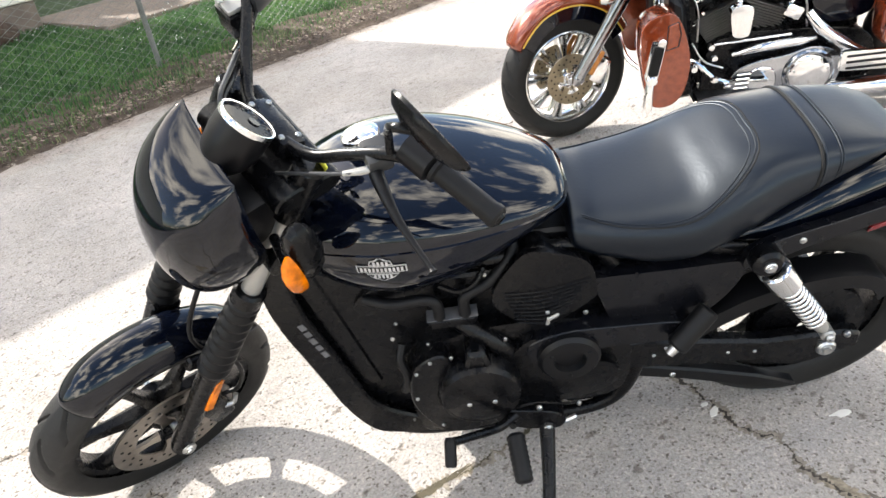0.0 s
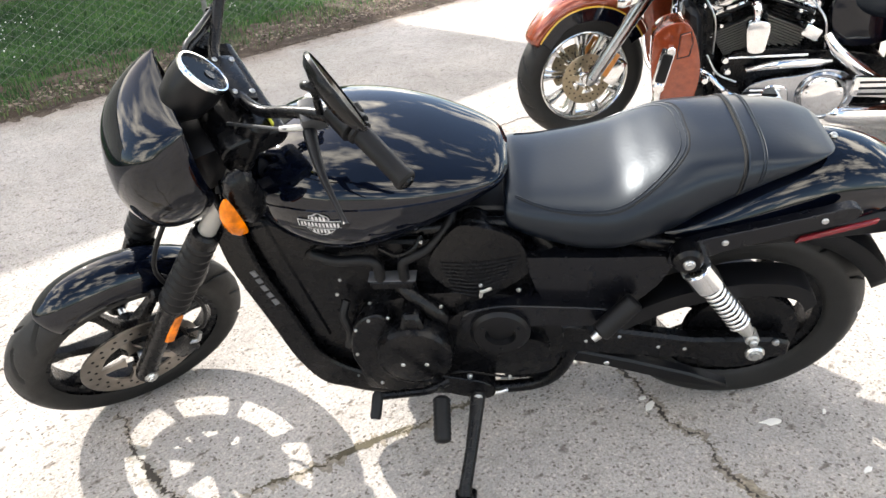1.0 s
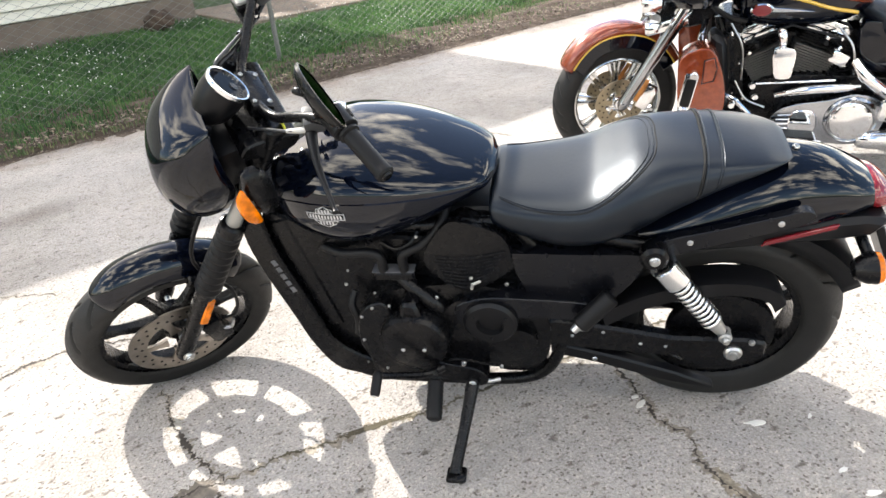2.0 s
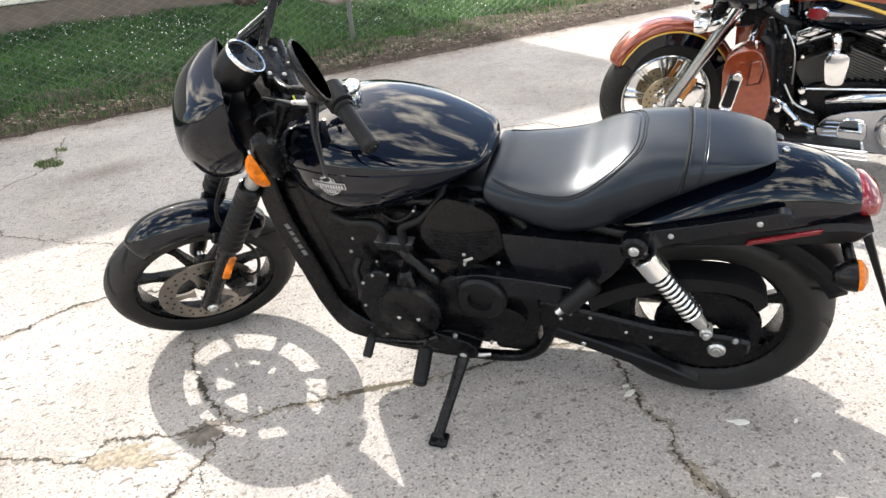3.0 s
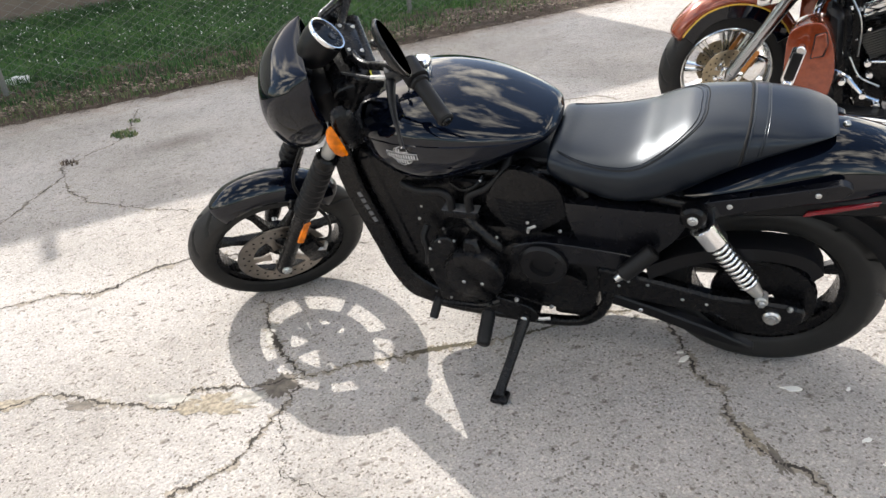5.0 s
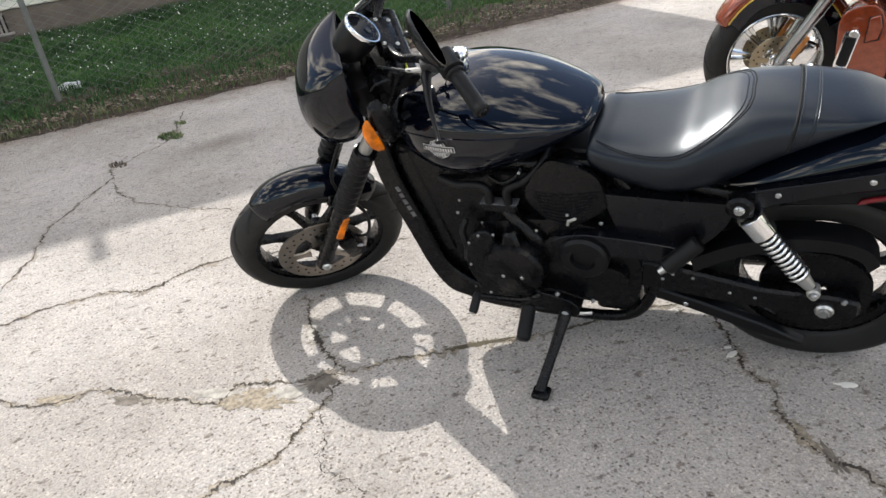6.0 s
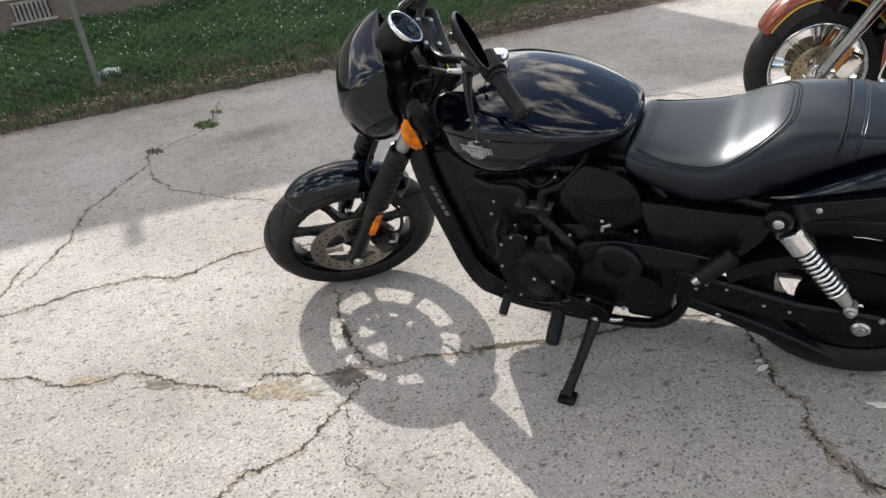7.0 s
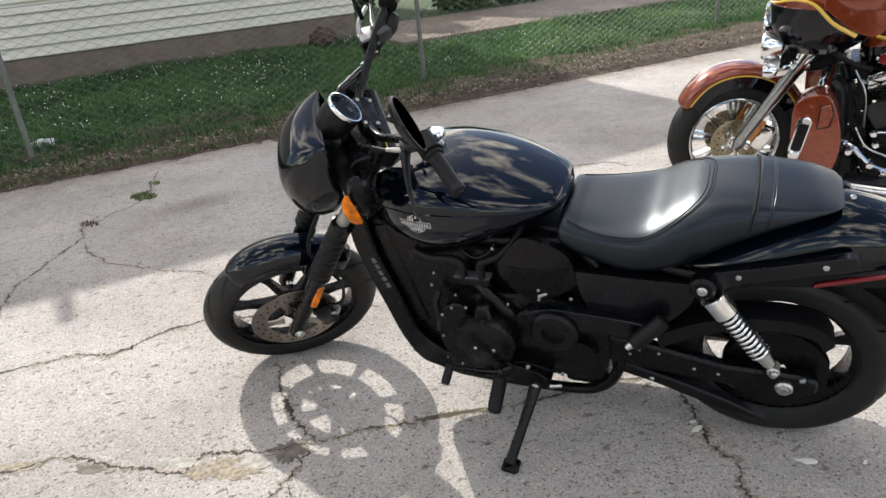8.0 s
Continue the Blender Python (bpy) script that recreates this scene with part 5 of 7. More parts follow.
def tour_wheel(name, at, m):
    w = part(name, lathe([(0.214, -0.054), (0.210, -0.056), (0.198, -0.044), (0.188, 0), (0.198, 0.044), (0.210, 0.056), (0.214, 0.054)], 64, at), TWHEEL, TOUR, "polished cast wheel", m)
    part("tyre", grooved_tyre(0.309, 0.211, 0.064, at, 20), TYRE, w, "black rubber tyre", m)
    part("hub", lathe([(0, -0.065), (0.030, -0.065), (0.045, -0.05), (0.040, 0), (0.045, 0.05), (0.030, 0.065), (0, 0.065)], 28, at), CHROME, w, "", m)
    for k in range(18):
        a = 2 * math.pi * (k // 2) / 9 + (0.06 if k % 2 else -0.06) * 1.6 + 0.2
        c, s = math.cos(a), math.sin(a)
        rows = []
        for q, hw, d in ((0.035, 0.008, 0.030), (0.10, 0.0065, 0.026), (0.15, 0.008, 0.028), (0.196, 0.014, 0.034)):
            rows.append([(at[0] + c * q - s * hw * e, at[1] + d * f, at[2] + s * q + c * hw * e) for e, f in ((-1, -0.5), (-0.5, -1), (0.5, -1), (1, -0.5), (1, 0.5), (0.5, 1), (-0.5, 1), (-1, 0.5))])
        part("spoke", rings(rows), TWHEEL, w, "", m)
    brake_disc(0.118, 0.070, -0.078, at, 16, w, BRONZE, m)
    brake_disc(0.118, 0.060, 0.078, at, 18, w, BRONZE, m)
    for k in range(5):
        a = 2 * math.pi * k / 5 + 0.9
        bolt((at[0] + 0.060 * math.cos(a), -0.082, at[2] + 0.060 * math.sin(a)), 0.010, w, CHROME, (0, -1, 0), 0.008, m)
    bolt((at[0], -0.065, at[2]), 0.028, w, CHROME, (0, -1, 0), 0.03, m)
    return w


tour_wheel("front_wheel", (0, 0, 0.309), TURN)
tour_wheel("rear_wheel", (1.61, 0, 0.309), None)


def fender_skin(r_add, edge0, edge1, a0, a1, mat, name, label, parent):
    """A strip of the front fender's shell between two places across its section."""
    rows = []
    for ang, rad, half in curve([(-54, 0.322, 0.050), (-50, 0.334, 0.066), (-38, 0.348, 0.078), (-20, 0.366, 0.083), (5, 0.372, 0.085), (30, 0.369, 0.085), (55, 0.358, 0.084), (60, 0.356, 0.083)], 60):
        if not a0 <= ang <= a1:
            continue
        a = radians(ang)
        row = []
        for q in np.linspace(edge0, edge1, 13):
            x = min(1.0, abs(q))
            drop = 0.050 * x**2.4 + max(0.0, abs(q) - 1.0) * 0.085
            row.append((( rad + r_add - drop) * math.sin(a), math.copysign((half + r_add) * math.sin(x * math.pi / 2), q), 0.32 + (rad + r_add - drop) * math.cos(a)))
        rows.append(row)
    ob = part(name, rings(rows, closed=False), mat, parent, label, TURN)
    ob.modifiers.new("thickness", "SOLIDIFY").thickness = 0.003
    return ob


fend = fender_skin(0, -1.0, 1.0, -90, 90, COPPER, "front_fender", "metallic copper front fender", TOUR)
for s in (-1, 1):
    fender_skin(0, s * 1.0, s * 1.75, -49, 90, PAINT, "fender_skirt", "black fender skirt", fend)
    fender_skin(0.002, s * 1.0, s * 1.08, -50, 90, GOLD, "stripe", "gold pinstripe", fend)

for s, dx, dv in ((-1, 0.0, -0.155), (1, -0.10, 0.095)):
    leg = part("fork_slider", tube([(0.070 + dx, dv, 0.315), (0.085 + dx, dv, 0.342), (0.10 + dx, dv, 0.37), (0.20 + dx, dv - 0.002, 0.535), (0.30 + dx, dv - 0.004, 0.70)], [0.016, 0.029, 0.027, 0.029, 0.032], 20, 30), POLISHED, TOUR, "polished fork slider")
    part("fork_cover", tube([(0.30 + dx, dv, 0.70), (0.40 + dx, dv, 0.87)], 0.036, 20), CHROME, leg)
    part("reflector", prism([(0.128 + dx, 0.372), (0.146 + dx, 0.362), (0.205 + dx, 0.460), (0.188 + dx, 0.470)], dv - 0.036, dv - 0.026, 0.003), worn("amber_reflector", (0.42, 0.16, 0.03), 0.3, scale=60), leg, "amber fork reflector")
    part("caliper", box((0.06, 0.05, 0.12), (0.185 + dx, dv * 0.75, 0.36), 0.015, Matrix.Rotation(0.5, 4, "Y"), 2), CHROME, leg)
part("fork_brace", box((0.16, 0.30, 0.05), (0.25, -0.03, 0.705), 0.02, Matrix.Rotation(-0.25, 4, "Y"), 2), CHROME, TOUR, "chrome fork trim")

# copper lower fairings, guard and pegs
for s in (-1, 1):
    low = part("lower_fairing", prism(smooth_poly([(0.335, 0.610), (0.375, 0.652), (0.452, 0.662), (0.498, 0.585), (0.522, 0.455), (0.498, 0.330), (0.435, 0.278), (0.362, 0.300), (0.335, 0.440), (0.330, 0.530)], 64), s * 0.41, s * 0.27, 0.035, 3), COPPER, TOUR, "copper lower fairing")
    door = [(0.428, 0.520), (0.472, 0.532), (0.482, 0.580), (0.470, 0.628), (0.434, 0.616)]
    part("door_gap", prism([(u + math.copysign(0.004, u - 0.455), w + math.copysign(0.004, w - 0.575)) for u, w in door], s * 0.4112, s * 0.400, 0.002), BLACK, low)
    part("glove_door", prism(door, s * 0.4150, s * 0.400, 0.004), COPPER, low)
    part("inner_panel", prism([(0.455, 0.70), (0.52, 0.66), (0.545, 0.44), (0.50, 0.40), (0.46, 0.42)], s * 0.30, s * 0.16, 0.02), PLASTIC, low, "black inner panel")
    part("engine_guard", tube([(0.44, s * 0.10, 0.70), (0.42, s * 0.24, 0.66), (0.40, s * 0.33, 0.56), (0.365, s * 0.425, 0.42), (0.352, s * 0.43, 0.34), (0.37, s * 0.30, 0.24), (0.44, s * 0.12, 0.21)], 0.015, 14, 50), CHROME, TOUR, "chrome engine guard")
    pg = part("highway_peg", box((0.040, 0.034, 0.115), (0.372, s * 0.490, 0.515), 0.006, Matrix.Rotation(0.22, 4, "Y"), 2), RUBBER, TOUR, "rubber highway peg in a chrome frame")
    part("peg_frame", box((0.054, 0.022, 0.150), (0.372, s * 0.480, 0.515), 0.009, Matrix.Rotation(0.22, 4, "Y"), 2), CHROME, pg)
    part("peg_end", rod((0.392, s * 0.48, 0.590), (0.392, s * 0.52, 0.590), 0.016), CHROME, pg)
    part("peg_clamp", rod((0.356, s * 0.455, 0.440), (0.356, s * 0.51, 0.435), 0.022), CHROME, pg)
    part("brace_plate", prism([(0.345, 0.44), (0.370, 0.44), (0.365, 0.30), (0.345, 0.27), (0.335, 0.30)], s * 0.470, s * 0.455, 0.004), CHROME, TOUR)
    part("lower_duct", lathe([(0, -0.05), (0.055, -0.05), (0.065, -0.03), (0.065, 0.03), (0, 0.05)], 24, (0.47, s * 0.25, 0.315), (0, s, 0)), PLASTIC, TOUR)

# engine
part("crankcase", prism(smooth_poly([(0.58, 0.22), (0.60, 0.40), (0.70, 0.46), (0.92, 0.46), (1.22, 0.42), (1.28, 0.30), (1.20, 0.19), (0.62, 0.17)], 50), -0.18, 0.18, 0.02), SATIN, TOUR, "black engine case")
for d, foot, lean in ((-1, (0.735, 0.42), -0.40), (1, (0.835, 0.42), 0.40)):
    rot = Matrix.Rotation(lean, 4, "Y")
    ax = rot @ Vector((0, 0, 1))
    cyl = part("cylinder", box((0.125, 0.15, 0.28), Vector((foot[0], 0, foot[1])) + ax * 0.12, 0.01, rot), SATIN, TOUR, "finned grey cylinder")
    base = Vector((foot[0], 0, foot[1]))
    for k in range(12):
        part("fin", box((0.150 + 0.0035 * k, 0.27, 0.0036), base + ax * (0.03 + 0.0108 * k), 0.001, rot), FINS, cyl)
    for k in range(4):
        part("head_fin", box((0.185 - 0.006 * k, 0.24, 0.0045), base + ax * (0.166 + 0.0115 * k), 0.001, rot), SATIN, cyl)
    part("rocker_base", box((0.165, 0.235, 0.022), base + ax * 0.219, 0.006, rot), CHROME, cyl, "chrome rocker base")
    part("rocker_box", box((0.180, 0.25, 0.045), base + ax * 0.256, 0.016, rot, 2), CHROME, TOUR, "chrome rocker box")
    part("plug_cap", tube([base + ax * 0.185 + Vector((0, -0.12, 0)), base + ax * 0.19 + Vector((d * 0.01, -0.165, 0))], [0.012, 0.009], 12), RUBBER, cyl)
    part("head_bolt", rod(base + ax * 0.15 + Vector((d * 0.05, -0.128, 0)), base + ax * 0.15 + Vector((d * 0.05, -0.145, 0)), 0.010, 6), CHROME, cyl)
    for j in (-1, 1):
        bolt(Vector((foot[0], -0.131, foot[1])) + ax * 0.262 + rot @ Vector((0.06 * j, 0, 0)), 0.011, TOUR, CHROME, (0, -1, 0), 0.01, None, "rocker_bolt")
    part("spark_lead", tube([Vector((foot[0], -0.14, foot[1])) + ax * 0.20, Vector((foot[0] + d * 0.04, -0.19, foot[1])) + ax * 0.22, Vector((0.78, -0.17, 0.68))], 0.006, 8, 14), RUBBER, TOUR)
horn = part("horn_cover", lathe([(0, -0.02), (0.042, -0.018), (0.046, -0.002), (0.042, 0.016), (0.030, 0.024), (0, 0.026)], 28, (0.752, -0.235, 0.555), (0, -1, 0.15)), CHROME, TOUR, "chrome waterfall horn cover")
part("horn_body", prism(smooth_poly([(0.708, 0.595), (0.752, 0.612), (0.793, 0.595), (0.790, 0.520), (0.778, 0.482), (0.728, 0.482), (0.713, 0.520)], 40), -0.265, -0.215, 0.014, 3), CHROME, horn)
part("horn_neck", tube([(0.745, -0.22, 0.61), (0.742, -0.235, 0.64), (0.738, -0.225, 0.665), (0.738, -0.19, 0.668)], [0.016, 0.020, 0.020, 0.016], 16, 12), CHROME, horn)
prim = part("primary_cover", prism(smooth_poly([(0.680, 0.270), (0.705, 0.330), (0.780, 0.362), (0.900, 0.378), (1.010, 0.402), (1.100, 0.370), (1.128, 0.295), (1.095, 0.212), (1.005, 0.176), (0.870, 0.193), (0.740, 0.205)], 70), -0.255, -0.16, 0.028, 4), POLISHED, TOUR, "chrome primary cover")
part("derby_cover", lathe([(0, -0.285), (0.062, -0.284), (0.080, -0.278), (0.088, -0.266), (0.090, -0.24), (0, -0.24)], 48, (0.998, 0, 0.290)), CHROME, prim, "round chrome derby cover")
part("derby_ring", lathe([(0.090, -0.262), (0.096, -0.266), (0.103, -0.262), (0.105, -0.24), (0.090, -0.24)], 48, (0.998, 0, 0.290), closed=True), POLISHED, prim)
for k in range(5):
    a = 2 * math.pi * k / 5 + 0.3
    bolt((0.998 + 0.070 * math.cos(a), -0.281, 0.290 + 0.070 * math.sin(a)), 0.006, prim, STEEL, (0, -1, 0), 0.004)
part("inspection_cover", prism(smooth_poly([(0.765, 0.245), (0.768, 0.325), (0.830, 0.335), (0.865, 0.31), (0.860, 0.24)], 24), -0.262, -0.25, 0.004), CHROME, prim)
for k in range(5):
    part("cooling_rib", box((0.060, 0.010, 0.006), (0.725 + 0.004 * k, -0.256, 0.235 + 0.020 * k), 0.002), CHROME, prim)
part("shift_rod", rod((0.600, -0.235, 0.452), (0.925, -0.225, 0.456), 0.006), CHROME, TOUR, "chrome shift rod")
part("chrome_trim", tube([(0.70, -0.20, 0.385), (0.80, -0.23, 0.415), (0.95, -0.235, 0.425), (1.02, -0.23, 0.43)], [0.012, 0.020, 0.020, 0.010], 12, 20), CHROME, TOUR)
link = part("shift_lever", tube([(0.480, -0.30, 0.432), (0.53, -0.315, 0.41), (0.60, -0.32, 0.34), (0.66, -0.31, 0.31)], 0.011, 10, 20), CHROME, TOUR, "chrome shift lever and linkage")
for p in ((0.482, -0.33, 0.43), (0.515, -0.33, 0.395), (0.60, -0.335, 0.34), (0.655, -0.33, 0.30), (0.60, -0.25, 0.45), (0.615, -0.25, 0.40)):
    part("joint", lathe([(0, -0.014), (0.012, -0.012), (0.016, 0), (0.012, 0.012), (0, 0.014)], 14, p), CHROME, link)
part("peg_rubber", rod((0.482, -0.32, 0.43), (0.478, -0.40, 0.428), 0.013), RUBBER, link)
fb = part("floorboard", box((0.36, 0.105, 0.014), (0.68, -0.365, 0.268), 0.005, Matrix.Rotation(0.08, 4, "Y")), CHROME, TOUR, "chrome rider floorboard")
part("board_rubber", box((0.33, 0.085, 0.010), (0.68, -0.365, 0.280), 0.003, Matrix.Rotation(0.08, 4, "Y")), RUBBER, fb)
for k in range(3):
    part("board_rail", rod((0.54, -0.405 - 0.014 * k, 0.282 - 0.013 * k), (0.87, -0.405 - 0.014 * k, 0.256 - 0.013 * k), 0.0055), CHROME, fb, "chrome edge rail")
fb2 = part("passenger_board", box((0.22, 0.03, 0.085), (1.19, -0.345, 0.360), 0.010, Matrix.Rotation(0.05, 4, "Y"), 2), CHROME, TOUR, "slotted chrome passenger board")
for k in range(3):
    part("slot", box((0.18, 0.006, 0.010), (1.19, -0.361, 0.335 + 0.025 * k), 0.003), RUBBER, fb2)
part("frame_rail", tube([(0.45, -0.12, 0.72), (0.52, -0.14, 0.40), (0.58, -0.15, 0.20), (0.80, -0.16, 0.165), (1.25, -0.16, 0.165)], 0.018, 12, 40), SATIN, TOUR)
part("rear_strut", tube([(0.985, -0.215, 0.535), (1.03, -0.245, 0.475), (1.12, -0.26, 0.405), (1.22, -0.265, 0.345)], [0.020, 0.026, 0.026, 0.020], 14, 16), CHROME, TOUR, "chrome strut behind the primary")
part("breather_cover", box((0.075, 0.05, 0.055), (0.925, -0.20, 0.545), 0.014, Matrix.Rotation(0.5, 4, "Y"), 2), CHROME, TOUR, "small chrome cover")
part("jiffy_stand", tube([(0.62, -0.20, 0.20), (0.63, -0.27, 0.12), (0.635, -0.33, 0.035)], 0.013, 12, 10), SATIN, TOUR, "black jiffy stand")

# tank, seat and bags
TT = [(0.545, 0.80, 0.715, 0.05, 0.765, 2.2, 2.6, 0), (0.58, 0.87, 0.670, 0.13, 0.775, 2.2, 2.8, 0), (0.68, 0.945, 0.652, 0.172, 0.790, 2.2, 3.2, 0), (0.82, 0.955, 0.648, 0.180, 0.785, 2.2, 3.2, 0), (0.96, 0.905, 0.655, 0.165, 0.770, 2.2, 3.0, 0), (1.06, 0.84, 0.70, 0.13, 0.755, 2.2, 2.8, 0), (1.09, 0.80, 0.72, 0.08, 0.75, 2.2, 2.4, 0)]
tk = part("fuel_tank", body(TT, 40, 36), PAINT, TOUR, "black fuel tank with a copper top")
part("tank_top", body([(u + 0.004 * (k == 0), top + 0.003, mid - 0.03 + (0.055 - 0.13 * max(0, u - 0.72)), hw + 0.003, mid + 0.012, 2.2, 6, 0) for k, (u, top, bot, hw, mid, e1, e2, o) in enumerate(TT)], 40, 36), COPPER, tk, "copper tank top")
for s in (-1, 1):
    part("tank_stripe", tube([(0.60, s * 0.150, 0.835), (0.68, s * 0.176, 0.818), (0.80, s * 0.184, 0.785), (0.92, s * 0.176, 0.742), (1.02, s * 0.150, 0.715)], 0.0075, 8, 30), GOLD, tk, "gold stripe")
bd = part("badge", lathe([(0, -0.008), (0.8, -0.008), (1.0, -0.002), (1.0, 0.004), (0, 0.004)], 28, (0, 0, 0)), CHROME, tk, "oval red and chrome badge", Matrix.Translation((0.655, -0.174, 0.748)) @ Matrix.Diagonal((0.046, 1, 0.028, 1)))
part("badge_enamel", lathe([(0, -0.011), (0.8, -0.010), (0.85, -0.004), (0, -0.004)], 28, (0, 0, 0)), RED, tk, "", Matrix.Translation((0.655, -0.174, 0.748)) @ Matrix.Diagonal((0.046, 1, 0.028, 1)))
part("badge_spear", prism([(0.695, 0.760), (0.76, 0.752), (0.86, 0.735), (0.76, 0.738), (0.695, 0.740)], -0.190, -0.176, 0.002), CHROME, tk)
part("seat", body([(1.00, 0.76, 0.69, 0.11, 0.72, 2.8, 2.8, 0), (1.10, 0.745, 0.58, 0.20, 0.68, 2.6, 2.8, 0), (1.25, 0.74, 0.55, 0.215, 0.66, 2.6, 2.8, 0), (1.42, 0.80, 0.60, 0.18, 0.70, 2.8, 2.8, 0), (1.66, 0.80, 0.66, 0.14, 0.74, 2.8, 2.8, 0), (1.74, 0.77, 0.70, 0.10, 0.74, 2.6, 2.6, 0)], 40, 30), VINYL, TOUR, "black touring seat")
part("side_cover", prism(smooth_poly([(1.00, 0.66), (1.06, 0.68), (1.22, 0.62), (1.24, 0.50), (1.10, 0.47), (1.02, 0.52)], 40), -0.18, -0.10, 0.015, 2), PAINT, TOUR, "black side cover")
part("rear_fender", body([(1.25, 0.60, 0.44, 0.09, 0.5, 2.4, 4, 0), (1.40, 0.68, 0.48, 0.10, 0.58, 2.4, 4, 0), (1.62, 0.70, 0.50, 0.10, 0.6, 2.4, 4, 0), (1.84, 0.62, 0.42, 0.10, 0.52, 2.4, 4, 0), (1.96, 0.46, 0.30, 0.09, 0.38, 2.4, 4, 0)], 30, 24), COPPER, TOUR, "copper rear fender")
for s in (-1, 1):
    bag = part("saddlebag", body([(1.22, 0.56, 0.46, 0.04, 0.5, 3, 3, s * 0.30), (1.26, 0.62, 0.40, 0.085, 0.5, 3.4, 3.4, s * 0.30), (1.50, 0.635, 0.345, 0.10, 0.5, 3.6, 3.6, s * 0.30), (1.80, 0.62, 0.34, 0.10, 0.48, 3.6, 3.6, s * 0.30), (1.88, 0.58, 0.38, 0.07, 0.47, 3, 3, s * 0.30)], 36, 28), COPPER, TOUR, "copper hard saddlebag")
    part("bag_stripe", tube([(1.235, s * 0.36, 0.545), (1.30, s * 0.395, 0.515), (1.50, s * 0.405, 0.500), (1.80, s * 0.405, 0.490)], 0.006, 8, 24), GOLD, bag, "gold stripe")
    part("muffler", tube([(1.05, s * 0.22, 0.205), (1.12, s * 0.25, 0.20), (1.75, s * 0.27, 0.215), (2.0, s * 0.27, 0.23)], [0.028, 0.045, 0.048, 0.045], 18, 20), CHROME, TOUR, "chrome muffler")

# fork-mounted fairing with lamps
def shell(rows_in, name, mat, label, parent, n=36):
    rows = []
    for w, nose, edge, hw in curve(rows_in, n):
        rows.append([(edge - (edge - nose) * abs(math.cos(q * math.pi / 2)) ** 0.8, hw * math.copysign(abs(math.sin(q * math.pi / 2)) ** 0.75, q) - 0.02, w) for q in np.linspace(-1, 1, 41)])
    ob = part(name, rings(rows, closed=False), mat, parent, label)
    ob.modifiers.new("thickness", "SOLIDIFY").thickness = 0.006
    return ob


bw = shell([(0.775, 0.22, 0.40, 0.19), (0.82, 0.17, 0.47, 0.25), (0.88, 0.14, 0.53, 0.30), (0.94, 0.135, 0.56, 0.325), (0.985, 0.135, 0.575, 0.335)], "fairing", PAINT, "black and copper handlebar fairing", TOUR)
shell([(0.985, 0.135, 0.575, 0.338), (1.04, 0.145, 0.58, 0.350), (1.10, 0.17, 0.56, 0.345), (1.17, 0.22, 0.50, 0.30), (1.21, 0.26, 0.44, 0.25)], "fairing_top", COPPER, "copper fairing top", bw)
for s in (-1, 1):
    part("fairing_stripe", tube([(0.132, s * 0.03 - 0.02, 0.985), (0.165, s * 0.20 - 0.02, 1.0), (0.25, s * 0.29 - 0.02, 1.025), (0.325, s * 0.325 - 0.02, 1.01), (0.40, s * 0.342 - 0.02, 0.94), (0.485, s * 0.345 - 0.02, 0.890)], [0.005, 0.005, 0.006, 0.007, 0.008, 0.009], 8, 40), GOLD, bw, "gold stripe")
    part("fairing_side", prism(smooth_poly([(0.36, 1.02), (0.41, 0.955), (0.48, 0.905), (0.55, 0.885), (0.59, 0.93), (0.60, 1.03), (0.57, 1.10), (0.45, 1.10)], 48), s * 0.335 - 0.02, s * 0.29 - 0.02, 0.018, 3), COPPER, bw)
    lamp = part("passing_lamp", lathe([(0, 0.06), (0.035, 0.05), (0.055, 0.015), (0.058, -0.02), (0.052, -0.03), (0, -0.035)], 28, (0.165, s * 0.21 - 0.02, 0.82), (1, 0, 0)), CHROME, TOUR, "chrome passing lamp")
    part("lamp_signal", lathe([(0, 0.04), (0.025, 0.03), (0.035, 0), (0.030, -0.02), (0, -0.025)], 22, (0.17, s * 0.24 - 0.02, 0.72), (1, 0, 0)), CHROME, lamp)
part("lamp_bar", tube([(0.19, -0.26, 0.755), (0.175, -0.12, 0.762), (0.17, 0, 0.765), (0.175, 0.10, 0.762), (0.19, 0.22, 0.755)], 0.022, 14, 24), CHROME, TOUR, "chrome lamp bar")
part("headlight", lathe([(0, 0.06), (0.06, 0.05), (0.088, 0.01), (0.092, -0.02), (0, -0.03)], 32, (0.14, -0.02, 0.87), (1, 0, 0)), CHROME, TOUR, "chrome headlight")
part("fork_nacelle", prism(smooth_poly([(0.20, 0.72), (0.25, 0.80), (0.40, 0.86), (0.46, 0.80), (0.40, 0.70), (0.30, 0.68)], 32), -0.13, 0.09, 0.02), SATIN, TOUR)
part("cables", tube([(0.33, -0.16, 0.86), (0.42, -0.20, 0.78), (0.50, -0.17, 0.72), (0.56, -0.15, 0.70)], 0.012, 8, 20), RUBBER, TOUR)

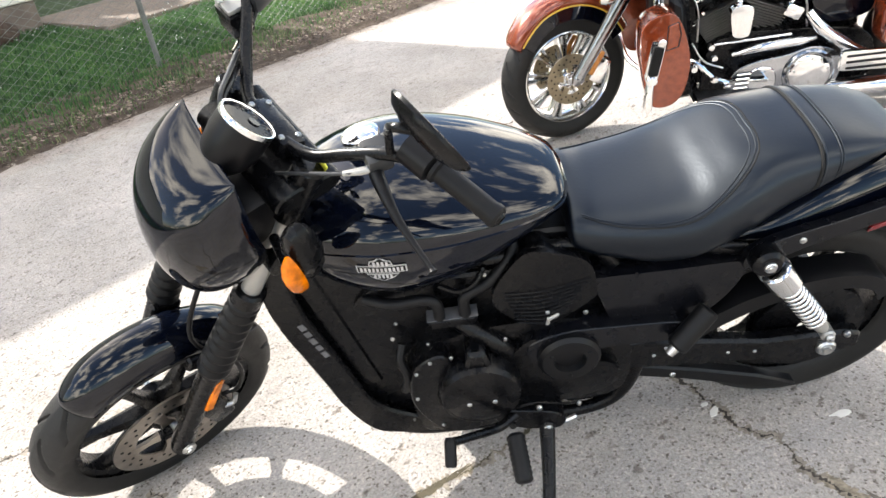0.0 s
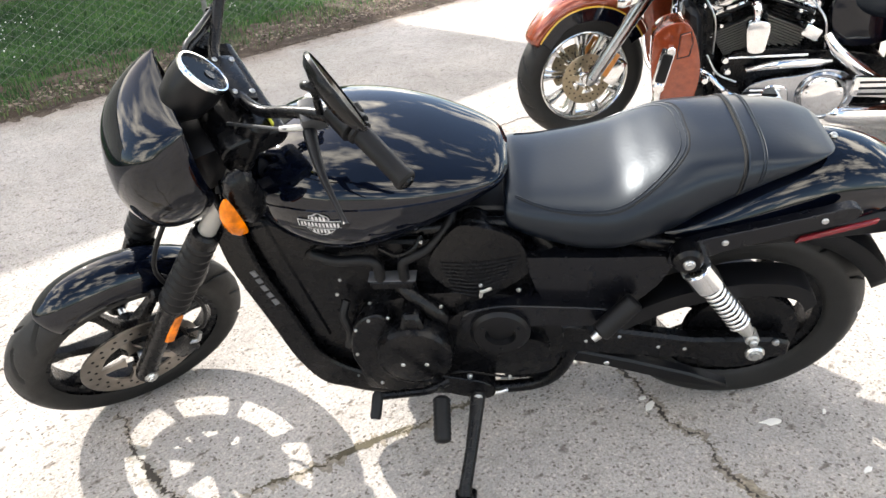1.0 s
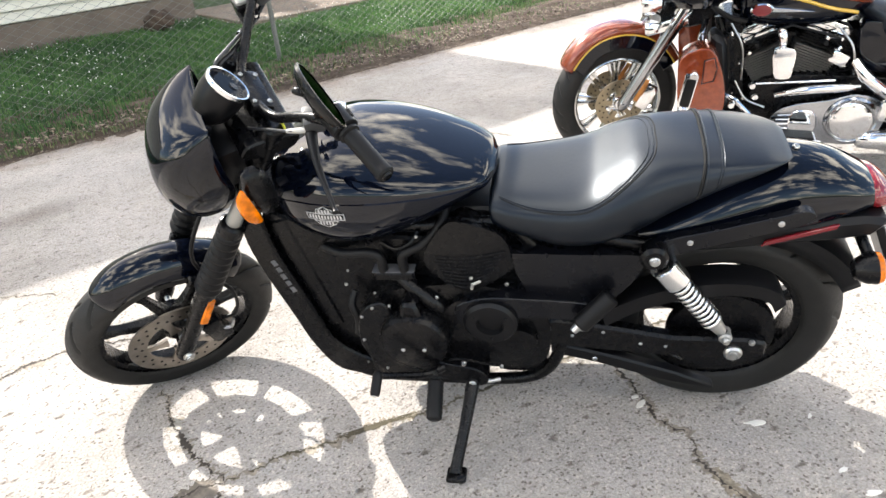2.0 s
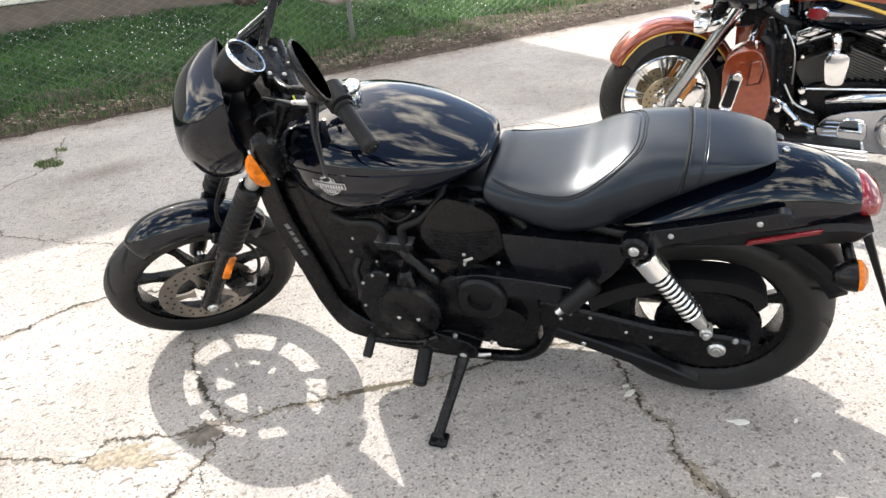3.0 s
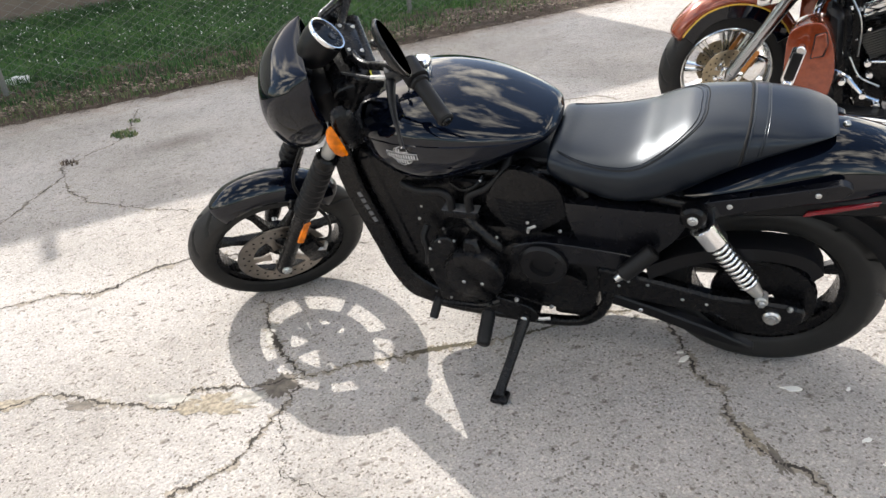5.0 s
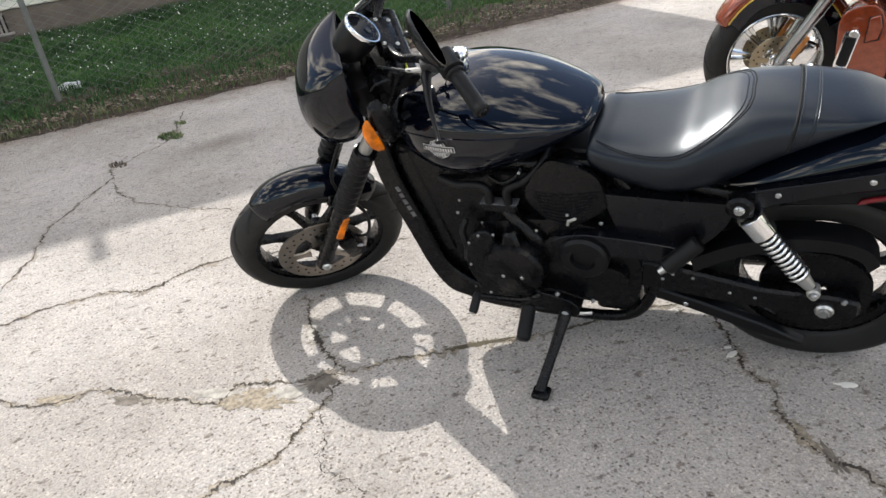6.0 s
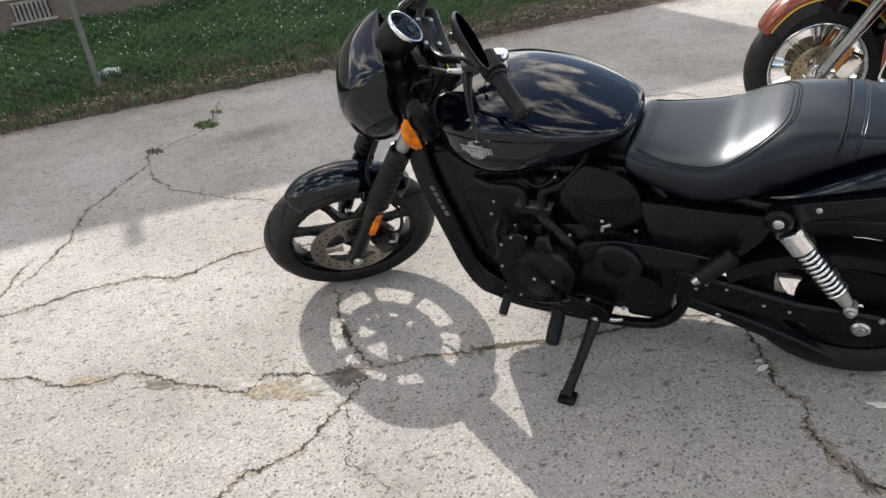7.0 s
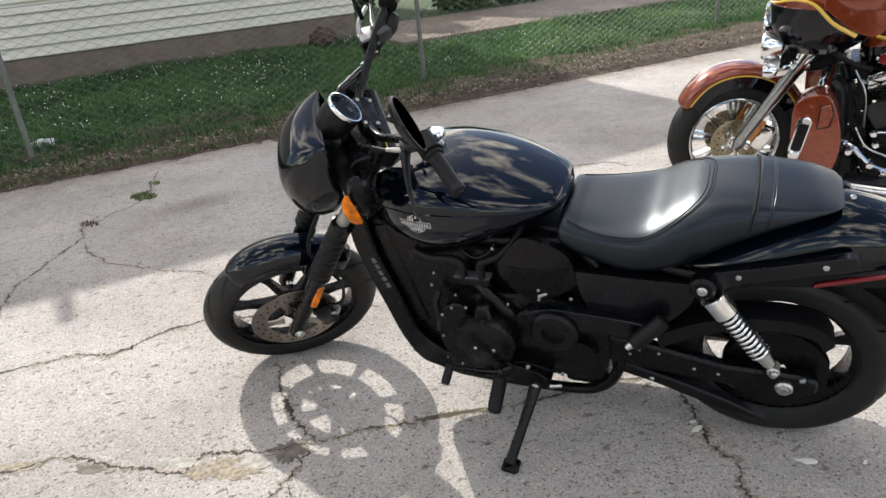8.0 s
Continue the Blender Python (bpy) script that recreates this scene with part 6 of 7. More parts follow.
# dark frame and gearbox bulk behind the engine
part("frame_spine", box((0.10, 0.26, 0.50), (0.535, 0.0, 0.47), 0.02, Matrix.Rotation(-0.12, 4, "Y")), SATIN, TOUR, "black frame and oil cooler")
part("oil_cooler", box((0.10, 0.20, 0.44), (0.485, -0.11, 0.43), 0.02, Matrix.Rotation(-0.10, 4, "Y")), SATIN, TOUR)
part("gearbox", box((0.66, 0.22, 0.40), (0.93, 0.05, 0.45), 0.03), SATIN, TOUR, "black gearbox case")
part("air_cleaner", lathe([(0, 0), (0.08, 0.0), (0.09, 0.03), (0.06, 0.05), (0, 0.05)], 32, (0.80, 0.16, 0.58)), CHROME, TOUR, "chrome air cleaner")
for u, v, w, k in ((0.505, -0.17, 0.655, 0.018), (0.515, -0.15, 0.58, 0.012), (0.545, -0.16, 0.52, 0.010), (0.56, -0.17, 0.625, 0.013), (0.575, -0.16, 0.36, 0.014), (0.52, -0.20, 0.40, 0.012), (0.60, -0.19, 0.31, 0.013), (0.88, -0.17, 0.62, 0.016), (0.93, -0.18, 0.58, 0.014), (0.96, -0.17, 0.50, 0.013), (0.50, -0.22, 0.48, 0.009), (0.565, -0.20, 0.275, 0.010)):
    part("fitting", box((k * 1.1, k, k * 0.8), (u, v, w), k * 0.3, Matrix.Rotation(u * 40, 4, "Y"), 2), CHROME, TOUR)
for p0, p1, p2 in (((0.50, -0.17, 0.70), (0.55, -0.19, 0.60), (0.56, -0.17, 0.45)), ((0.92, -0.16, 0.66), (0.98, -0.18, 0.58), (1.0, -0.17, 0.46)), ((0.53, -0.21, 0.46), (0.58, -0.22, 0.38), (0.66, -0.22, 0.34))):
    part("chrome_line", tube([p0, p1, p2], 0.0045, 8, 16), STEEL, TOUR)

# the front group sits a little further forward on the frame
for ob in list(TOUR.children):
    if ob.name.split(".")[0] in ("lower_fairing", "engine_guard", "highway_peg", "brace_plate", "lower_duct", "cylinder", "rocker_box", "rocker_bolt", "spark_lead", "horn_cover", "fuel_tank"):
        ob.location.x = -0.04
    if ob.name.split(".")[0] == "fork_slider":
        ob.location.x = -0.03


# ---- yard: fence, grass, weeds, debris ----
GALV = worn("galvanised_steel", (0.17, 0.175, 0.16), 0.6, metal=0.35, scale=30, spread=0.1, tint=0.2)


def fence_n(a):
    return 4.03 + 0.0775 * a


fence = thing("fence", "galvanised chain-link fence along the lawn's edge", "fence", YARD)
for a in (-8.1, -4.6, -1.11, 2.35, 6.45, 9.9, 13.4):
    part("post", lathe([(0, -0.02), (0.022, -0.02), (0.022, 1.18), (0.026, 1.185), (0.020, 1.205), (0, 1.212)], 16, (a, fence_n(a) + 0.03, 0), (0, 0, 1)), GALV, fence)
part("tension_wire", rod((-8.1, fence_n(-8.1), 1.15), (13.4, fence_n(13.4), 1.15), 0.003), GALV, fence)


def chain_link(a0, a1, z0, z1, pitch=0.058, r=0.0031):
    """Zig-zag wires that hook into each other."""
    verts, faces = [], []
    steps = int((z1 - z0) / (pitch * 0.5)) + 1
    for k in range(int((a1 - a0) / pitch)):
        for flip in (0,):
            base = len(verts)
            for j in range(steps):
                side = 1 if (j + k) % 2 else -1
                a = a0 + k * pitch + side * pitch * 0.5
                z = z0 + j * pitch * 0.5
                n = fence_n(a) + 0.002 * side
                for q in range(3):
                    ang = 2.094 * q
                    verts.append((a + r * math.cos(ang), n + r * math.sin(ang), z))
            for j in range(steps - 1):
                for q in range(3):
                    p = base + 3 * j
                    faces.append((p + q, p + (q + 1) % 3, p + 3 + (q + 1) % 3, p + 3 + q))
    me = bpy.data.meshes.new("mesh")
    me.from_pydata(verts, [], faces)
    me.materials.append(GALV)
    return me


ob = new("wire_mesh", chain_link(-8.0, 13.3, 0.03, 1.15))
ob.parent = fence
tagged(ob, "diamond chain-link wire")


def leafy(name, dark, mid, light, rough=0.6, through_leaf=0.0, patchy=False):
    m = material(name, mid, rough)
    t, b, co = nodes_of(m)
    g = t.nodes.new("ShaderNodeNewGeometry")
    tone = ramp(t, g.outputs["Random Per Island"], [(0.0, dark), (0.5, mid), (1.0, light)])
    if patchy:
        tone = mix(t, 1.0, tone, ramp(t, noise_tex(t, co, 1.1, 3), [(0.32, (0.60, 0.66, 0.60)), (0.68, (1.30, 1.22, 1.0))]), "MULTIPLY")
        tone = mix(t, 1.0, tone, ramp(t, noise_tex(t, co, 7.0, 4), [(0.30, (0.55, 0.60, 0.55)), (0.52, (1, 1, 1)), (0.75, (1.35, 1.25, 1.1))]), "MULTIPLY")
    t.links.new(tone, b.inputs["Base Color"])
    thin = t.nodes.new("ShaderNodeBsdfTranslucent")
    both = t.nodes.new("ShaderNodeMixShader")
    both.inputs[0].default_value = through_leaf
    t.links.new(b.inputs["Base Color"].links[0].from_socket, thin.inputs["Color"])
    t.links.new(b.outputs[0], both.inputs[1])
    t.links.new(thin.outputs[0], both.inputs[2])
    t.links.new(both.outputs[0], t.nodes["Material Output"].inputs["Surface"])
    return m


BLADE = leafy("grass_blade", (0.028, 0.085, 0.026), (0.058, 0.158, 0.048), (0.13, 0.23, 0.085), 0.6, 0.4, True)
WEED = leafy("weed_leaf", (0.07, 0.11, 0.045), (0.13, 0.19, 0.075), (0.26, 0.25, 0.13), 0.6, 0.4)
STRAW = leafy("dead_leaf", (0.045, 0.030, 0.021), (0.10, 0.068, 0.05), (0.36, 0.29, 0.22), 0.85)
PETAL = leafy("clover_flower", (0.55, 0.55, 0.50), (0.72, 0.72, 0.66), (0.82, 0.82, 0.78))


def scatter_mesh(name, verts, faces, mat, label, category):
    me = bpy.data.meshes.new(name)
    me.from_pydata(verts, [], faces)
    me.materials.append(mat)
    ob = new(name, me)
    ob.matrix_world = YARD
    return tagged(ob, label, category, kind="stuff")


def lawn_z(a, n):
    return 0.035 + 0.03 * noise.noise((a * 1.3, n * 1.3, 3.1))


rng = np.random.default_rng(7)


def blades(count, pick, long0, long1, wide):
    verts, faces = [], []
    for _ in range(count):
        a, n, z, k = pick()
        h = rng.uniform(long0, long1) * k
        th, lean = rng.uniform(0, 6.283), rng.uniform(0.1, 0.75)
        dx, dy = math.cos(th), math.sin(th)
        w = wide * rng.uniform(0.7, 1.3)
        px, py = -dy * w / 2, dx * w / 2
        i = len(verts)
        verts += [(a - px, n - py, z), (a + px, n + py, z), (a + dx * h * lean * 0.35 + px * 0.8, n + dy * h * lean * 0.35 + py * 0.8, z + h * 0.62), (a + dx * h * lean * 0.35 - px * 0.8, n + dy * h * lean * 0.35 - py * 0.8, z + h * 0.62), (a + dx * h * lean, n + dy * h * lean, z + h * (1 - 0.25 * lean))]
        faces += [(i, i + 1, i + 2, i + 3), (i + 3, i + 2, i + 4)]
    return verts, faces


def on_lawn():
    while True:
        a, n = rng.uniform(-6.5, 11.5), rng.uniform(3.36, 8.3)
        if a > 3.1 and n > 6.75:
            continue
        edge = 3.60 + 0.02 * a + min(0.42, 0.10 * max(0.0, a - 0.5)) + 0.16 * noise.noise((a * 0.9, 0.3, 7.7)) + 0.10 * noise.noise((a * 3.1, n * 3, 2.2))
        if rng.random() > 0.04 + 0.96 * min(1.0, max(0.0, (n - edge + 0.10) / 0.35)):
            continue
        return a, n, max(lawn_z(a, n) - 0.01, 0.040 if n < 4.5 else 0.0) if n > 3.5 else 0.02, (1.0 + 0.6 * noise.noise((a * 0.8, n * 0.8, 1.0)) + 0.7 * noise.noise((a * 4.5, n * 4.5, 4.0))) * (0.6 + 0.4 * min(1.0, max(0.0, n - edge) * 1.5))


scatter_mesh("grass", *blades(170000, on_lawn, 0.035, 0.10, 0.0065), BLADE, "uneven dark green lawn grass", "grass")


def on_edge():
    a = rng.uniform(-6.5, 11.5)
    c = noise.noise((a * 1.7, 4.2, 0.0))
    n = 3.52 + 0.02 * a + min(0.4, 0.09 * max(0.0, a - 0.5)) + 0.13 * rng.normal() + 0.08 * c
    n = max(n, 3.33)
    return a, n, 0.02, 0.5 + 0.8 * max(0.0, c + 0.2)


scatter_mesh("edge_weeds", *blades(9000, on_edge, 0.02, 0.10, 0.009), WEED, "ragged weeds along the soil strip", "weeds")


def flakes(count, pick, s0, s1, curl=0.4):
    verts, faces = [], []
    for _ in range(count):
        a, n, z = pick()
        s, th = rng.uniform(s0, s1), rng.uniform(0, 6.283)
        c, d = math.cos(th) * s, math.sin(th) * s
        u = rng.uniform(0.0, curl) * s
        i = len(verts)
        verts += [(a - c, n - d, z + u), (a + d * 0.5, n - c * 0.5, z + 0.004), (a + c, n + d, z + u * rng.random()), (a - d * 0.5, n + c * 0.5, z + u)]
        faces += [(i, i + 1, i + 2, i + 3)]
    return verts, faces


def on_soil():
    a = rng.uniform(-6.5, 11.5)
    n = 3.34 + abs(rng.normal()) * 0.34
    return a, n, (0.045 if n > 3.36 else 0.003) + 0.01 * rng.random()


scatter_mesh("leaf_litter", *flakes(22000, on_soil, 0.004, 0.021, 0.9), STRAW, "dead leaves and twigs on bare soil", "leaf litter")


def on_slab_edge():
    a = rng.uniform(-6.5, 8.5)
    n = 3.36 - abs(rng.normal()) * 0.12 * (0.6 + max(0.0, 1.5 * noise.noise((a * 1.4, 0.6, 8.0))))
    return a, n, 0.003 + 0.006 * rng.random()


scatter_mesh("soil_crumbs", *flakes(3200, on_slab_edge, 0.003, 0.012, 0.7), STRAW, "soil crumbs and leaf bits strewn on the slab's edge", "debris")


def flowers(count):
    verts, faces = [], []
    for _ in range(count):
        while True:
            a, n = rng.uniform(-5, 4.5), rng.uniform(4.5, 8.1)
            if noise.noise((a * 0.7, n * 0.7, 5.0)) > -0.12 and not (a > 3.1 and n > 7.2):
                break
        z, r = lawn_z(a, n) + rng.uniform(0.06, 0.11), rng.uniform(0.005, 0.009)
        i = len(verts)
        verts += [(a + r, n, z), (a, n + r, z), (a - r, n, z), (a, n - r, z), (a, n, z + r), (a, n, z - r)]
        faces += [(i, i + 1, i + 4), (i + 1, i + 2, i + 4), (i + 2, i + 3, i + 4), (i + 3, i, i + 4), (i + 1, i, i + 5), (i + 2, i + 1, i + 5), (i + 3, i + 2, i + 5), (i, i + 3, i + 5)]
    return verts, faces


scatter_mesh("clover_flowers", *flowers(520), PETAL, "small white clover flowers in the lawn", "flowers")


def clump(name, x, y, count, spread, h0, h1, wide, label, z=0.0, mat=None):
    """A tuft of leaves round one root."""
    def pick():
        r, th = spread * math.sqrt(rng.random()), rng.uniform(0, 6.283)
        return x + r * math.cos(th) * 1.6, y + r * math.sin(th), z, 1.0
    v, f = blades(count, pick, h0, h1, wide)
    me = bpy.data.meshes.new(name)
    me.from_pydata(v, [], f)
    me.materials.append(mat or WEED)
    return tagged(new(name, me), label, "weed")


clump("weed", -2.13, 1.36, 150, 0.06, 0.010, 0.035, 0.011, "small green weed growing in a crack")
clump("weed", -2.27, 1.60, 30, 0.035, 0.010, 0.025, 0.010, "small green weed growing in a crack")
clump("weed", -2.10, 0.90, 40, 0.04, 0.01, 0.03, 0.009, "small green weed growing in a crack", 0.0, STRAW)

# shrubs behind the walk and a stump at the house
# Heights set by the shade they throw; the last two are unseen additions.
for a, n, s, top in ((5.95, 10.35, 0.85, 3.55), (7.15, 10.3, 0.80, 3.2), (3.75, 12.6, 0.75, 4.9), (4.6, 12.7, 0.6, 4.1)):
    v, f = [], []
    for _ in range(9000):
        d = Vector(rng.normal(size=3)).normalized() * s * (0.55 + 0.45 * rng.random() ** 0.5)
        d.x *= 1.0 + 0.25 * noise.noise(d * 2)
        p = yard(a, n, top * 0.45) + Vector((d.x, d.y, d.z / s * top * 0.55))
        if p.z < 0.02:
            continue
        e1, e2 = Vector(rng.normal(size=3)).normalized() * 0.075, Vector(rng.normal(size=3)).normalized() * 0.045
        i = len(v)
        v += [tuple(p - e1), tuple(p + e2), tuple(p + e1), tuple(p - e2)]
        f.append((i, i + 1, i + 2, i + 3))
    me = bpy.data.meshes.new("shrub")
    me.from_pydata(v, [], f)
    me.materials.append(BLADE)
    tagged(new("shrub", me), "dark green leafy shrub behind the walk, sized for its shade", "shrub", "shrubs")
bm = bmesh.new()
bmesh.ops.create_icosphere(bm, subdivisions=4, radius=1.0)
for v in bm.verts:
    k = 1 + 0.18 * noise.noise(v.co * 2.1) + 0.07 * noise.noise(v.co * 6)
    v.co = Vector((v.co.x * 0.20 * k, v.co.y * 0.16 * k, v.co.z * 0.17 * k))
BARK = worn("weathered_bark", (0.055, 0.036, 0.024), 0.9, scale=30, grain=0.6, grain_scale=60, tint=0.4)
solid("stump", bm, BARK, "dark brown weathered stump against the foundation", "stump", Matrix.Translation(yard(2.45, 7.92, 0.13)))

# crumpled paper by the fence
bm = bmesh.new()
bmesh.ops.create_icosphere(bm, subdivisions=3, radius=1.0)
for v in bm.verts:
    k = 0.75 + 0.55 * abs(noise.noise(v.co * 2.6)) + 0.25 * noise.noise(v.co * 7)
    v.co = Vector((v.co.x * 0.10 * k, v.co.y * 0.055 * k, v.co.z * 0.040 * k))
PAPER = worn("white_paper", (0.72, 0.73, 0.74), 0.7, scale=40, tint=0.1)
solid("litter", bm, PAPER, "crumpled white paper litter lying by the fence", "litter", pose(-3.96, 2.18, 0.075, 0, 0, 35), crease=20)

# ---- cracks, patches and chips in the drive ----
CRACK = worn("crack_dirt", (0.050, 0.041, 0.033), 0.95, scale=90, grain=0.6, grain_scale=150, tint=0.45)
MOSS = worn("mossy_dirt", (0.085, 0.072, 0.045), 0.95, scale=50, grain=0.6, grain_scale=150, tint=0.45)
RUST = worn("brown_patch", (0.26, 0.22, 0.165), 0.95, scale=420, grain=0.9, grain_scale=90, tint=0.55)


EARTH = worn("earthy_lip", (0.27, 0.235, 0.19), 0.95, scale=260, grain=1.0, grain_scale=130, tint=0.5)
SPALL = worn("spalled_concrete", (0.34, 0.32, 0.285), 0.95, scale=220, grain=1.0, grain_scale=110, tint=0.4)
DIRT = worn("dark_dirt", (0.15, 0.128, 0.105), 0.95, scale=200, grain=0.9, grain_scale=120, tint=0.5)
LINES = []


def crack(points, wide, seed, mat=None, label="dirt-filled crack in the concrete drive", lips=True):
    """A ragged dirt-filled gap along a line on the ground, with crumbled lips."""
    n = 90 * (len(points) - 1)
    p = curve([(x, y, 0) for x, y in points], n)
    core, lip = [], []
    for k, q in enumerate(p):
        d = Vector(p[min(k + 1, n - 1)] - p[max(k - 1, 0)]).normalized()
        side = Vector((-d.y, d.x, 0))
        if k % 3 == 0:
            LINES.append((q[0], q[1], wide))
        at = lambda f, z: noise.noise((q[0] * f, q[1] * f, seed + z))
        wob = 0.020 * at(9, 0) + 0.014 * at(38, 5) + 0.007 * at(110, 2) + 0.003 * at(260, 4)
        end = min(1.0, 0.2 + k / 20, 0.2 + (n - 1 - k) / 20)
        w = 0.62 * wide * (0.30 + 2.0 * abs(at(8, 9)) + 1.2 * at(47, 0) + 1.3 * at(160, 3) + 0.8 * at(330, 6))
        w = max(w, wide * 0.07) * end
        c = Vector(q) + side * wob
        core.append([c - side * w / 2 + Vector((0, 0, 0.0021)), c + Vector((0, 0, 0.0026)), c + side * w / 2 + Vector((0, 0, 0.0021))])
        a, b = (max(0.05, 0.35 + 2.2 * at(14, z) + 1.4 * at(60, z) + 1.0 * at(170, z)) * wide * end for z in (21, 33))
        lip.append([c - side * (w / 2 + a) + Vector((0, 0, 0.0006)), c + Vector((0, 0, 0.0016)), c + side * (w / 2 + b) + Vector((0, 0, 0.0006))])
    ob = solid("crack", rings(core, closed=False), mat or CRACK, label, "crack", kind="structure")
    if lips:
        part("lip", rings(lip, closed=False), EARTH, ob, "crumbled earthy lip")
    return ob


crack([(-1.35, -0.68), (-1.27, -0.60), (-1.14, -0.42), (-0.98, -0.27), (-0.80, -0.18), (-0.76, -0.07), (-0.62, 0.10), (-0.35, 0.22), (0.05, 0.40)], 0.015, 1)
crack([(-0.13, -0.08), (-0.02, -0.22), (0.10, -0.34), (0.25, -0.44)], 0.017, 2)
crack([(0.25, -0.44), (0.06, -0.54), (-0.06, -0.58), (-0.08, -0.68), (-0.45, -0.72), (-0.66, -0.85), (-0.86, -0.88), (-1.3, -1.1)], 0.012, 3)
crack([(0.25, -0.44), (0.41, -0.31), (0.59, -0.20), (0.72, -0.14), (0.90, -0.01), (1.25, 0.24), (1.7, 0.55)], 0.013, 4, MOSS)
crack([(0.26, -0.47), (0.26, -0.60), (0.25, -0.77), (0.20, -0.88), (0.15, -0.99), (0.10, -1.4)], 0.013, 5)
crack([(1.13, 0.30), (1.25, 0.10), (1.34, -0.10), (1.42, -0.20), (1.46, -0.31), (1.54, -0.41), (1.62, -0.45), (1.85, -0.72)], 0.012, 6)
crack([(-2.45, 1.85), (-2.31, 1.64), (-2.10, 1.28), (-2.10, 0.86), (-1.98, 0.71), (-1.80, 0.17), (-1.58, -0.13), (-1.44, -0.48)], 0.011, 7)
crack([(-1.93, 0.68), (-1.61, 0.51), (-1.31, 0.48), (-0.92, 0.49)], 0.009, 8)
crack([(0.27, -0.60), (0.36, -0.74), (0.42, -0.80), (0.55, -0.83)], 0.005, 12, None, "hairline crack in the concrete drive", False)
crack([(-1.60, -0.30), (-1.40, -0.62), (-1.34, -0.70)], 0.008, 13)
crack([(0.70, 1.80), (0.80, 1.91), (0.94, 2.09), (1.15, 2.24), (1.5, 2.5)], 0.011, 9)
crack([(0.30, 2.15), (0.42, 2.28), (0.60, 2.36), (0.75, 2.33)], 0.009, 10)


def patch(x, y, rx, ry, rot, seed, mat, label):
    bm = bmesh.new()
    c = bm.verts.new((0, 0, 0.0019))
    ring = []
    for k in range(260):
        a = 2 * math.pi * k / 260
        r = 1 + 0.55 * noise.noise((math.cos(a) * 1.9, math.sin(a) * 1.9, seed)) + 0.40 * noise.noise((math.cos(a) * 6, math.sin(a) * 6, seed)) + 0.16 * noise.noise((math.cos(a) * 15, math.sin(a) * 15, seed)) + 0.08 * noise.noise((math.cos(a) * 45, math.sin(a) * 45, seed))
        ring.append(bm.verts.new((rx * r * math.cos(a), ry * r * math.sin(a), 0.0013)))
    for k in range(260):
        bm.faces.new((c, ring[k], ring[(k + 1) % 260]))
    return solid("patch", bm, mat, label, "patch", pose(x, y, 0, 0, 0, rot), kind="structure")


patch(0.04, -0.62, 0.13, 0.045, 18, 3.3, RUST, "brown crumbled patch at a crack")
patch(0.190, -0.495, 0.065, 0.045, 60, 8.1, DIRT, "brown crumbled patch at a crack")
patch(-0.60, -0.80, 0.06, 0.025, 20, 6.6, RUST, "brown crumbled patch at a crack")
patch(1.50, -0.36, 0.05, 0.022, -55, 7.2, RUST, "brown crumbled patch at a crack")
patch(0.60, -0.20, 0.10, 0.012, 30, 9.2, MOSS, "brown crumbled patch at a crack")
patch(0.02, -0.27, 0.075, 0.022, -50, 4.4, SPALL, "pale spalled patch in the concrete")
patch(0.12, -0.57, 0.085, 0.028, 25, 5.9, SPALL, "pale spalled patch in the concrete")
patch(-0.10, -0.63, 0.07, 0.020, 12, 2.7, SPALL, "pale spalled patch in the concrete")
patch(0.075, -0.600, 0.030, 0.016, 40, 12.2, SPALL, "pale spalled patch in the concrete")
patch(0.00, -0.635, 0.022, 0.010, 5, 13.7, SPALL, "pale spalled patch in the concrete")
patch(0.155, -0.555, 0.040, 0.018, 55, 14.1, SPALL, "pale spalled patch in the concrete")
patch(1.56, -0.42, 0.05, 0.016, -60, 1.3, DIRT, "dark dirt patch at a crack")
patch(-0.36, -0.735, 0.05, 0.020, 5, 6.1, DIRT, "dark dirt patch at a crack")
patch(-2.20, 1.44, 0.06, 0.022, 60, 3.9, DIRT, "dark dirt patch at a crack")

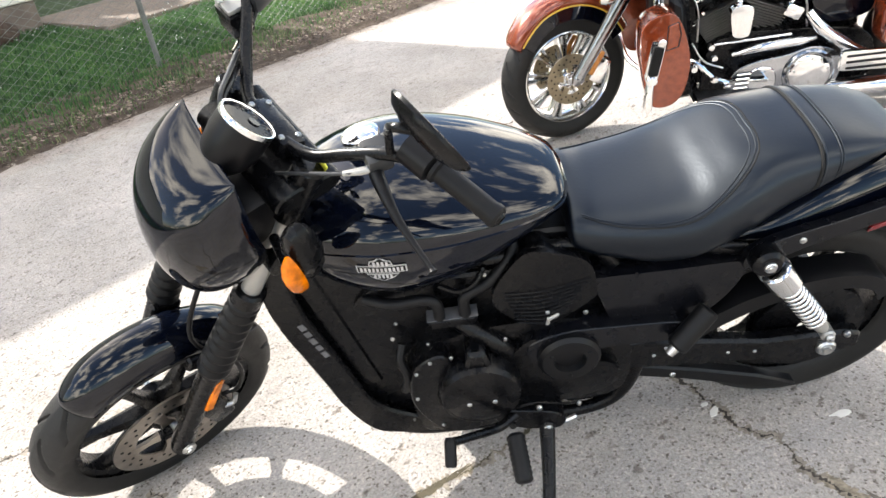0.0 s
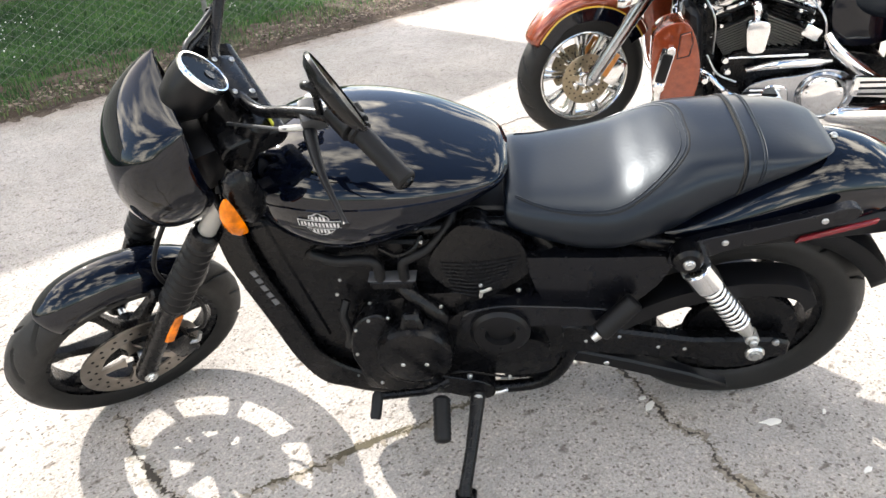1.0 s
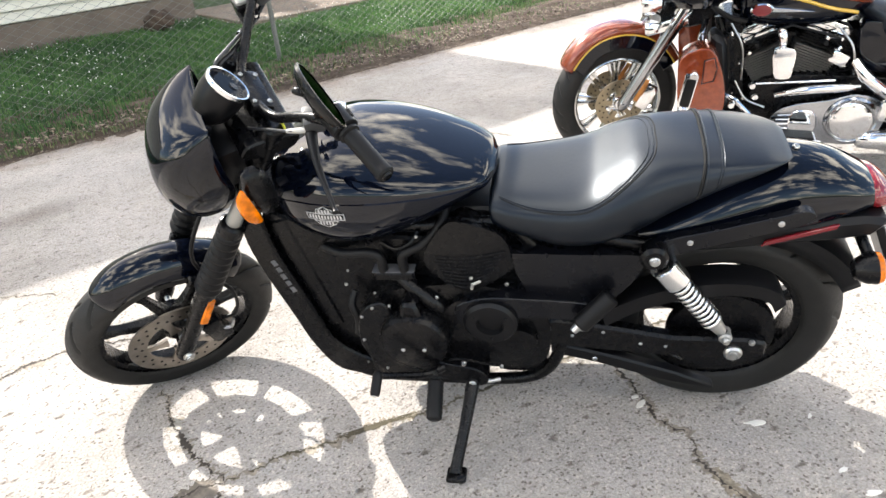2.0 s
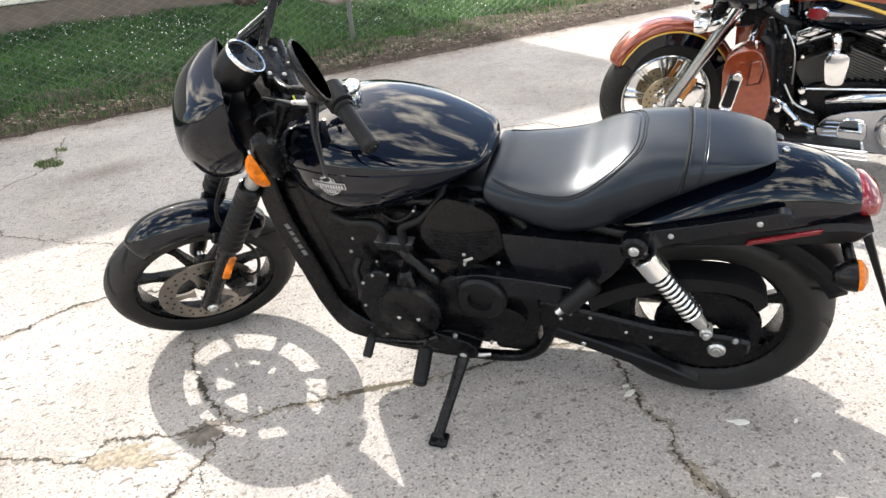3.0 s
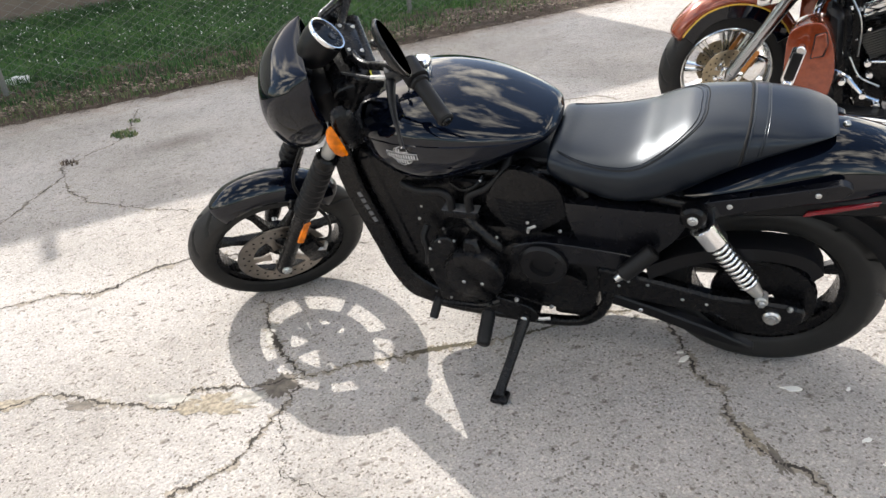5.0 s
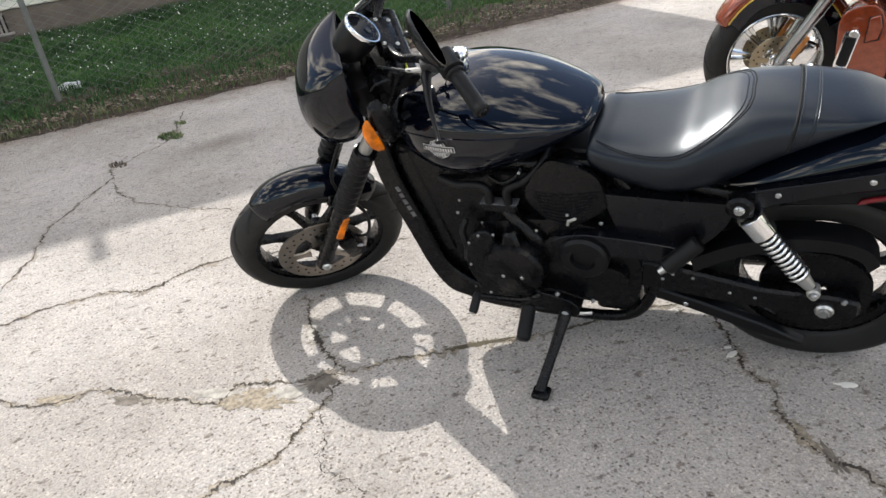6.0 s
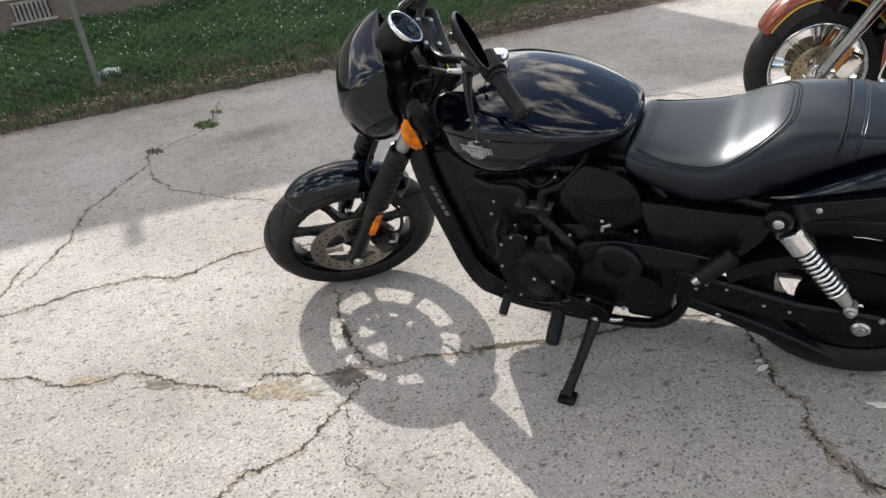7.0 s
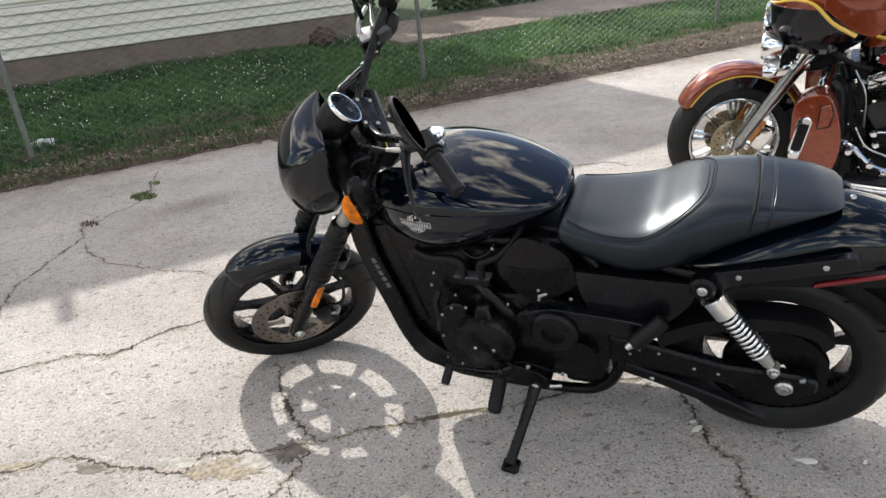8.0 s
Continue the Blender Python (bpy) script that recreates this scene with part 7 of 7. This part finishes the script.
CHIP = worn("pale_chip", (0.80, 0.78, 0.73), 0.8, scale=60, tint=0.1)
for k, (x, y, s, r) in enumerate(((1.314, -0.073, 0.020, 60), (1.300, -0.045, 0.011, 20), (1.599, -0.135, 0.023, 10), (1.735, -0.10, 0.009, 70), (1.76, -0.29, 0.013, 40), (1.80, -0.36, 0.018, 15), (0.93, 0.02, 0.010, 30))):
    bm = bmesh.new()
    pts = [bm.verts.new((s * (1 + 0.8 * noise.noise((math.cos(a) * 2, math.sin(a) * 2, k * 3.1))) * math.cos(a), 0.45 * s * (1 + 0.4 * noise.noise((math.cos(a) * 2, k, math.sin(a)))) * math.sin(a), 0.003)) for a in np.linspace(0, 6.283, 14)[:-1]]
    bm.faces.new(pts)
    ext = bmesh.ops.extrude_face_region(bm, geom=list(bm.faces))
    for v in ext["geom"]:
        if isinstance(v, bmesh.types.BMVert):
            v.co.z = 0.0
    solid("chip", bm, CHIP, "pale flake of stone lying on the drive", "stone chip", pose(x, y, 0.001, 0, 0, r), "stone chips")


# crumbs along the cracks and loose grit over the drive
def pebbles(name, spots, s0, s1, mat, label):
    verts, faces = [], []
    for x, y in spots:
        k, th = rng.uniform(s0, s1), rng.uniform(0, 6.283)
        i = len(verts)
        for j in range(5):
            q = k * rng.uniform(0.6, 1.25)
            verts.append((x + q * math.cos(th + j * 1.257), y + q * math.sin(th + j * 1.257) * 0.75, 0.0))
        verts.append((x + k * rng.uniform(-0.3, 0.3), y + k * rng.uniform(-0.3, 0.3), k * rng.uniform(0.45, 0.85)))
        faces += [(i + j, i + (j + 1) % 5, i + 5) for j in range(5)]
    me = bpy.data.meshes.new(name)
    me.from_pydata(verts, [], faces)
    me.materials.append(mat)
    return tagged(new(name, me), label, "gravel", kind="stuff")


PEBBLE = leafy("grit_stone", (0.10, 0.085, 0.07), (0.36, 0.34, 0.31), (0.62, 0.60, 0.56), 0.9)
CRUMB = leafy("crumbled_dirt", (0.11, 0.09, 0.07), (0.27, 0.24, 0.20), (0.45, 0.42, 0.38), 0.95)
spots = []
for x, y, wide in LINES:
    for _ in range(3):
        if rng.random() < 0.40:
            spots.append((x + rng.normal() * (0.010 + wide), y + rng.normal() * (0.010 + wide)))
pebbles("crack_crumbs", spots, 0.0010, 0.0045, CRUMB, "crumbled dirt and chips along the cracks")
spots = [(rng.uniform(-3.2, 2.4), rng.uniform(-1.6, 2.6)) for _ in range(5000)]
pebbles("grit", spots, 0.0012, 0.0042, PEBBLE, "loose grit scattered over the concrete drive")
